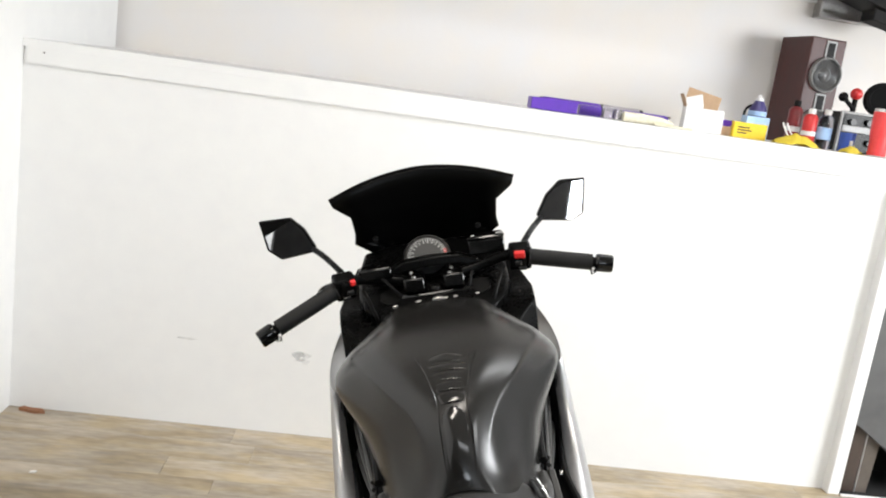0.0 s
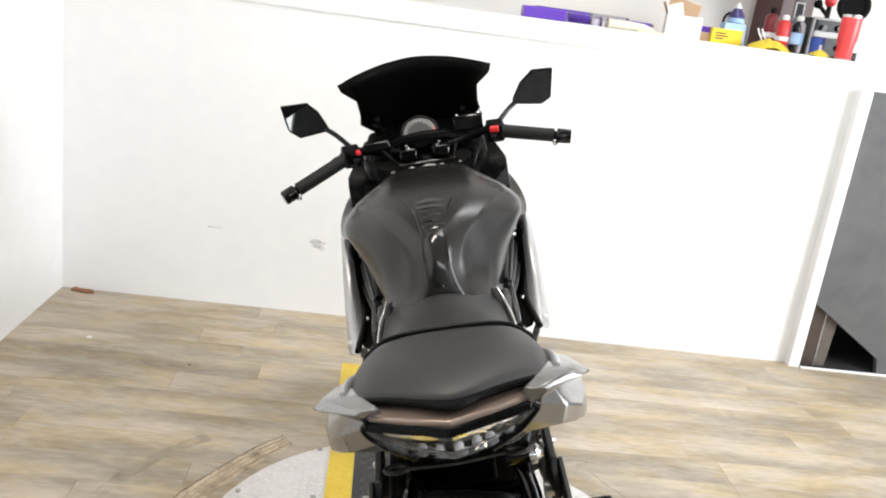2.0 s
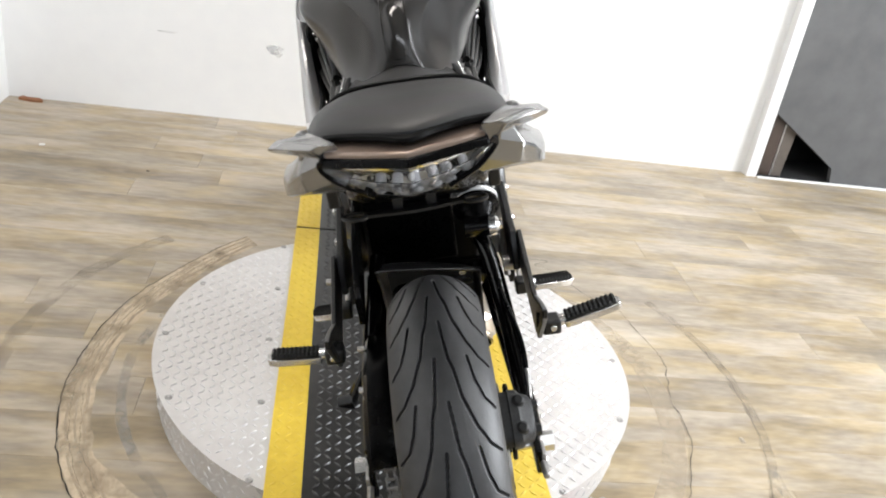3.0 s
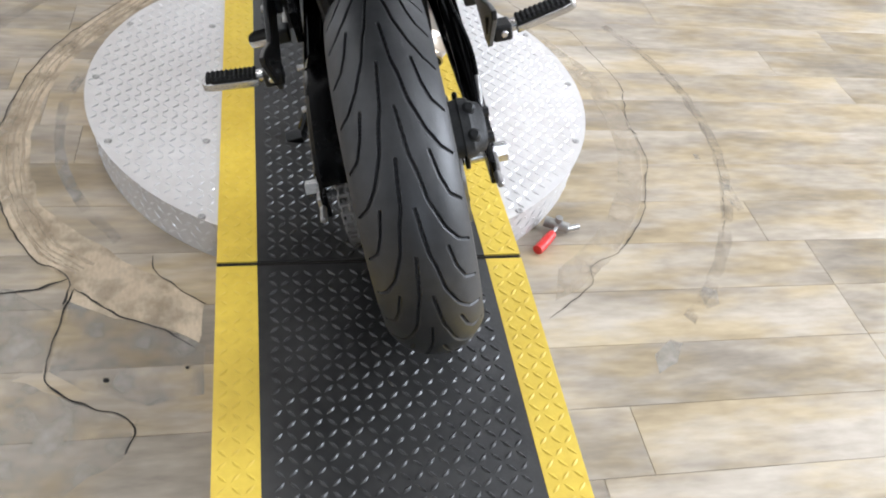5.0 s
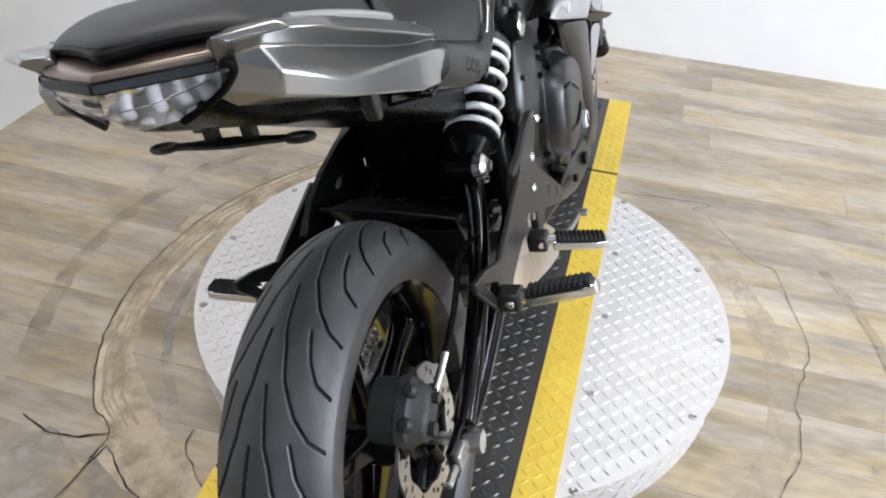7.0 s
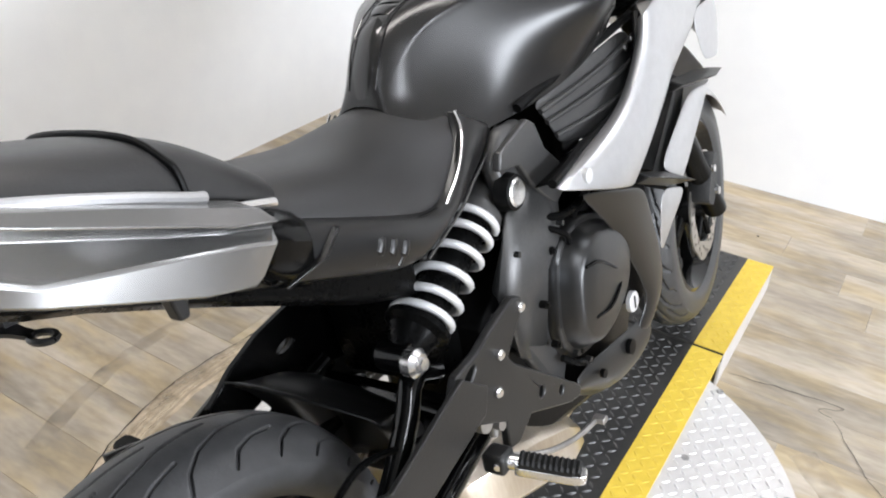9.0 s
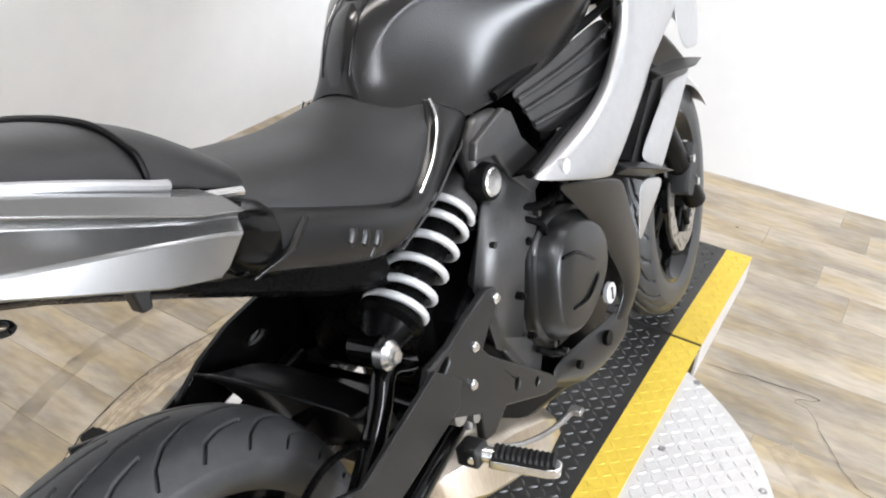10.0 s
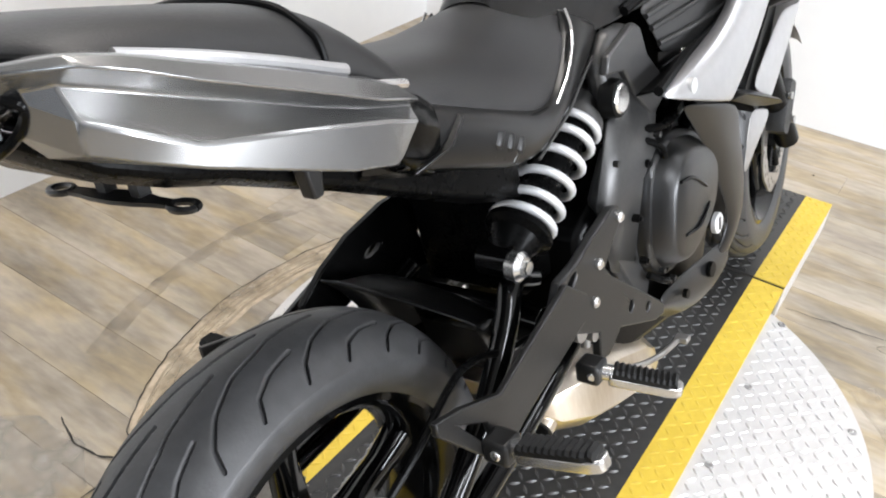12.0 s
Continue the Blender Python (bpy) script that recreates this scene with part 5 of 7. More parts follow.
for p in ((.165, .575, .395), (.172, .60, .37), (.150, .47, .615), (.165, .58, .62)):
    bm = bmesh.new()
    rod(bm, p, (p[0] + .010, p[1], p[2]), .0048, n=12)
    part("hose_clip", bm, M_SATIN, bike)

# exhaust box under the engine, with its outlet
bm = bmesh.new()
loft(bm, [[(-.06, y, zb + .02), (-.05, y, zb), (hw - .03, y, zb), (hw, y, zb + .03), (hw - .005, y, zt - .03), (hw - .04, y, zt), (-.06, y, zt)] for y, hw, zb, zt in (
    (.275, .090, .280, .330), (.31, .120, .240, .345), (.37, .145, .218, .345), (.46, .152, .190, .325), (.55, .150, .160, .288), (.62, .135, .150, .240))])
exhaust = part("muffler", bm, M_EXHAUST, bike, "brushed steel under-engine muffler", bevel=0.022, angle=60)
bm = bmesh.new()
rod(bm, (.092, .330, .275), (.092, .292, .262), .021, .020, 20)
part("outlet", bm, M_EXHAUST, exhaust)
# Black disc stands for the dark inside the outlet
bm = bmesh.new()
rod(bm, (.092, .2915, .2618), (.092, .2895, .2611), .0155, .0155, 20)
part("outlet_mouth", bm, M_PIPE, exhaust)
bm = bmesh.new()
tube(bm, smooth_path([(.08, .60, .215), (.07, .70, .215), (.06, .80, .24), (.06, .90, .36), (.06, .90, .50)]), .021, 14)
tube(bm, smooth_path([(.03, .60, .20), (.02, .70, .20), (.0, .80, .23), (-.05, .90, .36), (-.06, .90, .50)]), .021, 14)
part("header_pipe", bm, M_EXHAUST, exhaust)


# -- fairing --
def skin(name, rows, mat_, label="", solid=0.004, sub=2, parent=None, angle=50):
    bm = bmesh.new()
    loft(bm, rows, closed=False)
    return part(name, bm, mat_, parent or bike, label, solid=solid, sub=sub, angle=angle, face=(rows[0][0][0], 0, 0))


for s in (-1, 1):
    # upper silver side panel: rows run from its upper edge down
    rows = [[(s * .206, .858, .876), (s * .232, .815, .875), (s * .238, .88, .905), (s * .232, .97, .925), (s * .216, 1.10, .94), (s * .19, 1.25, .95)],
            [(s * .212, .832, .835), (s * .232, .800, .825), (s * .246, .87, .838), (s * .242, .96, .850), (s * .224, 1.09, .850), (s * .205, 1.26, .85)],
            [(s * .203, .765, .747), (s * .230, .740, .765), (s * .248, .81, .766), (s * .248, .88, .767), (s * .230, .935, .763), (s * .224, .950, .759)],
            [(s * .191, .665, .720), (s * .222, .640, .722), (s * .243, .71, .706), (s * .248, .775, .696), (s * .238, .828, .690), (s * .225, .842, .690)],
            [(s * .190, .530, .700), (s * .210, .500, .700), (s * .233, .59, .668), (s * .240, .665, .641), (s * .234, .725, .624), (s * .222, .742, .621)]]
    fp = skin("side_fairing", rows, M_SILVER, "silver painted side fairing", solid=0.004, sub=2)
    rows = [[(s * .222, .960, .760), (s * .216, .975, .745), (s * .204, .992, .722)], [(s * .223, .846, .690), (s * .217, .866, .678), (s * .206, .890, .660)], [(s * .220, .746, .621), (s * .216, .772, .618), (s * .206, .805, .614)]]
    skin("opening_lip", rows, M_SATIN, "dark grey lip round the fairing's opening", sub=1)
    # front panel beyond the opening
    rows = [[(s * .205, 1.075, .690), (s * .216, 1.13, .684), (s * .210, 1.215, .676), (s * .15, 1.30, .70), (s * .08, 1.38, .74)],
            [(s * .207, 1.01, .655), (s * .218, 1.065, .645), (s * .212, 1.155, .630), (s * .15, 1.23, .64), (s * .08, 1.31, .68)],
            [(s * .208, .945, .622), (s * .219, 1.00, .600), (s * .212, 1.085, .577), (s * .15, 1.15, .575), (s * .09, 1.22, .60)],
            [(s * .208, .895, .592), (s * .218, .945, .563), (s * .210, 1.022, .527), (s * .16, 1.07, .51), (s * .10, 1.13, .52)]]
    skin("front_fairing", rows, M_SILVER, "silver painted front fairing", sub=2)
    rows = [[(s * .216, 1.09, .835), (s * .216, 1.17, .838), (s * .208, 1.27, .84), (s * .15, 1.36, .85), (s * .08, 1.44, .85)],
            [(s * .222, 1.10, .775), (s * .220, 1.18, .772), (s * .212, 1.29, .77), (s * .15, 1.36, .79), (s * .08, 1.43, .81)],
            [(s * .222, 1.13, .728), (s * .221, 1.19, .722), (s * .212, 1.262, .712), (s * .15, 1.33, .73), (s * .08, 1.41, .77)]]
    skin("upper_front_fairing", rows, M_SILVER, "silver painted upper front fairing", sub=2)
    # two black strakes across the opening
    for (y0, z0), (y1, z1) in (((.975, .722), (1.235, .690)), ((.79, .616), (1.04, .520))):
        bm = bmesh.new()
        loft(bm, [[(s * .205, y0, z0 + .012), (s * .232, y0, z0 + .002), (s * .205, y0, z0 - .012)],
                  [(s * .205, (y0 + y1) / 2, (z0 + z1) / 2 + .016), (s * .252, (y0 + y1) / 2, (z0 + z1) / 2 + .002), (s * .205, (y0 + y1) / 2, (z0 + z1) / 2 - .014)],
                  [(s * .19, y1, z1 + .004), (s * .222, y1, z1 + .002), (s * .19, y1, z1 - .006)]])
        part("strake", bm, M_SATIN, bike, "dark grey air strake", bevel=0.003)
    rows = [[(s * .203, .904, .558), (s * .208, .97, .536), (s * .205, 1.04, .510)], [(s * .199, .902, .487), (s * .204, .930, .482), (s * .200, .962, .470)], [(s * .192, .905, .434), (s * .194, .910, .429), (s * .192, .917, .424)]]
    skin("chin_panel", rows, M_SILVER, "narrow silver panel under the strake", sub=2)
    # dark duct behind the opening
    bm = bmesh.new()
    loft(bm, [[(s * .15, .85, .62), (s * .205, .87, .60), (s * .205, 1.0, .71), (s * .15, 1.0, .73)], [(s * .13, 1.0, .52), (s * .19, .98, .52), (s * .19, 1.10, .70), (s * .13, 1.10, .74)]])
    part("air_duct", bm, M_PIPE, bike)
    # black radiator shroud ahead of the engine
    bm = bmesh.new()
    prism(bm, [(.74, .64), (.90, .60), (.93, .54), (.93, .42), (.90, .36), (.84, .34), (.80, .40)], s * .10, s * .165)
    part("radiator_shroud", bm, M_PIPE, bike, "black radiator shroud", bevel=.006)
    # black lower fairing sweeping down into the belly pan
    rows = [[(s * x, y, z) for x, y, z in row] for row in (
        ((.205, .575, .668), (.216, .640, .650), (.222, .720, .625), (.220, .800, .600)), ((.200, .630, .625), (.212, .680, .610), (.214, .755, .580), (.208, .838, .540)),
        ((.195, .707, .553), (.206, .750, .540), (.208, .812, .512), (.200, .880, .474)), ((.192, .762, .478), (.202, .795, .468), (.202, .846, .446), (.194, .904, .418)),
        ((.190, .812, .411), (.198, .838, .402), (.198, .876, .388), (.188, .918, .370)), ((.188, .835, .355), (.195, .855, .350), (.194, .880, .345), (.184, .905, .335)),
        ((.182, .775, .325), (.188, .800, .315), (.188, .830, .302), (.176, .860, .290)))]
    skin("lower_fairing", rows, M_SIDE, "satin black lower fairing", sub=2)
    rows = [[(s * .182, .845, .335), (s * .180, .76, .342), (s * .178, .66, .356), (s * .174, .585, .360), (s * .172, .555, .352)],
            [(s * .190, .845, .300), (s * .190, .76, .300), (s * .188, .67, .318), (s * .182, .59, .338), (s * .176, .560, .338)],
            [(s * .178, .835, .250), (s * .178, .76, .235), (s * .178, .67, .262), (s * .174, .60, .308), (s * .170, .565, .325)],
            [(s * .10, .82, .215), (s * .10, .76, .205), (s * .10, .67, .22), (s * .12, .60, .28), (s * .14, .57, .31)]]
    bp = skin("belly_pan", rows, M_SATIN, "dark grey belly pan", sub=2)
    # Solid black discs stand for the dark inside the pan's two holes
    for y, z, r in ((.735, .318, .014), (.62, .332, .008)):
        bm = bmesh.new()
        rod(bm, (s * .186, y, z), (s * .1935, y, z), r, n=18)
        part("pan_hole", bm, M_PIPE, bp)
    rows = [[(s * .120, .54, .680), (s * .145, .66, .695), (s * .165, .76, .705), (s * .175, .84, .725), (s * .175, .88, .80)],
            [(s * .200, .52, .696), (s * .212, .65, .700), (s * .222, .75, .735), (s * .222, .82, .820), (s * .212, .86, .872)]]
    skin("knee_backing", rows, M_PIPE, "black backing behind the knee panel", sub=1)
    # black edge and ribbed dark panel between tank and fairing
    rows = [[(s * .140, .590, .800), (s * .152, .68, .818), (s * .168, .78, .838), (s * .182, .86, .858)],
            [(s * .150, .598, .788), (s * .164, .69, .800), (s * .180, .79, .818), (s * .190, .868, .838)],
            [(s * .152, .610, .768), (s * .170, .70, .778), (s * .187, .80, .792), (s * .196, .872, .808)],
            [(s * .155, .628, .742), (s * .176, .715, .748), (s * .194, .81, .760), (s * .200, .865, .780)],
            [(s * .154, .640, .718), (s * .178, .72, .716), (s * .196, .80, .728), (s * .202, .845, .752)]]
    sp = skin("knee_panel", rows, M_FRAME, "dark grey ribbed knee panel", sub=2)
    for r0, off in ((1, .003), (2, .003), (3, .003)):
        bm = bmesh.new()
        tube(bm, smooth_path([(x + s * off, y, z) for x, y, z in rows[r0]]), .0045, 8)
        part("panel_rib", bm, M_FRAME, sp)
    bm = bmesh.new()
    tube(bm, smooth_path([(s * .140, .555, .806), (s * .143, .60, .815), (s * .152, .67, .828), (s * .170, .78, .850), (s * .188, .875, .872)]), .0075, 8)
    tube(bm, smooth_path([(s * .20, .52, .705), (s * .190, .66, .722), (s * .202, .76, .742), (s * .212, .82, .79), (s * .214, .83, .84), (s * .205, .86, .875)]), .0075, 8)
    part("rubber_edge", bm, M_PIPE, sp)
    for y, z, x in ((.853, .835, .195), (.83, .826, .190), (.862, .772, .203), (.66, .722, .180)):
        bm = bmesh.new()
        rod(bm, (s * x, y, z), (s * (x + .007), y, z), .006, n=12)
        part("panel_screw", bm, M_CHROME, sp)
    bm = bmesh.new()
    tube(bm, [(s * .208, .585, .694), (s * .226, .585, .694), (s * .2275, .585, .694)], [.0115, .0115, .008], 18)
    part("fairing_bolt", bm, M_SPRING, fp)

# nose, fork, front guard
bm = bmesh.new()
loft(bm, [[(-hw, y, zt), (0, y, zt + .03), (hw, y, zt), (hw * .9, y, zb), (0, y, zb - .03), (-hw * .9, y, zb)] for y, hw, zt, zb in ((1.10, .155, 1.04, .86), (1.25, .15, 1.02, .82), (1.40, .11, .95, .78), (1.50, .05, .88, .80))])
part("nose", bm, M_SILVER, bike, "silver painted front cowl", bevel=0.01, sub=1)
for s in (-1, 1):
    bm = bmesh.new()
    rod(bm, (s * .095, .955, 1.02), (s * .098 + .020, 1.335, .42), .022)
    rod(bm, (s * .098 + .016, 1.265, .54), (s * .100 + .026, 1.423, .305), .027)
    part("fork_leg", bm, M_ENGINE, bike, "black telescopic fork leg")
    bm = bmesh.new()
    mc = Matrix.Translation((s * .100 + .022, 1.362, .405)) @ pose(0, 0, 0, -30, 0, 0)
    loft(bm, [[mc @ Vector((x * .026, y * k, z)) for x, y in ((-1, -.8), (-.7, -1), (.7, -1), (1, -.8), (1, .8), (.7, 1), (-.7, 1), (-1, .8))] for z, k in ((-.060, .018), (-.050, .026), (0, .030), (.050, .026), (.060, .018))])
    fc = part("front_caliper", bm, M_CASTING, bike, "dark grey front brake caliper", angle=45)
    for y, z in ((1.349, .435), (1.372, .372)):
        bm = bmesh.new()
        rod(bm, (s * .126 + .022, y, z), (s * .134 + .022, y, z), .009)
        part("caliper_bolt", bm, M_CHROME, fc)
bm = bmesh.new()
rings = []
for a in range(35, 150, 8):
    t = radians(a)
    ring = []
    for q in (-1, -.8, 0, .8, 1):
        r = .325 - .05 * abs(q) ** 4
        ring.append(FA + Vector((0, .078, .008)) + Vector((.030 + q * .075, r * math.cos(t), r * math.sin(t))))
    rings.append(ring)
loft(bm, rings, closed=False)
part("front_mudguard", bm, M_SILVER, bike, "silver front mudguard", solid=.003, sub=1)

# -- cockpit --
bm = bmesh.new()
loft(bm, [[(-hw, y, zt), (-hw * .5, y, zt + .012), (hw * .5, y, zt + .012), (hw, y, zt), (hw, y, zb), (-hw, y, zb)] for y, hw, zt, zb in (
    (.905, .11, .985, .86), (.95, .15, 1.005, .86), (1.02, .165, 1.02, .88), (1.10, .165, 1.05, .90), (1.16, .15, 1.08, .92))])
part("cockpit_panel", bm, M_PLASTIC, bike, "black cockpit panel", bevel=.008)
for s in (-1, 1):
    bm = bmesh.new()
    loft(bm, [[(s * .13, y, z - .01), (s * xo, y, z), (s * xo, y, z - .08), (s * .13, y, z - .08)] for y, xo, z in ((.89, .165, .955), (.93, .205, .985), (1.00, .21, .995), (1.06, .20, 1.01), (1.15, .17, 1.05))])
    part("inner_fairing", bm, M_PLASTIC, bike, "black inner fairing", bevel=.004)

# dark screen
bm = bmesh.new()
rows = [[(-.200, 1.037, 1.226), (-.145, 1.050, 1.246), (-.08, 1.060, 1.262), (0, 1.065, 1.270), (.08, 1.060, 1.262), (.145, 1.050, 1.246), (.200, 1.037, 1.228)],
        [(-.196, 1.045, 1.212), (-.14, 1.064, 1.222), (-.08, 1.080, 1.23), (0, 1.088, 1.234), (.08, 1.080, 1.23), (.14, 1.064, 1.222), (.196, 1.045, 1.212)],
        [(-.162, 1.075, 1.180), (-.12, 1.10, 1.186), (-.07, 1.118, 1.19), (0, 1.125, 1.192), (.07, 1.118, 1.19), (.12, 1.10, 1.186), (.162, 1.075, 1.180)],
        [(-.160, 1.105, 1.135), (-.12, 1.140, 1.138), (-.07, 1.162, 1.14), (0, 1.170, 1.142), (.07, 1.162, 1.14), (.12, 1.140, 1.138), (.160, 1.105, 1.135)],
        [(-.166, 1.13, 1.108), (-.12, 1.18, 1.10), (-.07, 1.20, 1.09), (0, 1.21, 1.085), (.07, 1.20, 1.09), (.12, 1.18, 1.10), (.166, 1.13, 1.108)],
        [(-.115, 1.14, 1.072), (-.09, 1.20, 1.06), (-.06, 1.22, 1.05), (0, 1.23, 1.04), (.06, 1.22, 1.05), (.09, 1.20, 1.06), (.115, 1.14, 1.072)]]
loft(bm, rows, closed=False)
screen = part("windscreen", bm, M_SMOKE, bike, "black smoked windscreen with swept corners", solid=.006, angle=60)
bm = bmesh.new()
tube(bm, smooth_path(rows[0]), .004, 8)
part("screen_edge", bm, M_SMOKE, screen)
for s in (-1, 1):
    bm = bmesh.new()
    rod(bm, (s * .118, 1.122, 1.118), (s * .116, 1.114, 1.116), .006)
    part("screen_screw", bm, M_SATIN, screen)

# dial: a round instrument with ticks, facing the rider
dial = new("instrument_cluster")
dial.parent = bike
dial.matrix_basis = pose(-0.006, 1.050, 1.078, 50, 0, 0) @ Matrix.Diagonal((.80, .80, .80, 1))
tagged(dial, "round black instrument with pale ticks")
bm = bmesh.new()
lathe(bm, [(.064, -.03), (.066, -.004), (.063, .002), (.058, .002), (.057, -.002), (.001, -.002)], n=48)
part("housing", bm, M_PLASTIC, dial)
bm = bmesh.new()
lathe(bm, [(.0565, -.0018), (.0565, -.001), (.001, -.001)], n=48)
part("dial_face", bm, M_DIAL, dial)
bm = bmesh.new()
for k in range(27):
    a = radians(195 - k * 210 / 26)
    r0, r1, wd = (.038, .054, .0010) if k % 2 == 0 else (.045, .054, .0008)
    c, t = Vector((math.cos(a), math.sin(a), 0)), Vector((-math.sin(a), math.cos(a), 0))
    vs = [bm.verts.new(c * r + t * w + Vector((0, 0, -.0004))) for r, w in ((r0, -wd), (r1, -wd), (r1, wd), (r0, wd))]
    bm.faces.new(vs)
part("dial_ticks", bm, M_INK, dial, recalc=False)
bm = bmesh.new()
for k in range(3):
    a = radians(12 - k * 8)
    c, t = Vector((math.cos(a), math.sin(a), 0)), Vector((-math.sin(a), math.cos(a), 0))
    vs = [bm.verts.new(c * r + t * w + Vector((0, 0, -.0002))) for r, w in ((.047, -.002), (.055, -.002), (.055, .002), (.047, .002))]
    bm.faces.new(vs)
part("red_zone", bm, M_RED, dial, recalc=False)
bm = bmesh.new()
box(bm, (0, -.012, .0), (.062, .020, .0015))
part("display", bm, surf("grey_display", (.06, .065, .06), (.08, .085, .08), 10, .25), dial, "grey digital display")
bm = bmesh.new()
box(bm, (-.012, -.012, .001), (.012, .005, .0006))
box(bm, (.008, -.012, .001), (.016, .005, .0006))
part("display_bar", bm, M_INK, dial)

# top yoke with its bolts
bm = bmesh.new()
prism(bm, [(-.085, .958), (-.07, .946), (-.03, .940), (.03, .940), (.07, .946), (.085, .958), (.08, .985), (.04, 1.01), (-.04, 1.01), (-.08, .985)], 1.004, 1.022, "z")
yoke = part("top_yoke", bm, M_GLOSS, bike, "black top yoke", bevel=.006)
for x, y, r, z in ((0, .962, .014, 1.022), (-.041, .948, .0046, 1.050), (.035, .950, .0046, 1.050), (-.046, .992, .0046, 1.050), (.041, .994, .0046, 1.050)):
    bm = bmesh.new()
    lathe(bm, [(r, -.012), (r, .006), (r * .8, .009), (r * .4, .009), (r * .35, .004), (.001, .004)], (x, y, z), 20)
    part("yoke_bolt", bm, M_STEEL if r < .010 else M_ENGINE, yoke)
for x in (-.042, .042):
    bm = bmesh.new()
    loft(bm, [[(x - .022, .940, z), (x + .022, .940, z), (x + .024, 1.004, z), (x - .024, 1.004, z)] for z in (1.026, 1.056)])
    part("bar_clamp", bm, M_GLOSS, yoke, bevel=.005)
# small clips along the front of the tank
for x, y, z, r, ln in ((-.098, .935, .995, .0085, .022), (-.086, .930, 1.002, .006, .010), (.098, .948, 1.000, .0095, .020), (.086, .938, 1.004, .0055, .012),
                       (-.038, .932, 1.006, .0045, .016), (.004, .930, 1.008, .006, .024), (.018, .931, 1.007, .004, .014), (.040, .933, 1.006, .005, .010)):
    bm = bmesh.new()
    tube(bm, [(x - ln / 2, y, z), (x - ln * .2, y - .001, z + .002), (x + ln * .25, y, z + .002), (x + ln / 2, y + .002, z)], [r * .4, r * .65, r * .65, r * .45], 10)
    part("cable_nut", bm, M_STEEL, bike)
# black hood over the lower half of the dial
bm = bmesh.new()
loft(bm, [[(x, 1.03, z - .03), (x, .990, z - .022), (x, .992, z - .004), (x, 1.002, z), (x, 1.03, z - .004)] for x, z in ((-.10, 1.066), (-.06, 1.084), (0, 1.088), (.06, 1.086), (.10, 1.070))])
part("dial_hood", bm, M_PLASTIC, bike, "black hood under the dial", bevel=.003)

BAR_L = [(-.02, .972, 1.040), (-.10, .985, 1.050), (-.165, .972, 1.062), (-.205, .948, 1.050), (-.335, .895, .998)]
BAR_R = [(.02, .972, 1.040), (.10, .985, 1.054), (.165, .975, 1.072), (.205, .957, 1.066), (.340, .937, 1.038)]
handlebar = new("handlebar")
handlebar.parent = bike
tagged(handlebar, "black handlebar with rubber grips")
for pts, s in ((BAR_L, -1), (BAR_R, 1)):
    p = smooth_path(pts)
    bm = bmesh.new()
    tube(bm, p, .0115, 12)
    part("bar_tube", bm, M_PLASTIC, handlebar)
    a, b = Vector(pts[-2]), Vector(pts[-1])
    d = (b - a).normalized()
    bm = bmesh.new()
    prof, rads = [], []
    nrib = 26
    for k in range(nrib + 1):
        prof.append(a + (b - a) * (0.02 + .92 * k / nrib))
        rads.append(.0175 - (.0008 if k % 2 else 0))
    prof = [a, a + d * .002] + prof
    rads = [.021, .021] + rads
    tube(bm, prof, rads, 18)
    part("grip", bm, M_GRIP, handlebar, "black rubber grip", angle=50)
    bm = bmesh.new()
    e = b + d * .002
    tube(bm, [e - d * .004, e, e + d * .002, e + d * .028, e + d * .032], [.0165, .019, .019, .0185, .0165], 20)
    part("bar_end", bm, M_GLOSS, handlebar, "black bar end weight")
    bm = bmesh.new()
    rod(bm, e - d * .010 + Vector((0, 0, -.016)), e - d * .010 + Vector((0, -.004, -.026)), .006, n=8)
    part("lever_tip", bm, M_CHROME, handlebar)
    # switch housing
    c = Vector(pts[2]).lerp(Vector(pts[3]), .55)
    m = Matrix.Translation(c) @ pose(0, 0, 0, 20, 0, math.degrees(math.atan2(d.y * s, d.x * s)))
    bm = bmesh.new()
    box(bm, (0, 0, 0), (.046, .040, .050), m)
    box(bm, (s * -.004, -.020, .004), (.034, .012, .034), m)
    sw = part("switch_housing", bm, M_PLASTIC, handlebar, "black switch housing", bevel=.006)
    bm = bmesh.new()
    if s > 0:
        box(bm, (.000, -.024, .018), (.022, .012, .013), m)
    else:
        box(bm, (.010, -.024, .020), (.011, .010, .011), m)
    part("red_switch", bm, M_RED, sw, "red switch", bevel=.002)
    bm = bmesh.new()
    box(bm, (-.004 * s, -.027, .000), (.014, .008, .010), m)
    box(bm, (.004 * s, -.027, -.014), (.016, .008, .008), m)
    part("switch_button", bm, M_SATIN, sw, bevel=.002)
    # lever in front of the grip
    bm = bmesh.new()
    tube(bm, smooth_path([c + Vector((s * .0, .035, -.004)), c + Vector((s * .05, .052, -.012)), a + d * .07 + Vector((0, .048, -.014)), b - d * .012 + Vector((0, .036, -.012))]), .006, 8)
    part("lever", bm, M_GLOSS, handlebar, "black hand lever")
# brake fluid reservoir, clutch perch
bm = bmesh.new()
box(bm, (.122, 1.025, 1.090), (.078, .044, .034))
box(bm, (.122, 1.025, 1.110), (.082, .048, .008))
res = part("fluid_reservoir", bm, M_GLOSS, handlebar, "black brake fluid reservoir", bevel=.004)
for x, y in ((.095, 1.010), (.149, 1.010)):
    bm = bmesh.new()
    rod(bm, (x, y, 1.113), (x, y, 1.117), .0045, n=10)
    part("reservoir_screw", bm, M_CHROME, res)
bm = bmesh.new()
box(bm, (-.12, .985, 1.068), (.07, .035, .028), None)
part("clutch_perch", bm, M_GLOSS, handlebar, bevel=.006)
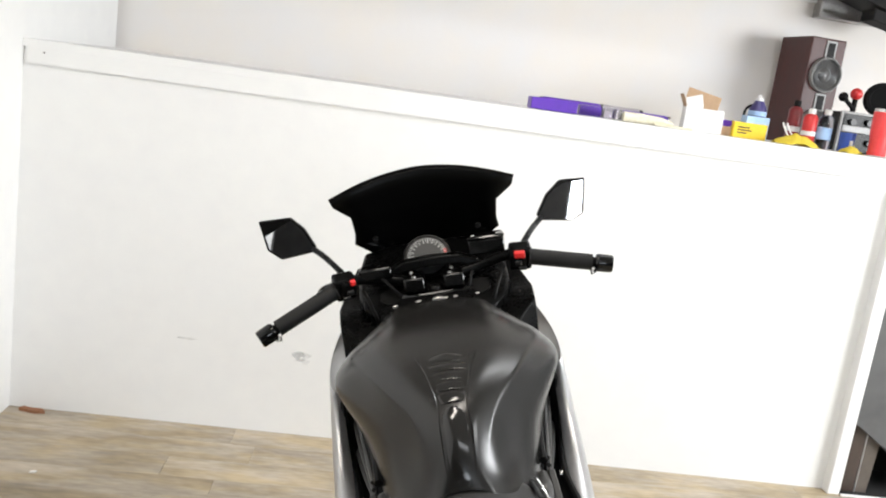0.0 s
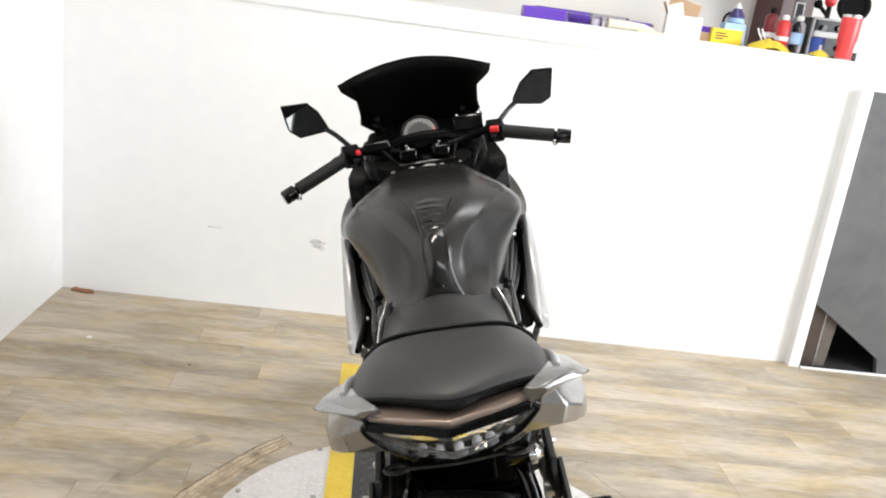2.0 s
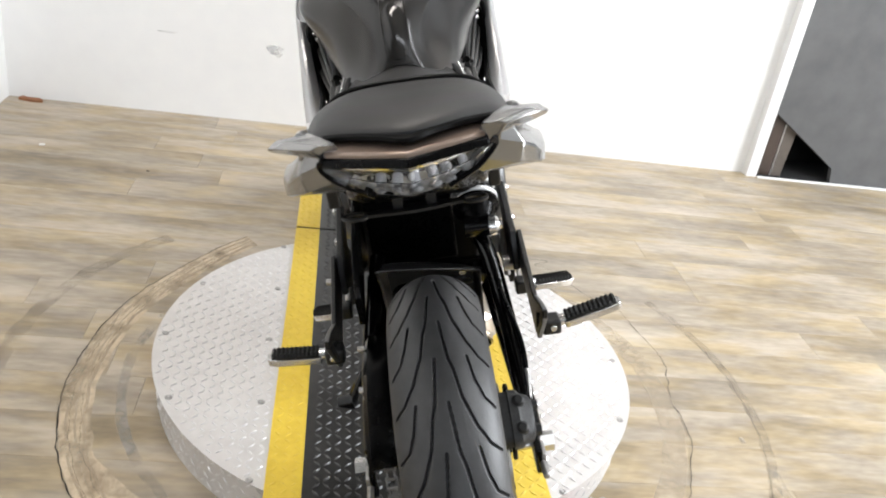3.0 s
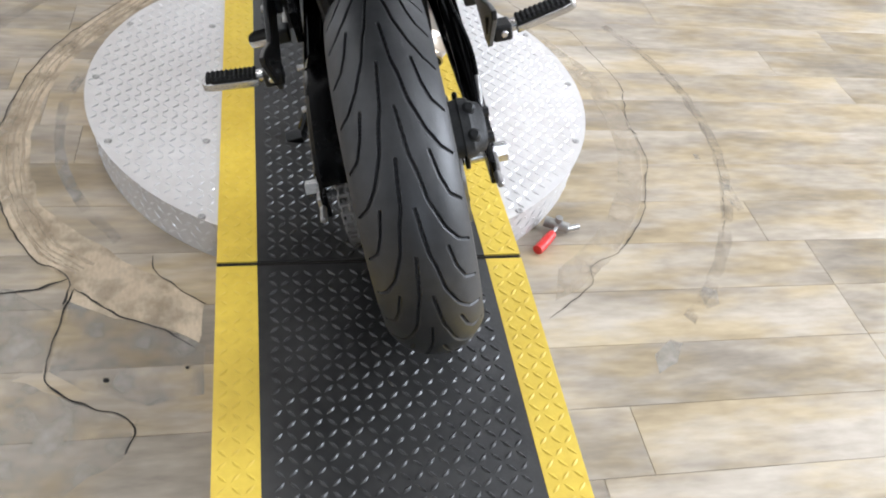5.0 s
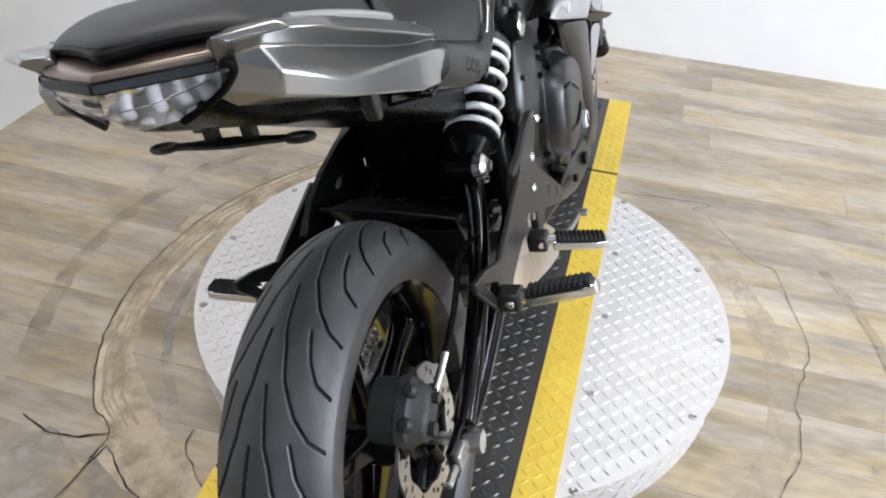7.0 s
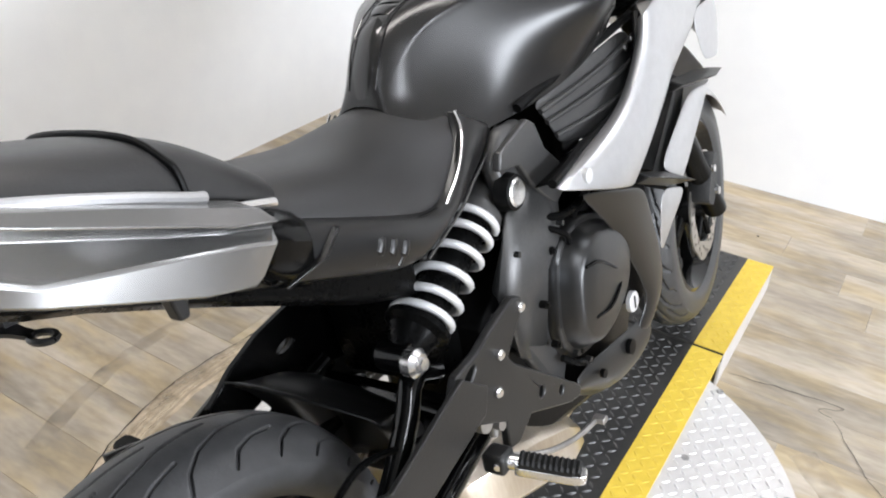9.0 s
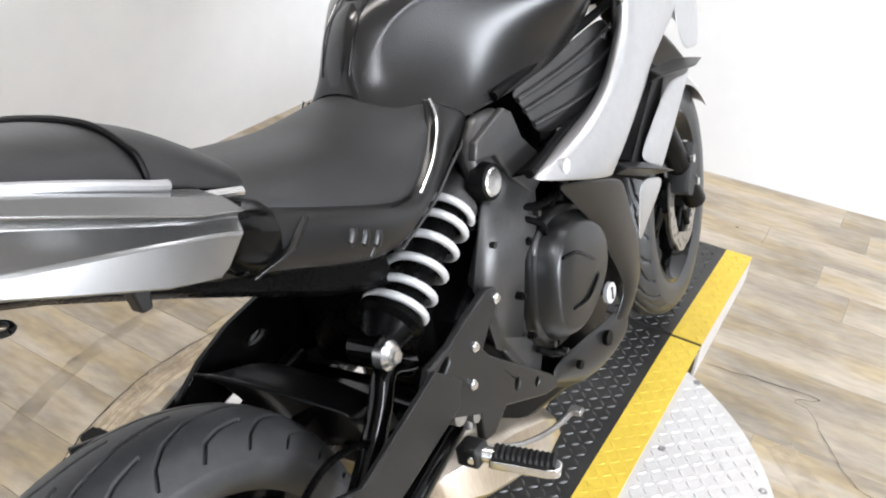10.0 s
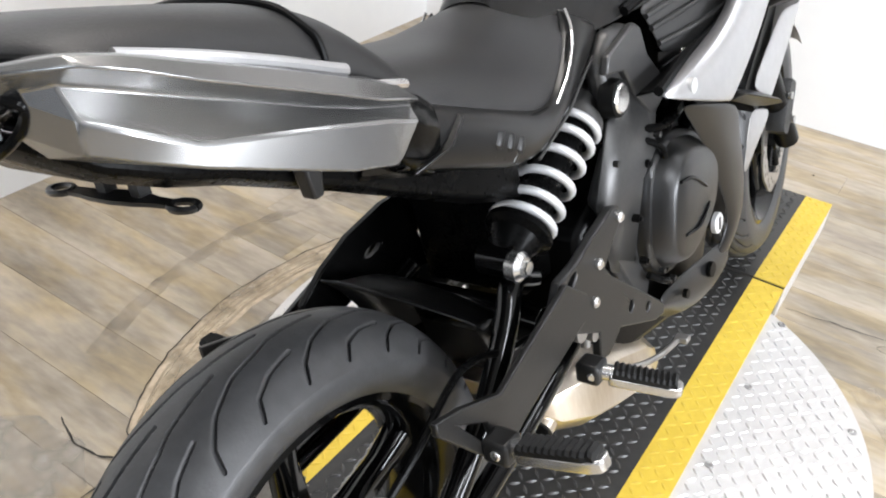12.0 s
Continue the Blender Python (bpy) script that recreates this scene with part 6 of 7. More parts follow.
for pts in ([(-.11, .975, 1.06), (-.08, .95, 1.03), (-.05, .96, .99)], [(.09, .99, 1.06), (.075, .96, 1.03), (.06, .95, .99)], [(.15, .97, 1.05), (.125, .93, 1.01), (.11, .93, .96)], [(-.15, .96, 1.04), (-.13, .92, 1.0), (-.12, .93, .95)]):
    bm = bmesh.new()
    tube(bm, smooth_path(pts), .0042, 8)
    part("cable", bm, M_PIPE, handlebar)

# mirrors
for s in (-1, 1):
    mirror = new("mirror")
    mirror.parent = bike
    tagged(mirror, "angular black rear-view mirror on a stem")
    bm = bmesh.new()
    tube(bm, smooth_path([(s * .188, .990, 1.066), (s * .200, 1.02, 1.078), (s * .235, 1.09, 1.098), (s * .268, 1.145, 1.112)]), [.008] * 6 + [.0068] * 12 + [.009], 10)
    part("stem", bm, M_PLASTIC, mirror)
    outline = [(.375, 1.188), (.318, 1.190), (.282, 1.160), (.256, 1.116), (.266, 1.104), (.334, 1.095), (.362, 1.110)] if s > 0 else [(.378, 1.186), (.304, 1.186), (.276, 1.158), (.254, 1.112), (.266, 1.102), (.336, 1.094), (.366, 1.118)]
    cx, cz = sum(p[0] for p in outline) / 7, sum(p[1] for p in outline) / 7

    def shrink(k, y):
        return [(s * (cx + (x - cx) * k), y + (.06 if s > 0 else -.06) * (cx - x) + .13 * (z - cz), cz + (z - cz) * k) for x, z in outline]

    bm = bmesh.new()
    loft(bm, [shrink(.985, 1.138), shrink(1.0, 1.142), shrink(1.0, 1.152), shrink(.9, 1.172), shrink(.5, 1.186)])
    part("mirror_shell", bm, M_PLASTIC, mirror, bevel=.003)
    bm = bmesh.new()
    vs = [bm.verts.new(p) for p in shrink(.90, 1.1375)]
    bm.faces.new(vs)
    part("mirror_glass", bm, M_MIRROR, mirror, "silvered mirror glass", recalc=False)

for ob in bike.children:
    if ob.name.split(".")[0] in ("pillion_seat", "tail_cover", "under_tail"):
        ob.location += Vector((0.007, 0.010 if ob.name.startswith("pillion") else 0, 0.004))

# ---- things on the ledge ----
M_PURPLE = surf("purple_plastic", (0.12, 0.035, 0.42), (0.09, 0.03, 0.34), 8, 0.3)
M_CLEARPLASTIC = glass_material("clear_plastic", (0.8, 0.78, 0.85), 0.1)
M_CARD = surf("brown_cardboard", (0.46, 0.31, 0.19), (0.40, 0.26, 0.16), 9, 0.8)
M_WHITECARD = surf("white_cardboard", (0.78, 0.77, 0.75), (0.70, 0.69, 0.68), 6, 0.6)
M_YELLOWBOX = surf("yellow_carton", (0.80, 0.58, 0.03), (0.72, 0.50, 0.02), 10, 0.45)
M_YELLOWCLOTH = surf("yellow_cloth", (0.72, 0.55, 0.05), (0.50, 0.38, 0.03), 14, 0.9, bump=0.4, bump_scale=200)
M_PAPER = surf("cream_paper", (0.74, 0.70, 0.56), (0.62, 0.57, 0.42), 10, 0.8)
M_CAN_RED = surf("red_can", (0.62, 0.03, 0.03), (0.5, 0.02, 0.02), 12, 0.3)
M_CAN_DARK = surf("dark_red_can", (0.22, 0.015, 0.02), (0.15, 0.01, 0.012), 12, 0.3)
M_BLUE = surf("blue_plastic", (0.03, 0.08, 0.38), (0.02, 0.06, 0.30), 12, 0.35)
M_LIGHTBLUE = surf("pale_blue_label", (0.30, 0.48, 0.75), (0.42, 0.58, 0.80), 15, 0.5)
M_TUMBLER = surf("coral_red_tumbler", (0.82, 0.07, 0.07), (0.74, 0.05, 0.055), 10, 0.35)
M_VENEER = surf("dark_cherry_veneer", (0.042, 0.011, 0.010), (0.065, 0.017, 0.015), 3, 0.42, stretch=(6, 6, 1))
M_CONE = surf("grey_speaker_cone", (0.16, 0.16, 0.16), (0.11, 0.11, 0.11), 12, 0.28, metal=0.7)


def stood(name, label, category, x, y, turn=0.0):
    return thing(name, label, category, pose(x, y, ledge_z(x) + 0.0005, 0, 0, turn))


def turned(name, profile, material, parent, label="", n=28):
    bm = bmesh.new()
    lathe(bm, profile, n=n)
    return part(name, bm, material, parent, label, angle=40)


M_DULL = surf("dull_silver_plastic", (0.30, 0.30, 0.295), (0.23, 0.23, 0.225), 12, 0.45, metal=0.4)
# loudspeaker
sp = stood("loudspeaker", "dark cherry wood loudspeaker with a grey cone", "speaker", 1.889, 3.555, 8)
bm = bmesh.new()
box(bm, (0.022, 0.02, 0.272), (0.20, 0.26, 0.544))
part("cabinet", bm, M_VENEER, sp, bevel=0.006)
for z, r in ((0.362, 0.082), (0.10, 0.082)):
    bm = bmesh.new()
    revolve(bm, [(r * 1.0, 0.0), (r * 1.0, 0.018), (r * 0.93, 0.023), (r * 0.88, 0.016), (r * 0.82, 0.019), (r * 0.74, 0.014), (r * 0.45, 0.004), (r * 0.40, 0.008), (r * 0.2, 0.016), (0.0, 0.018)], n=40,
            m=Matrix.Translation((0.028, -0.110, z)) @ pose(0, 0, 0, 0, 0, -90))
    cone = part("woofer", bm, M_CONE, sp, "grey woofer cone", angle=50)
    bm = bmesh.new()
    revolve(bm, [(r * .98, .016), (r * .98, .024), (r * 1.04, .026), (r * 1.08, .020), (r * 1.08, 0.0)], n=40, m=Matrix.Translation((0.028, -0.110, z)) @ pose(0, 0, 0, 0, 0, -90))
    part("woofer_ring", bm, M_DULL, cone, "dull silver ring", angle=50)
for z in (0.485, 0.222):
    bm = bmesh.new()
    box(bm, (0.034, -0.113, z), (0.062, 0.008, 0.096))
    fr_ = part("tweeter_frame", bm, M_DULL, sp, "silver tweeter frame", bevel=0.004)
    bm = bmesh.new()
    box(bm, (0.034, -0.1175, z), (0.040, 0.004, 0.074))
    part("tweeter", bm, M_PIPE, fr_)

# purple cases and tubes
pc = stood("purple_case", "flat purple plastic case with clear end", "case", 0.498, 2.83, -1)
bm = bmesh.new()
box(bm, (-0.06, 0, 0.026), (0.20, 0.10, 0.05))
part("case_body", bm, M_PURPLE, pc, bevel=0.004)
bm = bmesh.new()
box(bm, (0.13, 0, 0.024), (0.16, 0.09, 0.045))
part("clear_end", bm, M_CLEARPLASTIC, pc, bevel=0.003)
for x, y, ln, mat_, lab in ((0.549, 2.972, 0.26, M_PURPLE, "purple plastic tube lying down"), (0.869, 2.905, 0.20, M_PURPLE, "purple plastic tube lying down"), (0.764, 3.011, 0.22, M_CLEARPLASTIC, "clear plastic tube lying down")):
    tb = stood("plastic_tube", lab, "tube", x, y, -4)
    bm = bmesh.new()
    z = 0.03 if y > 2.95 else 0.024
    tube(bm, [(-ln / 2, 0, z), (-ln / 2 + .01, 0, z), (ln / 2 - .01, 0, z), (ln / 2, 0, z)], [z - .004, z - 0.001, z - 0.001, z - .004], 20)
    part("tube_wall", bm, mat_, tb)
    bm = bmesh.new()
    rod(bm, (-ln / 2 - .012, 0, z), (-ln / 2, 0, z), z * .9, n=18)
    rod(bm, (ln / 2, 0, z), (ln / 2 + .012, 0, z), z * .9, n=18)
    part("tube_cap", bm, M_GREYPAINT, tb)
pb = stood("paper_roll", "cream paper roll with frayed end", "paper", 0.84, 2.714, -4)
bm = bmesh.new()
tube(bm, [(-0.12, 0, .022), (-0.05, 0, .022), (0.04, 0.0, .020), (0.09, 0.0, .014)], [.021, .021, .018, .008], 14)
box(bm, (0.09, 0.01, 0.006), (0.16, 0.07, 0.008))
part("roll", bm, M_PAPER, pb)

# torn carton
ct = stood("open_carton", "small white carton with torn brown flaps", "box", 1.108, 2.854, -12)
bm = bmesh.new()
for c, s_ in (((0, -0.05, 0.05), (0.16, 0.004, 0.10)), ((0, 0.05, 0.05), (0.16, 0.004, 0.10)), ((-0.08, 0, 0.05), (0.004, 0.10, 0.10)), ((0.08, 0, 0.05), (0.004, 0.10, 0.10)), ((0, 0, 0.003), (0.16, 0.10, 0.004))):
    box(bm, c, s_)
part("carton_body", bm, M_WHITECARD, ct)
bm = bmesh.new()
box(bm, (0, 0, 0), (0.15, 0.003, 0.08), Matrix.Translation((0, 0.062, 0.135)) @ pose(0, 0, 0, -20, 12, 0))
part("flap", bm, M_CARD, ct, "torn brown flap")
bm = bmesh.new()
box(bm, (0, 0, 0), (0.07, 0.003, 0.06), Matrix.Translation((-0.05, -0.052, 0.12)) @ pose(0, 0, 0, 15, -18, 0))
part("flap", bm, M_WHITECARD, ct)
bm = bmesh.new()
box(bm, (0, 0, 0), (0.003, 0.09, 0.06), Matrix.Translation((-0.09, 0, 0.125)) @ pose(0, 0, 0, 0, -25, 0))
part("flap", bm, M_CARD, ct)

kb = stood("small_carton", "small brown carton with purple top", "box", 1.222, 2.889, -3)
bm = bmesh.new()
box(bm, (0, 0, 0.02), (0.08, 0.07, 0.04))
part("carton_body", bm, M_CARD, kb, bevel=0.002)
bm = bmesh.new()
box(bm, (0.01, 0, 0.054), (0.06, 0.05, 0.026))
part("carton_top", bm, M_PURPLE, kb, bevel=0.002)
yb = stood("yellow_carton", "yellow carton with dark print", "box", 1.322, 2.852, -6)
bm = bmesh.new()
box(bm, (0, 0, 0.034), (0.145, 0.07, 0.068))
ybody = part("carton_body", bm, M_YELLOWBOX, yb, bevel=0.002)
for k, (x, z, w) in enumerate(((-0.03, 0.046, 0.05), (-0.025, 0.034, 0.06), (-0.035, 0.022, 0.04))):
    bm = bmesh.new()
    box(bm, (x, -0.0355, z), (w, 0.001, 0.006))
    part("print_bar", bm, M_BROWN, ybody)

# bottles and cans
sb = stood("spray_bottle", "dark violet spray bottle with pale nozzle", "bottle", 1.412, 2.986)
turned("bottle_body", [(.034, 0), (.040, .004), (.040, .130), (.036, .145), (.022, .165), (.020, .172)], surf("violet_plastic", (0.045, 0.035, 0.15), (0.035, 0.025, 0.10), 10, 0.25), sb)
turned("label", [(.0405, .105), (.0405, .126)], M_LIGHTBLUE, sb)
turned("nozzle", [(.020, .170), (.018, .182), (.009, .184), (.008, .196), (.004, .198)], M_WHITECARD, sb, "pale nozzle")
bm = bmesh.new()
tube(bm, smooth_path([(-.036, 0, .150), (-.058, 0, .125), (-.062, 0, .085)]), .006, 8)
part("trigger", bm, M_PIPE, sb)
bx = stood("blue_carton", "pale blue carton behind the yellow one", "box", 1.378, 2.915, 4)
bm = bmesh.new()
box(bm, (0, 0, 0.05), (0.11, 0.05, 0.10))
part("carton_body", bm, M_LIGHTBLUE, bx, bevel=0.002)
for x, y, mat_, h, cat, lab in ((1.585, 2.972, M_CAN_DARK, 0.195, "can", "dark red spray can with black cap"), (1.604, 2.863, M_CAN_RED, 0.165, "can", "bright red spray can"), (1.668, 2.845, M_LIGHTBLUE, 0.17, "bottle", "small clear bottle with blue label"), (1.747, 2.789, M_BLUE, 0.085, "cup", "blue plastic cup with white mark")):
    c = stood("spray_can" if cat == "can" else "small_bottle" if cat == "bottle" else "blue_cup", lab, cat, x, y)
    r = 0.031 if cat != "cup" else 0.034
    if cat == "cup":
        turned("cup_wall", [(r * .85, 0), (r, h), (r * .94, h), (r * .8, .004), (.001, .004)], mat_, c)
        bm = bmesh.new()
        box(bm, (0.004, -r * .95, h * .45), (0.014, 0.004, 0.028))
        part("white_mark", bm, M_WHITECARD, c)
    else:
        turned("can_body", [(r * .9, 0), (r, .004), (r, h * .78), (r * .8, h * .84), (r * .5, h * .87), (r * .45, h * .9)], mat_ if cat == "can" else M_CLEARPLASTIC, c)
        turned("cap", [(r * .5, h * .88), (r * .5, h), (r * .4, h * 1.02)], M_PIPE if mat_ is M_CAN_DARK else M_WHITECARD, c)
        if cat == "can":
            turned("label_band", [(r * 1.012, h * .3), (r * 1.012, h * .42)], M_WHITECARD, c)
        else:
            turned("label_band", [(r * 1.012, h * .25), (r * 1.012, h * .55)], M_LIGHTBLUE, c)
cloth = stood("yellow_cloth", "crumpled yellow cleaning cloth on the ledge", "cloth", 1.496, 2.749)
n = 22
verts = []
for i in range(n):
    for j in range(n):
        x, y = (i / (n - 1) - .5) * 0.19, (j / (n - 1) - .5) * 0.12
        r = math.hypot(x / .10, y / .065)
        h = max(0.0, 1 - r) ** .6 * .045 + abs(noise.noise(Vector((x * 30, y * 30, 2)))) * .022 * max(0, 1.3 - r)
        verts.append((x * (1 + .2 * noise.noise(Vector((x * 9, y * 9, 5)))), y, max(0.001, h)))
faces = [(i * n + j, (i + 1) * n + j, (i + 1) * n + j + 1, i * n + j + 1) for i in range(n - 1) for j in range(n - 1)]
mesh_np("cloth_fold", verts, faces, M_YELLOWCLOTH, cloth, True, 80)
cl2 = copy_thing(cloth, pose(1.733, 2.718, ledge_z(1.733) + .0005, 0, 0, 40) @ Matrix.Diagonal((.7, .7, .6, 1)))
tagged(cl2, "small crumpled yellow cloth near the tumbler")
lv = stood("tyre_lever", "white plastic levers leaning on the ledge", "tool", 1.489, 2.809)
for k, (x0, x1) in enumerate(((-.02, .02), (0.0, .045))):
    bm = bmesh.new()
    tube(bm, smooth_path([(x1, 0, .01), (x0 + .012, 0.02, .06), (x0, 0.03, .09)]), [.004] * 12 + [.006], 8)
    part("lever", bm, M_WHITECARD, lv)
# tumbler
tm = stood("tumbler", "coral red drinking tumbler with steel rim", "tumbler", 1.839, 2.702)
turned("tumbler_wall", [(.034, 0), (.036, .004), (.038, .07), (.044, .10), (.0445, .19), (.043, .195)], M_TUMBLER, tm)
turned("tumbler_rim", [(.0445, .19), (.0445, .202), (.040, .203), (.040, .193)], M_CHROME, tm)
turned("tumbler_base", [(.0345, 0.0), (.0368, .006)], M_CHROME, tm)
# radio with chromed frame, and clamps
rd = stood("stereo", "black and silver stereo with dials", "radio", 1.849, 2.963, 3)
bm = bmesh.new()
box(bm, (0, 0, 0.09), (0.20, 0.16, 0.175))
body = part("stereo_body", bm, M_BADGE, rd, bevel=0.006)
for c, s_ in (((-0.105, -0.083, 0.09), (0.014, 0.012, 0.18)), ((0, -0.083, 0.175), (0.20, 0.012, 0.012)), ((0.0, -0.083, 0.105), (0.19, 0.010, 0.03))):
    bm = bmesh.new()
    box(bm, c, s_)
    part("trim_bar", bm, M_DULL, body, bevel=0.003)
for x, z in ((-.05, .135), (0.03, .14), (-.06, .06), (.05, .05)):
    bm = bmesh.new()
    rod(bm, (x, -.083, z), (x, -.096, z), .014, n=20)
    part("knob", bm, M_SATIN, body)
hl = stood("clamp", "small clamp with a red round knob", "clamp", 1.909, 3.075)
bm = bmesh.new()
ball(bm, (0, 0, 0.27), 0.028, seg=20)
part("knob", bm, M_CAN_RED, hl, "red round knob")
bm = bmesh.new()
rod(bm, (0, 0, 0), (0, 0, .25), .012)
ball(bm, (-.06, 0, .25), .022, seg=16)
rod(bm, (-.06, 0, .25), (0, 0, .20), .010)
part("clamp_arm", bm, M_PIPE, hl)
wl = stood("trolley_caster", "black rubber trolley wheel leaning up", "wheel", 2.02, 3.049)
bm = bmesh.new()
revolve(bm, [(.0, -.014), (.05, -.014), (.055, -.02), (.07, -.02), (.078, -.01), (.078, .01), (.07, .02), (.055, .02), (.05, .014), (.0, .014)], n=32, m=Matrix.Translation((0, 0, .26)) @ pose(0, 0, 0, 0, 0, 70))
part("tyre", bm, M_PIPE, wl)
bm = bmesh.new()
rod(bm, (0.0, 0.0, 0), (0.0, 0.0, .26), .012)
box(bm, (0, 0, .02), (.1, .1, .04))
part("fork", bm, M_BADGE, wl)

# bracket under the ceiling at the upper wall
bk = thing("wall_bracket", "dark metal bracket high on the upper wall", "bracket", pose(2.164, 3.435, 0.06))
bm = bmesh.new()
loft(bm, [[(-.22, 0, 2.20), (.20, 0, 2.08), (.20, .30, 2.10), (-.22, .30, 2.22)], [(-.20, 0, 2.235), (.22, 0, 2.125), (.22, .30, 2.145), (-.20, .30, 2.255)]])
part("arm", bm, M_BLACKBOX, bk, bevel=.004)
bm = bmesh.new()
loft(bm, [[(-.06, -.02, 2.075), (.16, -.02, 2.03), (.16, .10, 2.03), (-.06, .10, 2.075)], [(-.06, -.02, 2.135), (.18, -.02, 2.085), (.18, .10, 2.085), (-.06, .10, 2.135)]])
part("clamp_box", bm, M_BLACKBOX, bk, bevel=.006)
bm = bmesh.new()
box(bm, (.05, .30, 2.15), (.5, .09, .12))
part("wall_plate", bm, M_STEEL, bk, bevel=.004)


# ---- floor wear ----
M_FAINT = surf("faint_scuff", (0.30, 0.25, 0.185), (0.36, 0.30, 0.225), 5, 0.45, stretch=(1, 4, 1))
worn(M_FAINT, 0.36, 1.0)


def ragged(points, step=0.02, amp=0.008, seed=0.0):
    """A closed outline made uneven."""
    out = []
    for (x0, y0), (x1, y1) in zip(points, points[1:] + points[:1]):
        n = max(1, int(math.hypot(x1 - x0, y1 - y0) / step))
        for k in range(n):
            x, y = x0 + (x1 - x0) * k / n, y0 + (y1 - y0) * k / n
            out.append((x + amp * noise.noise(Vector((x * 17, y * 17, seed))) + .5 * amp * noise.noise(Vector((x * 60, y * 60, seed))), y + amp * noise.noise(Vector((x * 17, y * 17, seed + 9)))))
    return out


def patch(name, points, z, material, label, amp=0.008, seed=0.0):
    bm = bmesh.new()
    bm.faces.new([bm.verts.new((x, y, z)) for x, y in ragged(points, amp=amp, seed=seed)])
    bmesh.ops.triangulate(bm, faces=bm.faces)
    return part(name, bm, material, floor, label, recalc=False, face=(0, 0, 1))


def band(name, outer, inner, z, material, label, amp=0.006, seed=0.0, n=60):
    """A worn ring between two lines that run the same way."""
    def along(pts, k):
        t = k / n * (len(pts) - 1)
        i = min(int(t), len(pts) - 2)
        return Vector((*pts[i], 0)).lerp(Vector((*pts[i + 1], 0)), t - i)
    rows = []
    for k in range(n + 1):
        p, q = along(outer, k), along(inner, k)
        p += Vector((noise.noise(p * 19 + Vector((0, 0, seed))), noise.noise(p * 19 + Vector((0, 3, seed))), 0)) * amp
        q += Vector((noise.noise(q * 19 + Vector((0, 0, seed))), noise.noise(q * 19 + Vector((0, 3, seed))), 0)) * amp
        rows.append([(p.x, p.y, z), (q.x, q.y, z)])
    bm = bmesh.new()
    loft(bm, rows, closed=False)
    return part(name, bm, material, floor, label, face=(0, 0, 1))


def crack(points, width, seed=0.0, z=0.0034):
    """A dark uneven line in the floor."""
    p = smooth_path([(x, y, 0) for x, y in points], 10)
    bm = bmesh.new()
    rows = []
    for i, q in enumerate(p):
        d = (p[min(i + 1, len(p) - 1)] - p[max(i - 1, 0)]).normalized()
        side = Vector((-d.y, d.x, 0))
        w = width * (.35 + .9 * abs(noise.noise(q * 23 + Vector((0, 0, seed))))) * (0.2 if i in (0, len(p) - 1) else 1)
        o = q + side * .006 * noise.noise(q * 31 + Vector((0, 0, seed + 4)))
        rows.append([(o.x - side.x * w, o.y - side.y * w, z), (o.x + side.x * w, o.y + side.y * w, z)])
    loft(bm, rows, closed=False)
    part("crack", bm, M_DARKGAP, floor, recalc=False)


def arc(r0, a0, a1, n=24, wob=0.0):
    return [((r0 + wob * math.sin(3 * a)) * math.cos(a), CY + (r0 + wob * math.sin(3 * a)) * math.sin(a)) for a in (radians(a0 + (a1 - a0) * k / n) for k in range(n + 1))]


WEAR = [(-.47, 1.43), (-.56, 1.32), (-.64, 1.20), (-.72, 1.06), (-.785, .90), (-.815, .74), (-.823, .56), (-.80, .42), (-.755, .28), (-.68, .15), (-.60, .085), (-.60, .01), (-.50, -.04), (-.42, -.05),
        (-.345, -.10), (-.334, .0), (-.40, .10), (-.52, .17), (-.60, .27), (-.66, .37), (-.715, .48), (-.735, .58), (-.73, .72), (-.70, .86), (-.65, 1.0), (-.58, 1.14), (-.50, 1.28), (-.42, 1.40)]
def inward(pts, d):
    """The line moved by d towards the turntable's middle."""
    out = []
    for x, y in pts:
        r = math.hypot(x, y - CY)
        out.append((x * (r - d) / r, CY + (y - CY) * (r - d) / r))
    return out


band("bare_wood", WEAR[:11], inward(WEAR[:11], .072), .0022, M_PLY, "bare worn wood ring round the turntable", .006, 1.0)
band("scuffed_ring", arc(.708, 118, 222), arc(.682, 118, 222), .0018, M_SCUFF, "grey scuffed ring beside the turntable", .006, 2.0)
patch("bare_concrete", [(-.84, .05), (-.70, .06), (-.616, .0), (-.605, -.155), (-.66, -.165), (-.54, -.225), (-.44, -.275), (-.452, -.345), (-.56, -.42), (-.75, -.52), (-1.05, -.50), (-1.15, -.25), (-.98, -.06)], .0015, M_BARE, "bare concrete where the vinyl is torn away", .014, 3.0)
patch("torn_vinyl", [(-.585, .055), (-.60, -.15), (-.535, -.20), (-.42, -.24), (-.33, -.22), (-.33, -.11), (-.46, -.03)], .0019, M_SCUFF, "loose torn piece of vinyl", .006, 4.0)
M_PALE = worn(surf("pale_worn_vinyl", (0.56, 0.475, 0.36), (0.43, 0.355, 0.26), 6, 0.45, bump=0.15, stretch=(1, 3, 1)), 0.36, 0.85)
band("worn_ring", arc(.80, -60, 45), arc(.735, -54, 45), .0018, M_PALE, "pale worn vinyl ring", .008, 6.0)
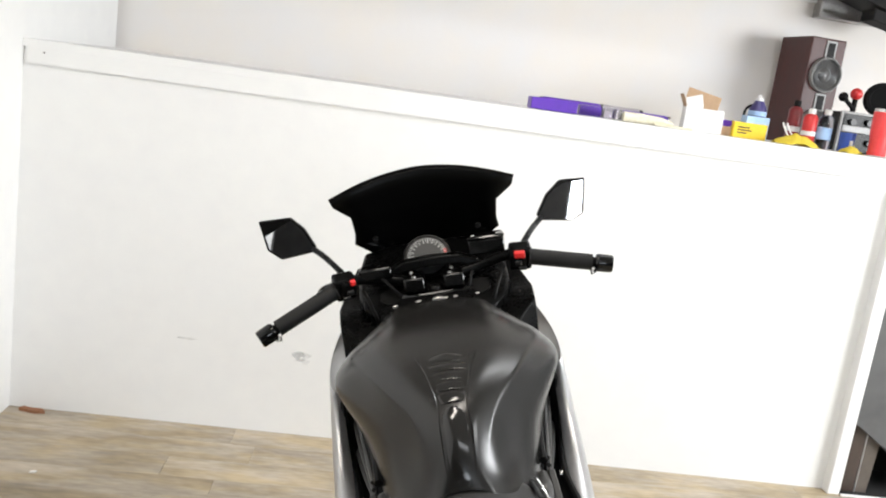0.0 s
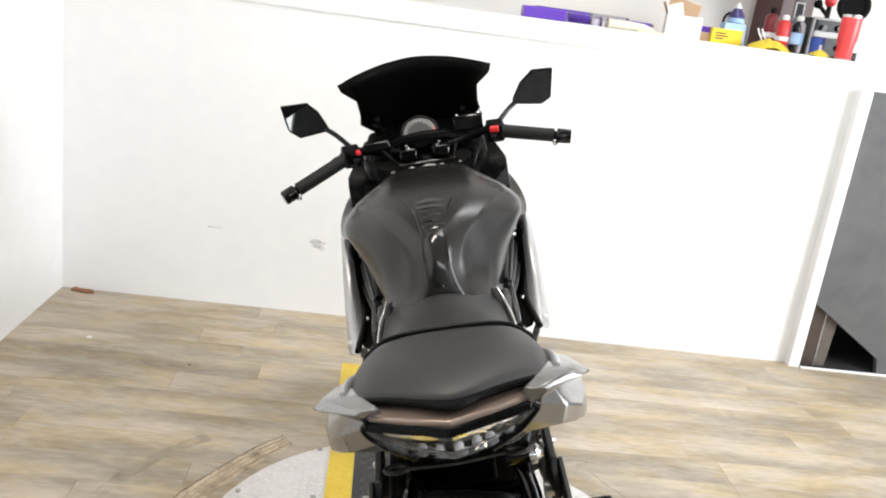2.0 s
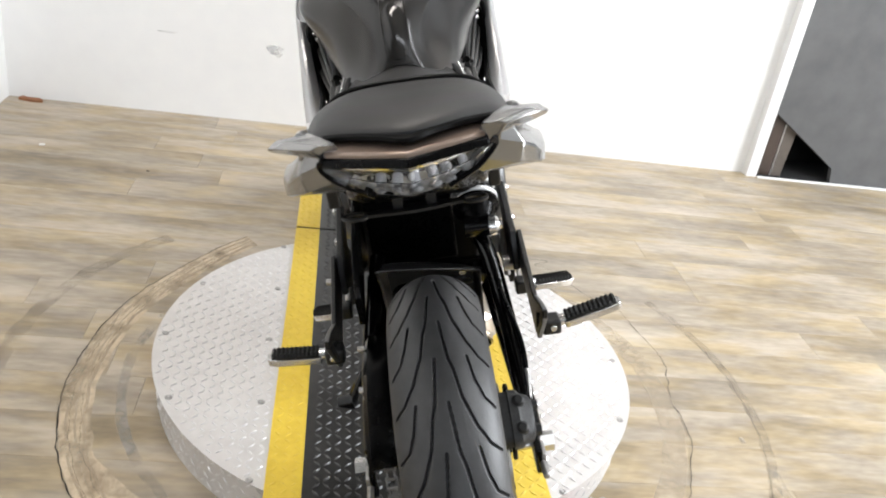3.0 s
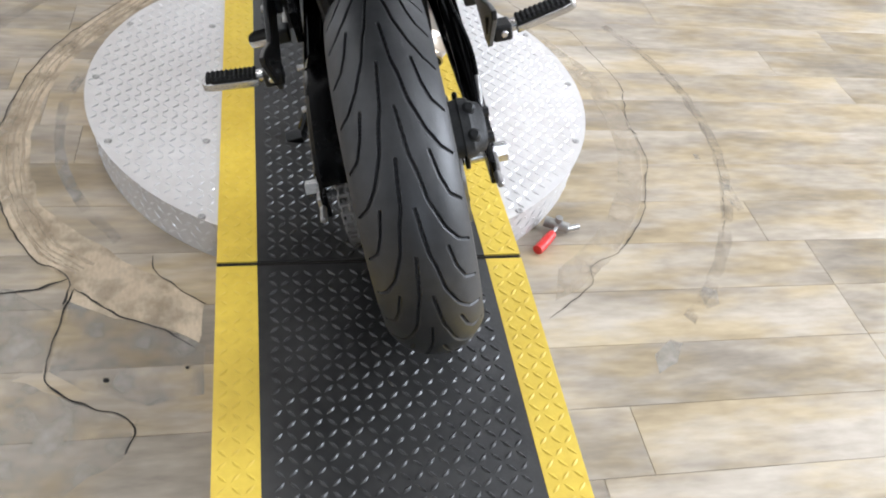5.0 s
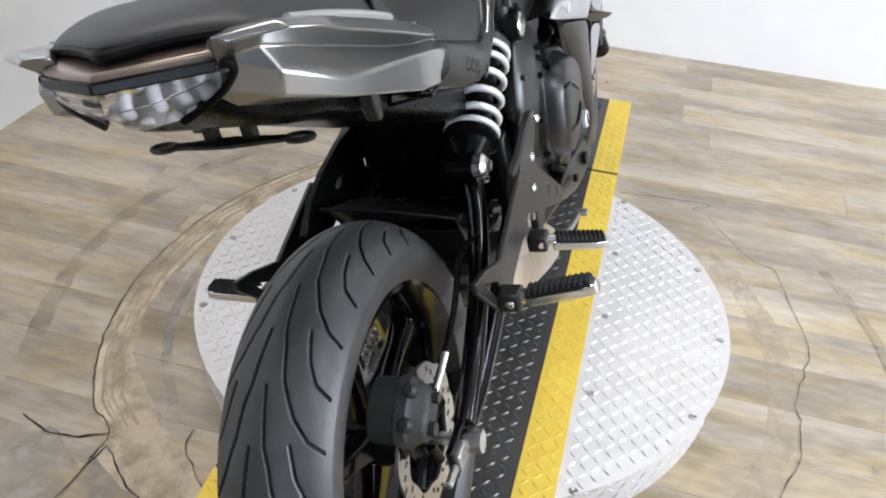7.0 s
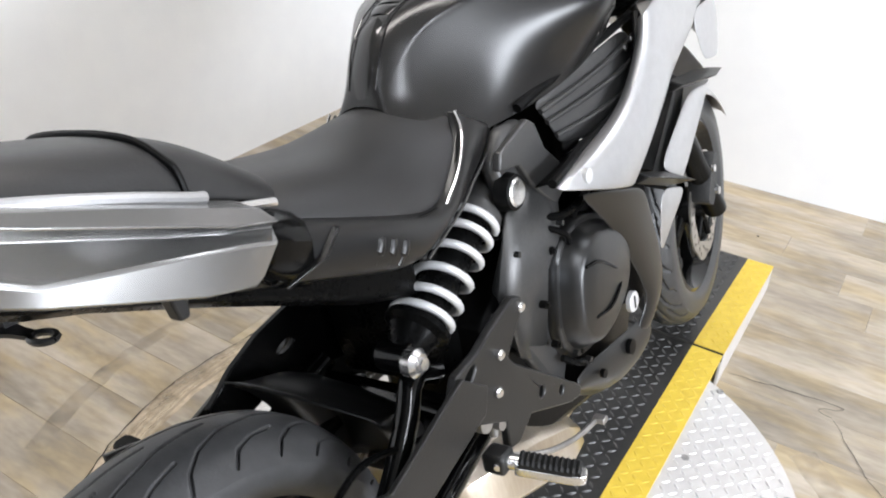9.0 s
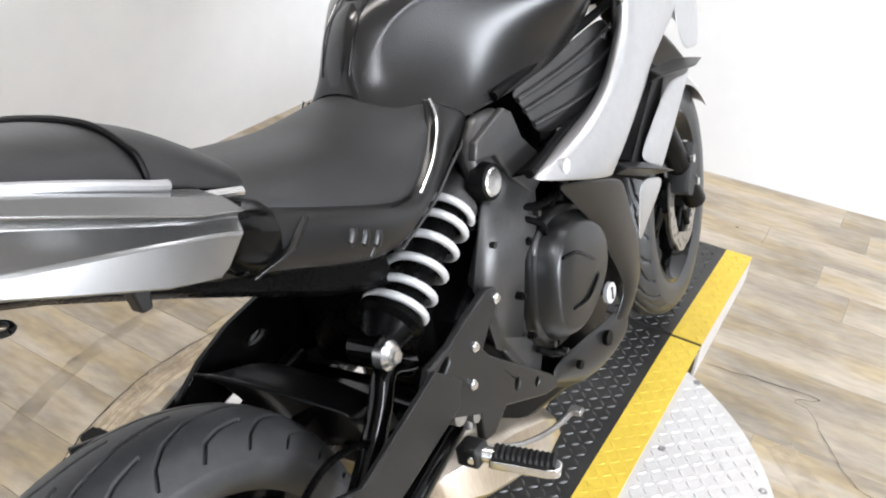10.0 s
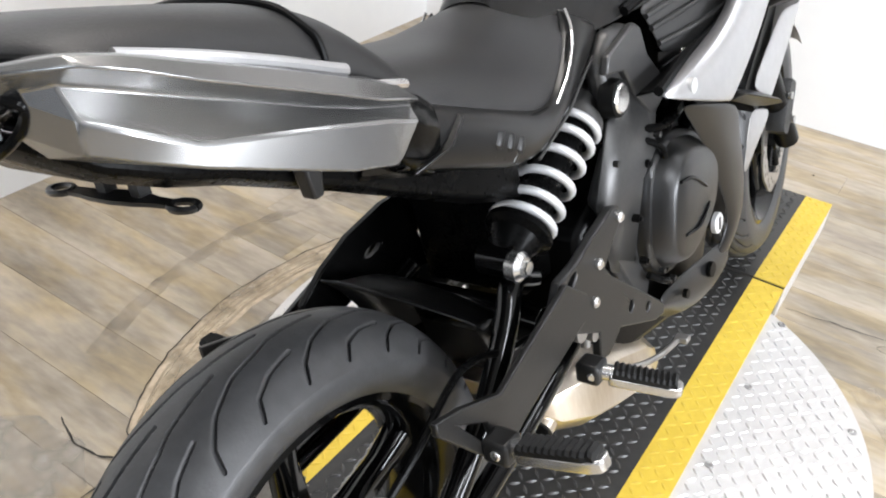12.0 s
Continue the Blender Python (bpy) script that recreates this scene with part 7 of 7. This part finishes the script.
for k, pts in enumerate((((.964, .25), (.985, .26), (.99, .35), (.965, .37), (.950, .32)), ((.74, -.075), (.775, -.06), (.785, -.02), (.76, -.005), (.74, -.03)), ((.56, -.24), (.61, -.215), (.645, -.165), (.62, -.155), (.57, -.19)), ((.935, .46), (.95, .46), (.952, .485), (.937, .485)))):
    patch("worn_spot", list(pts), .0019, M_BARE, "small chipped spot", .004, 10.0 + k)
patch("bare_wood", [(-.755, .28), (-.68, .15), (-.60, .085), (-.60, .03), (-.50, -.03), (-.42, -.05), (-.345, -.10), (-.334, .0), (-.40, .06), (-.50, .13), (-.60, .22), (-.69, .31)], .0020, M_PLY, "bare worn wood beside the ramp", .006, 1.5)
M_STRIPE = worn(surf("brown_ring_stripe", (0.36, 0.27, 0.18), (0.46, 0.355, 0.24), 12, 0.55, bump=0.2), 0.38, 0.85)
for k, (d0, d1) in enumerate(((.014, .020), (.034, .039), (.052, .060))):
    band("ring_stripe", inward(WEAR[:11], d0), inward(WEAR[:11], d1), .0026, M_STRIPE, "brown stripe rubbed into the bare ring", .003, 20.0 + k)
crack(inward(WEAR[:11], .026), .0007, 11.0)
crack(inward(WEAR[:11], .050), .0006, 12.0)
crack(WEAR[:12], .0026, 1.0)
crack([(-.60, .085), (-.66, .055), (-.72, .05), (-.80, .075)], .004, 2.0)
crack([(-.585, .055), (-.50, -.02), (-.43, -.05), (-.35, -.11)], .003, 3.0)
crack([(-.585, .055), (-.60, -.04), (-.605, -.16), (-.55, -.22), (-.45, -.27), (-.45, -.34)], .0028, 4.0)
crack([(-.44, .145), (-.44, .10), (-.38, .04), (-.33, .0)], .0018, 5.0)
crack([(.371, -.08), (.44, -.03), (.50, .02), (.515, .07), (.60, .12), (.70, .24), (.75, .36), (.79, .46), (.80, .57)], .0018, 6.0)
crack([(.80, .57), (.79, .62), (.815, .72), (.838, .836), (.81, .97), (.785, 1.08), (.77, 1.14), (.70, 1.18), (.58, 1.37)], .0016, 7.0)
crack([(.58, 1.37), (.545, 1.385), (.60, 1.42), (.56, 1.425), (.44, 1.415), (.315, 1.40)], .0018, 8.0)
crack(arc(1.02, -30, 20, 10, .01), .0009, 9.0)
band("scuffed_ring", arc(1.03, 135, 205, 20, .012), arc(.985, 135, 205, 20, .012), .0016, M_FAINT, "faint tyre scuff in an arc", .008, 7.0)
band("scuffed_ring", arc(1.045, -48, 30, 20, .012), arc(1.015, -48, 30, 20, .012), .0016, M_FAINT, "faint tyre scuff in an arc", .008, 8.0)

# faint marks on the half wall
M_SMUDGE = worn(surf("grey_smudge", (0.55, 0.55, 0.55), (0.62, 0.62, 0.62), 20, 0.6), 0.40, 0.95)
for x, z, w, h in ((-.945, .370, .042, .005), (-.485, .345, .035, .022), (-.47, .325, .018, .012)):
    bm = bmesh.new()
    bm.faces.new([bm.verts.new((x + w * math.cos(t) * (1 + .3 * math.sin(3 * t)), wall_y(x + w * math.cos(t)) - .0012, z + h * math.sin(t))) for t in (2 * math.pi * k / 14 for k in range(14))])
    part("smudge", bm, M_SMUDGE, bpy.data.objects["wall_north"], "faint grey smudge", recalc=False, face=(0, -1, 0))

chip = thing("paper_scrap", "tiny white paper scrap on the floor", "litter", pose(-1.338, 2.069, .001, 0, 0, 20))
bm = bmesh.new()
prism(bm, [(-.012, -.006), (.004, -.008), (.012, .002), (.002, .008), (-.01, .005)], 0, .004, "z")
part("scrap", bm, M_WHITECARD, chip)
db = thing("wood_splinter", "broken bit of brown wood in the corner", "litter", pose(-1.535, 2.560, .001, 0, 0, -12))
bm = bmesh.new()
prism(bm, [(-.05, -.012), (.02, -.016), (.055, .0), (.03, .018), (-.02, .008), (-.045, .016)], 0, .012, "z")
part("splinter", bm, surf("reddish_wood", (0.30, 0.13, 0.06), (0.22, 0.10, 0.05), 14, 0.7), db)
for x, y, r in ((.2, 2.2, .004), (-.9, 1.9, .005), (1.25, -.05, .006), (-.95, -.1, .004), (-.5, -.18, .006), (-.36, -.16, .004)):
    g = thing("grit", "dark speck of grit on the floor", "litter", pose(x, y, .002), "grit on the floor")
    bm = bmesh.new()
    ball(bm, (0, 0, r * .4), r, (1, .8, .5), 8)
    part("speck", bm, M_DARKGAP, g)

# vinyl planks, along the half wall
PW, PL, ang = 0.152, 1.22, math.atan2(WB.y - WA.y, WB.x - WA.x)
rot_ = Matrix.Rotation(ang, 4, "Z")
origin = Vector((WA.x, WA.y, 0))
rng = random.Random(4)
shapes = {}


def plank_mesh(ln):
    key = round(ln, 2)
    if key not in shapes:
        bm = bmesh.new()
        h, g = 0.004, 0.0003
        lo = [(g, g), (key - g, g), (key - g, PW - g), (g, PW - g)]
        e = 0.0006
        hi = [(g + e, g + e), (key - g - e, g + e), (key - g - e, PW - g - e), (g + e, PW - g - e)]
        loft(bm, [[(x, y, -h) for x, y in lo], [(x, y, -.0008) for x, y in lo], [(x, y, 0) for x, y in hi]])
        bm.normal_update()
        me = bpy.data.meshes.new("plank")
        bm.to_mesh(me)
        bm.free()
        me.materials.append(M_PLANK)
        shapes[key] = me
    return shapes[key]


for row in range(38):
    y = -(row + 1) * PW
    x = -round(rng.uniform(0.1, 1.1), 1)
    while x < 6.0:
        x0, x1 = max(x, 0.0), min(x + PL, 6.0)
        if x1 - x0 > 0.05:
            ob = new("plank", plank_mesh(x1 - x0))
            ob.parent = floor
            ob.matrix_basis = Matrix.Translation(origin + rot_ @ Vector((x0, y, 0.001))) @ rot_
        x += PL
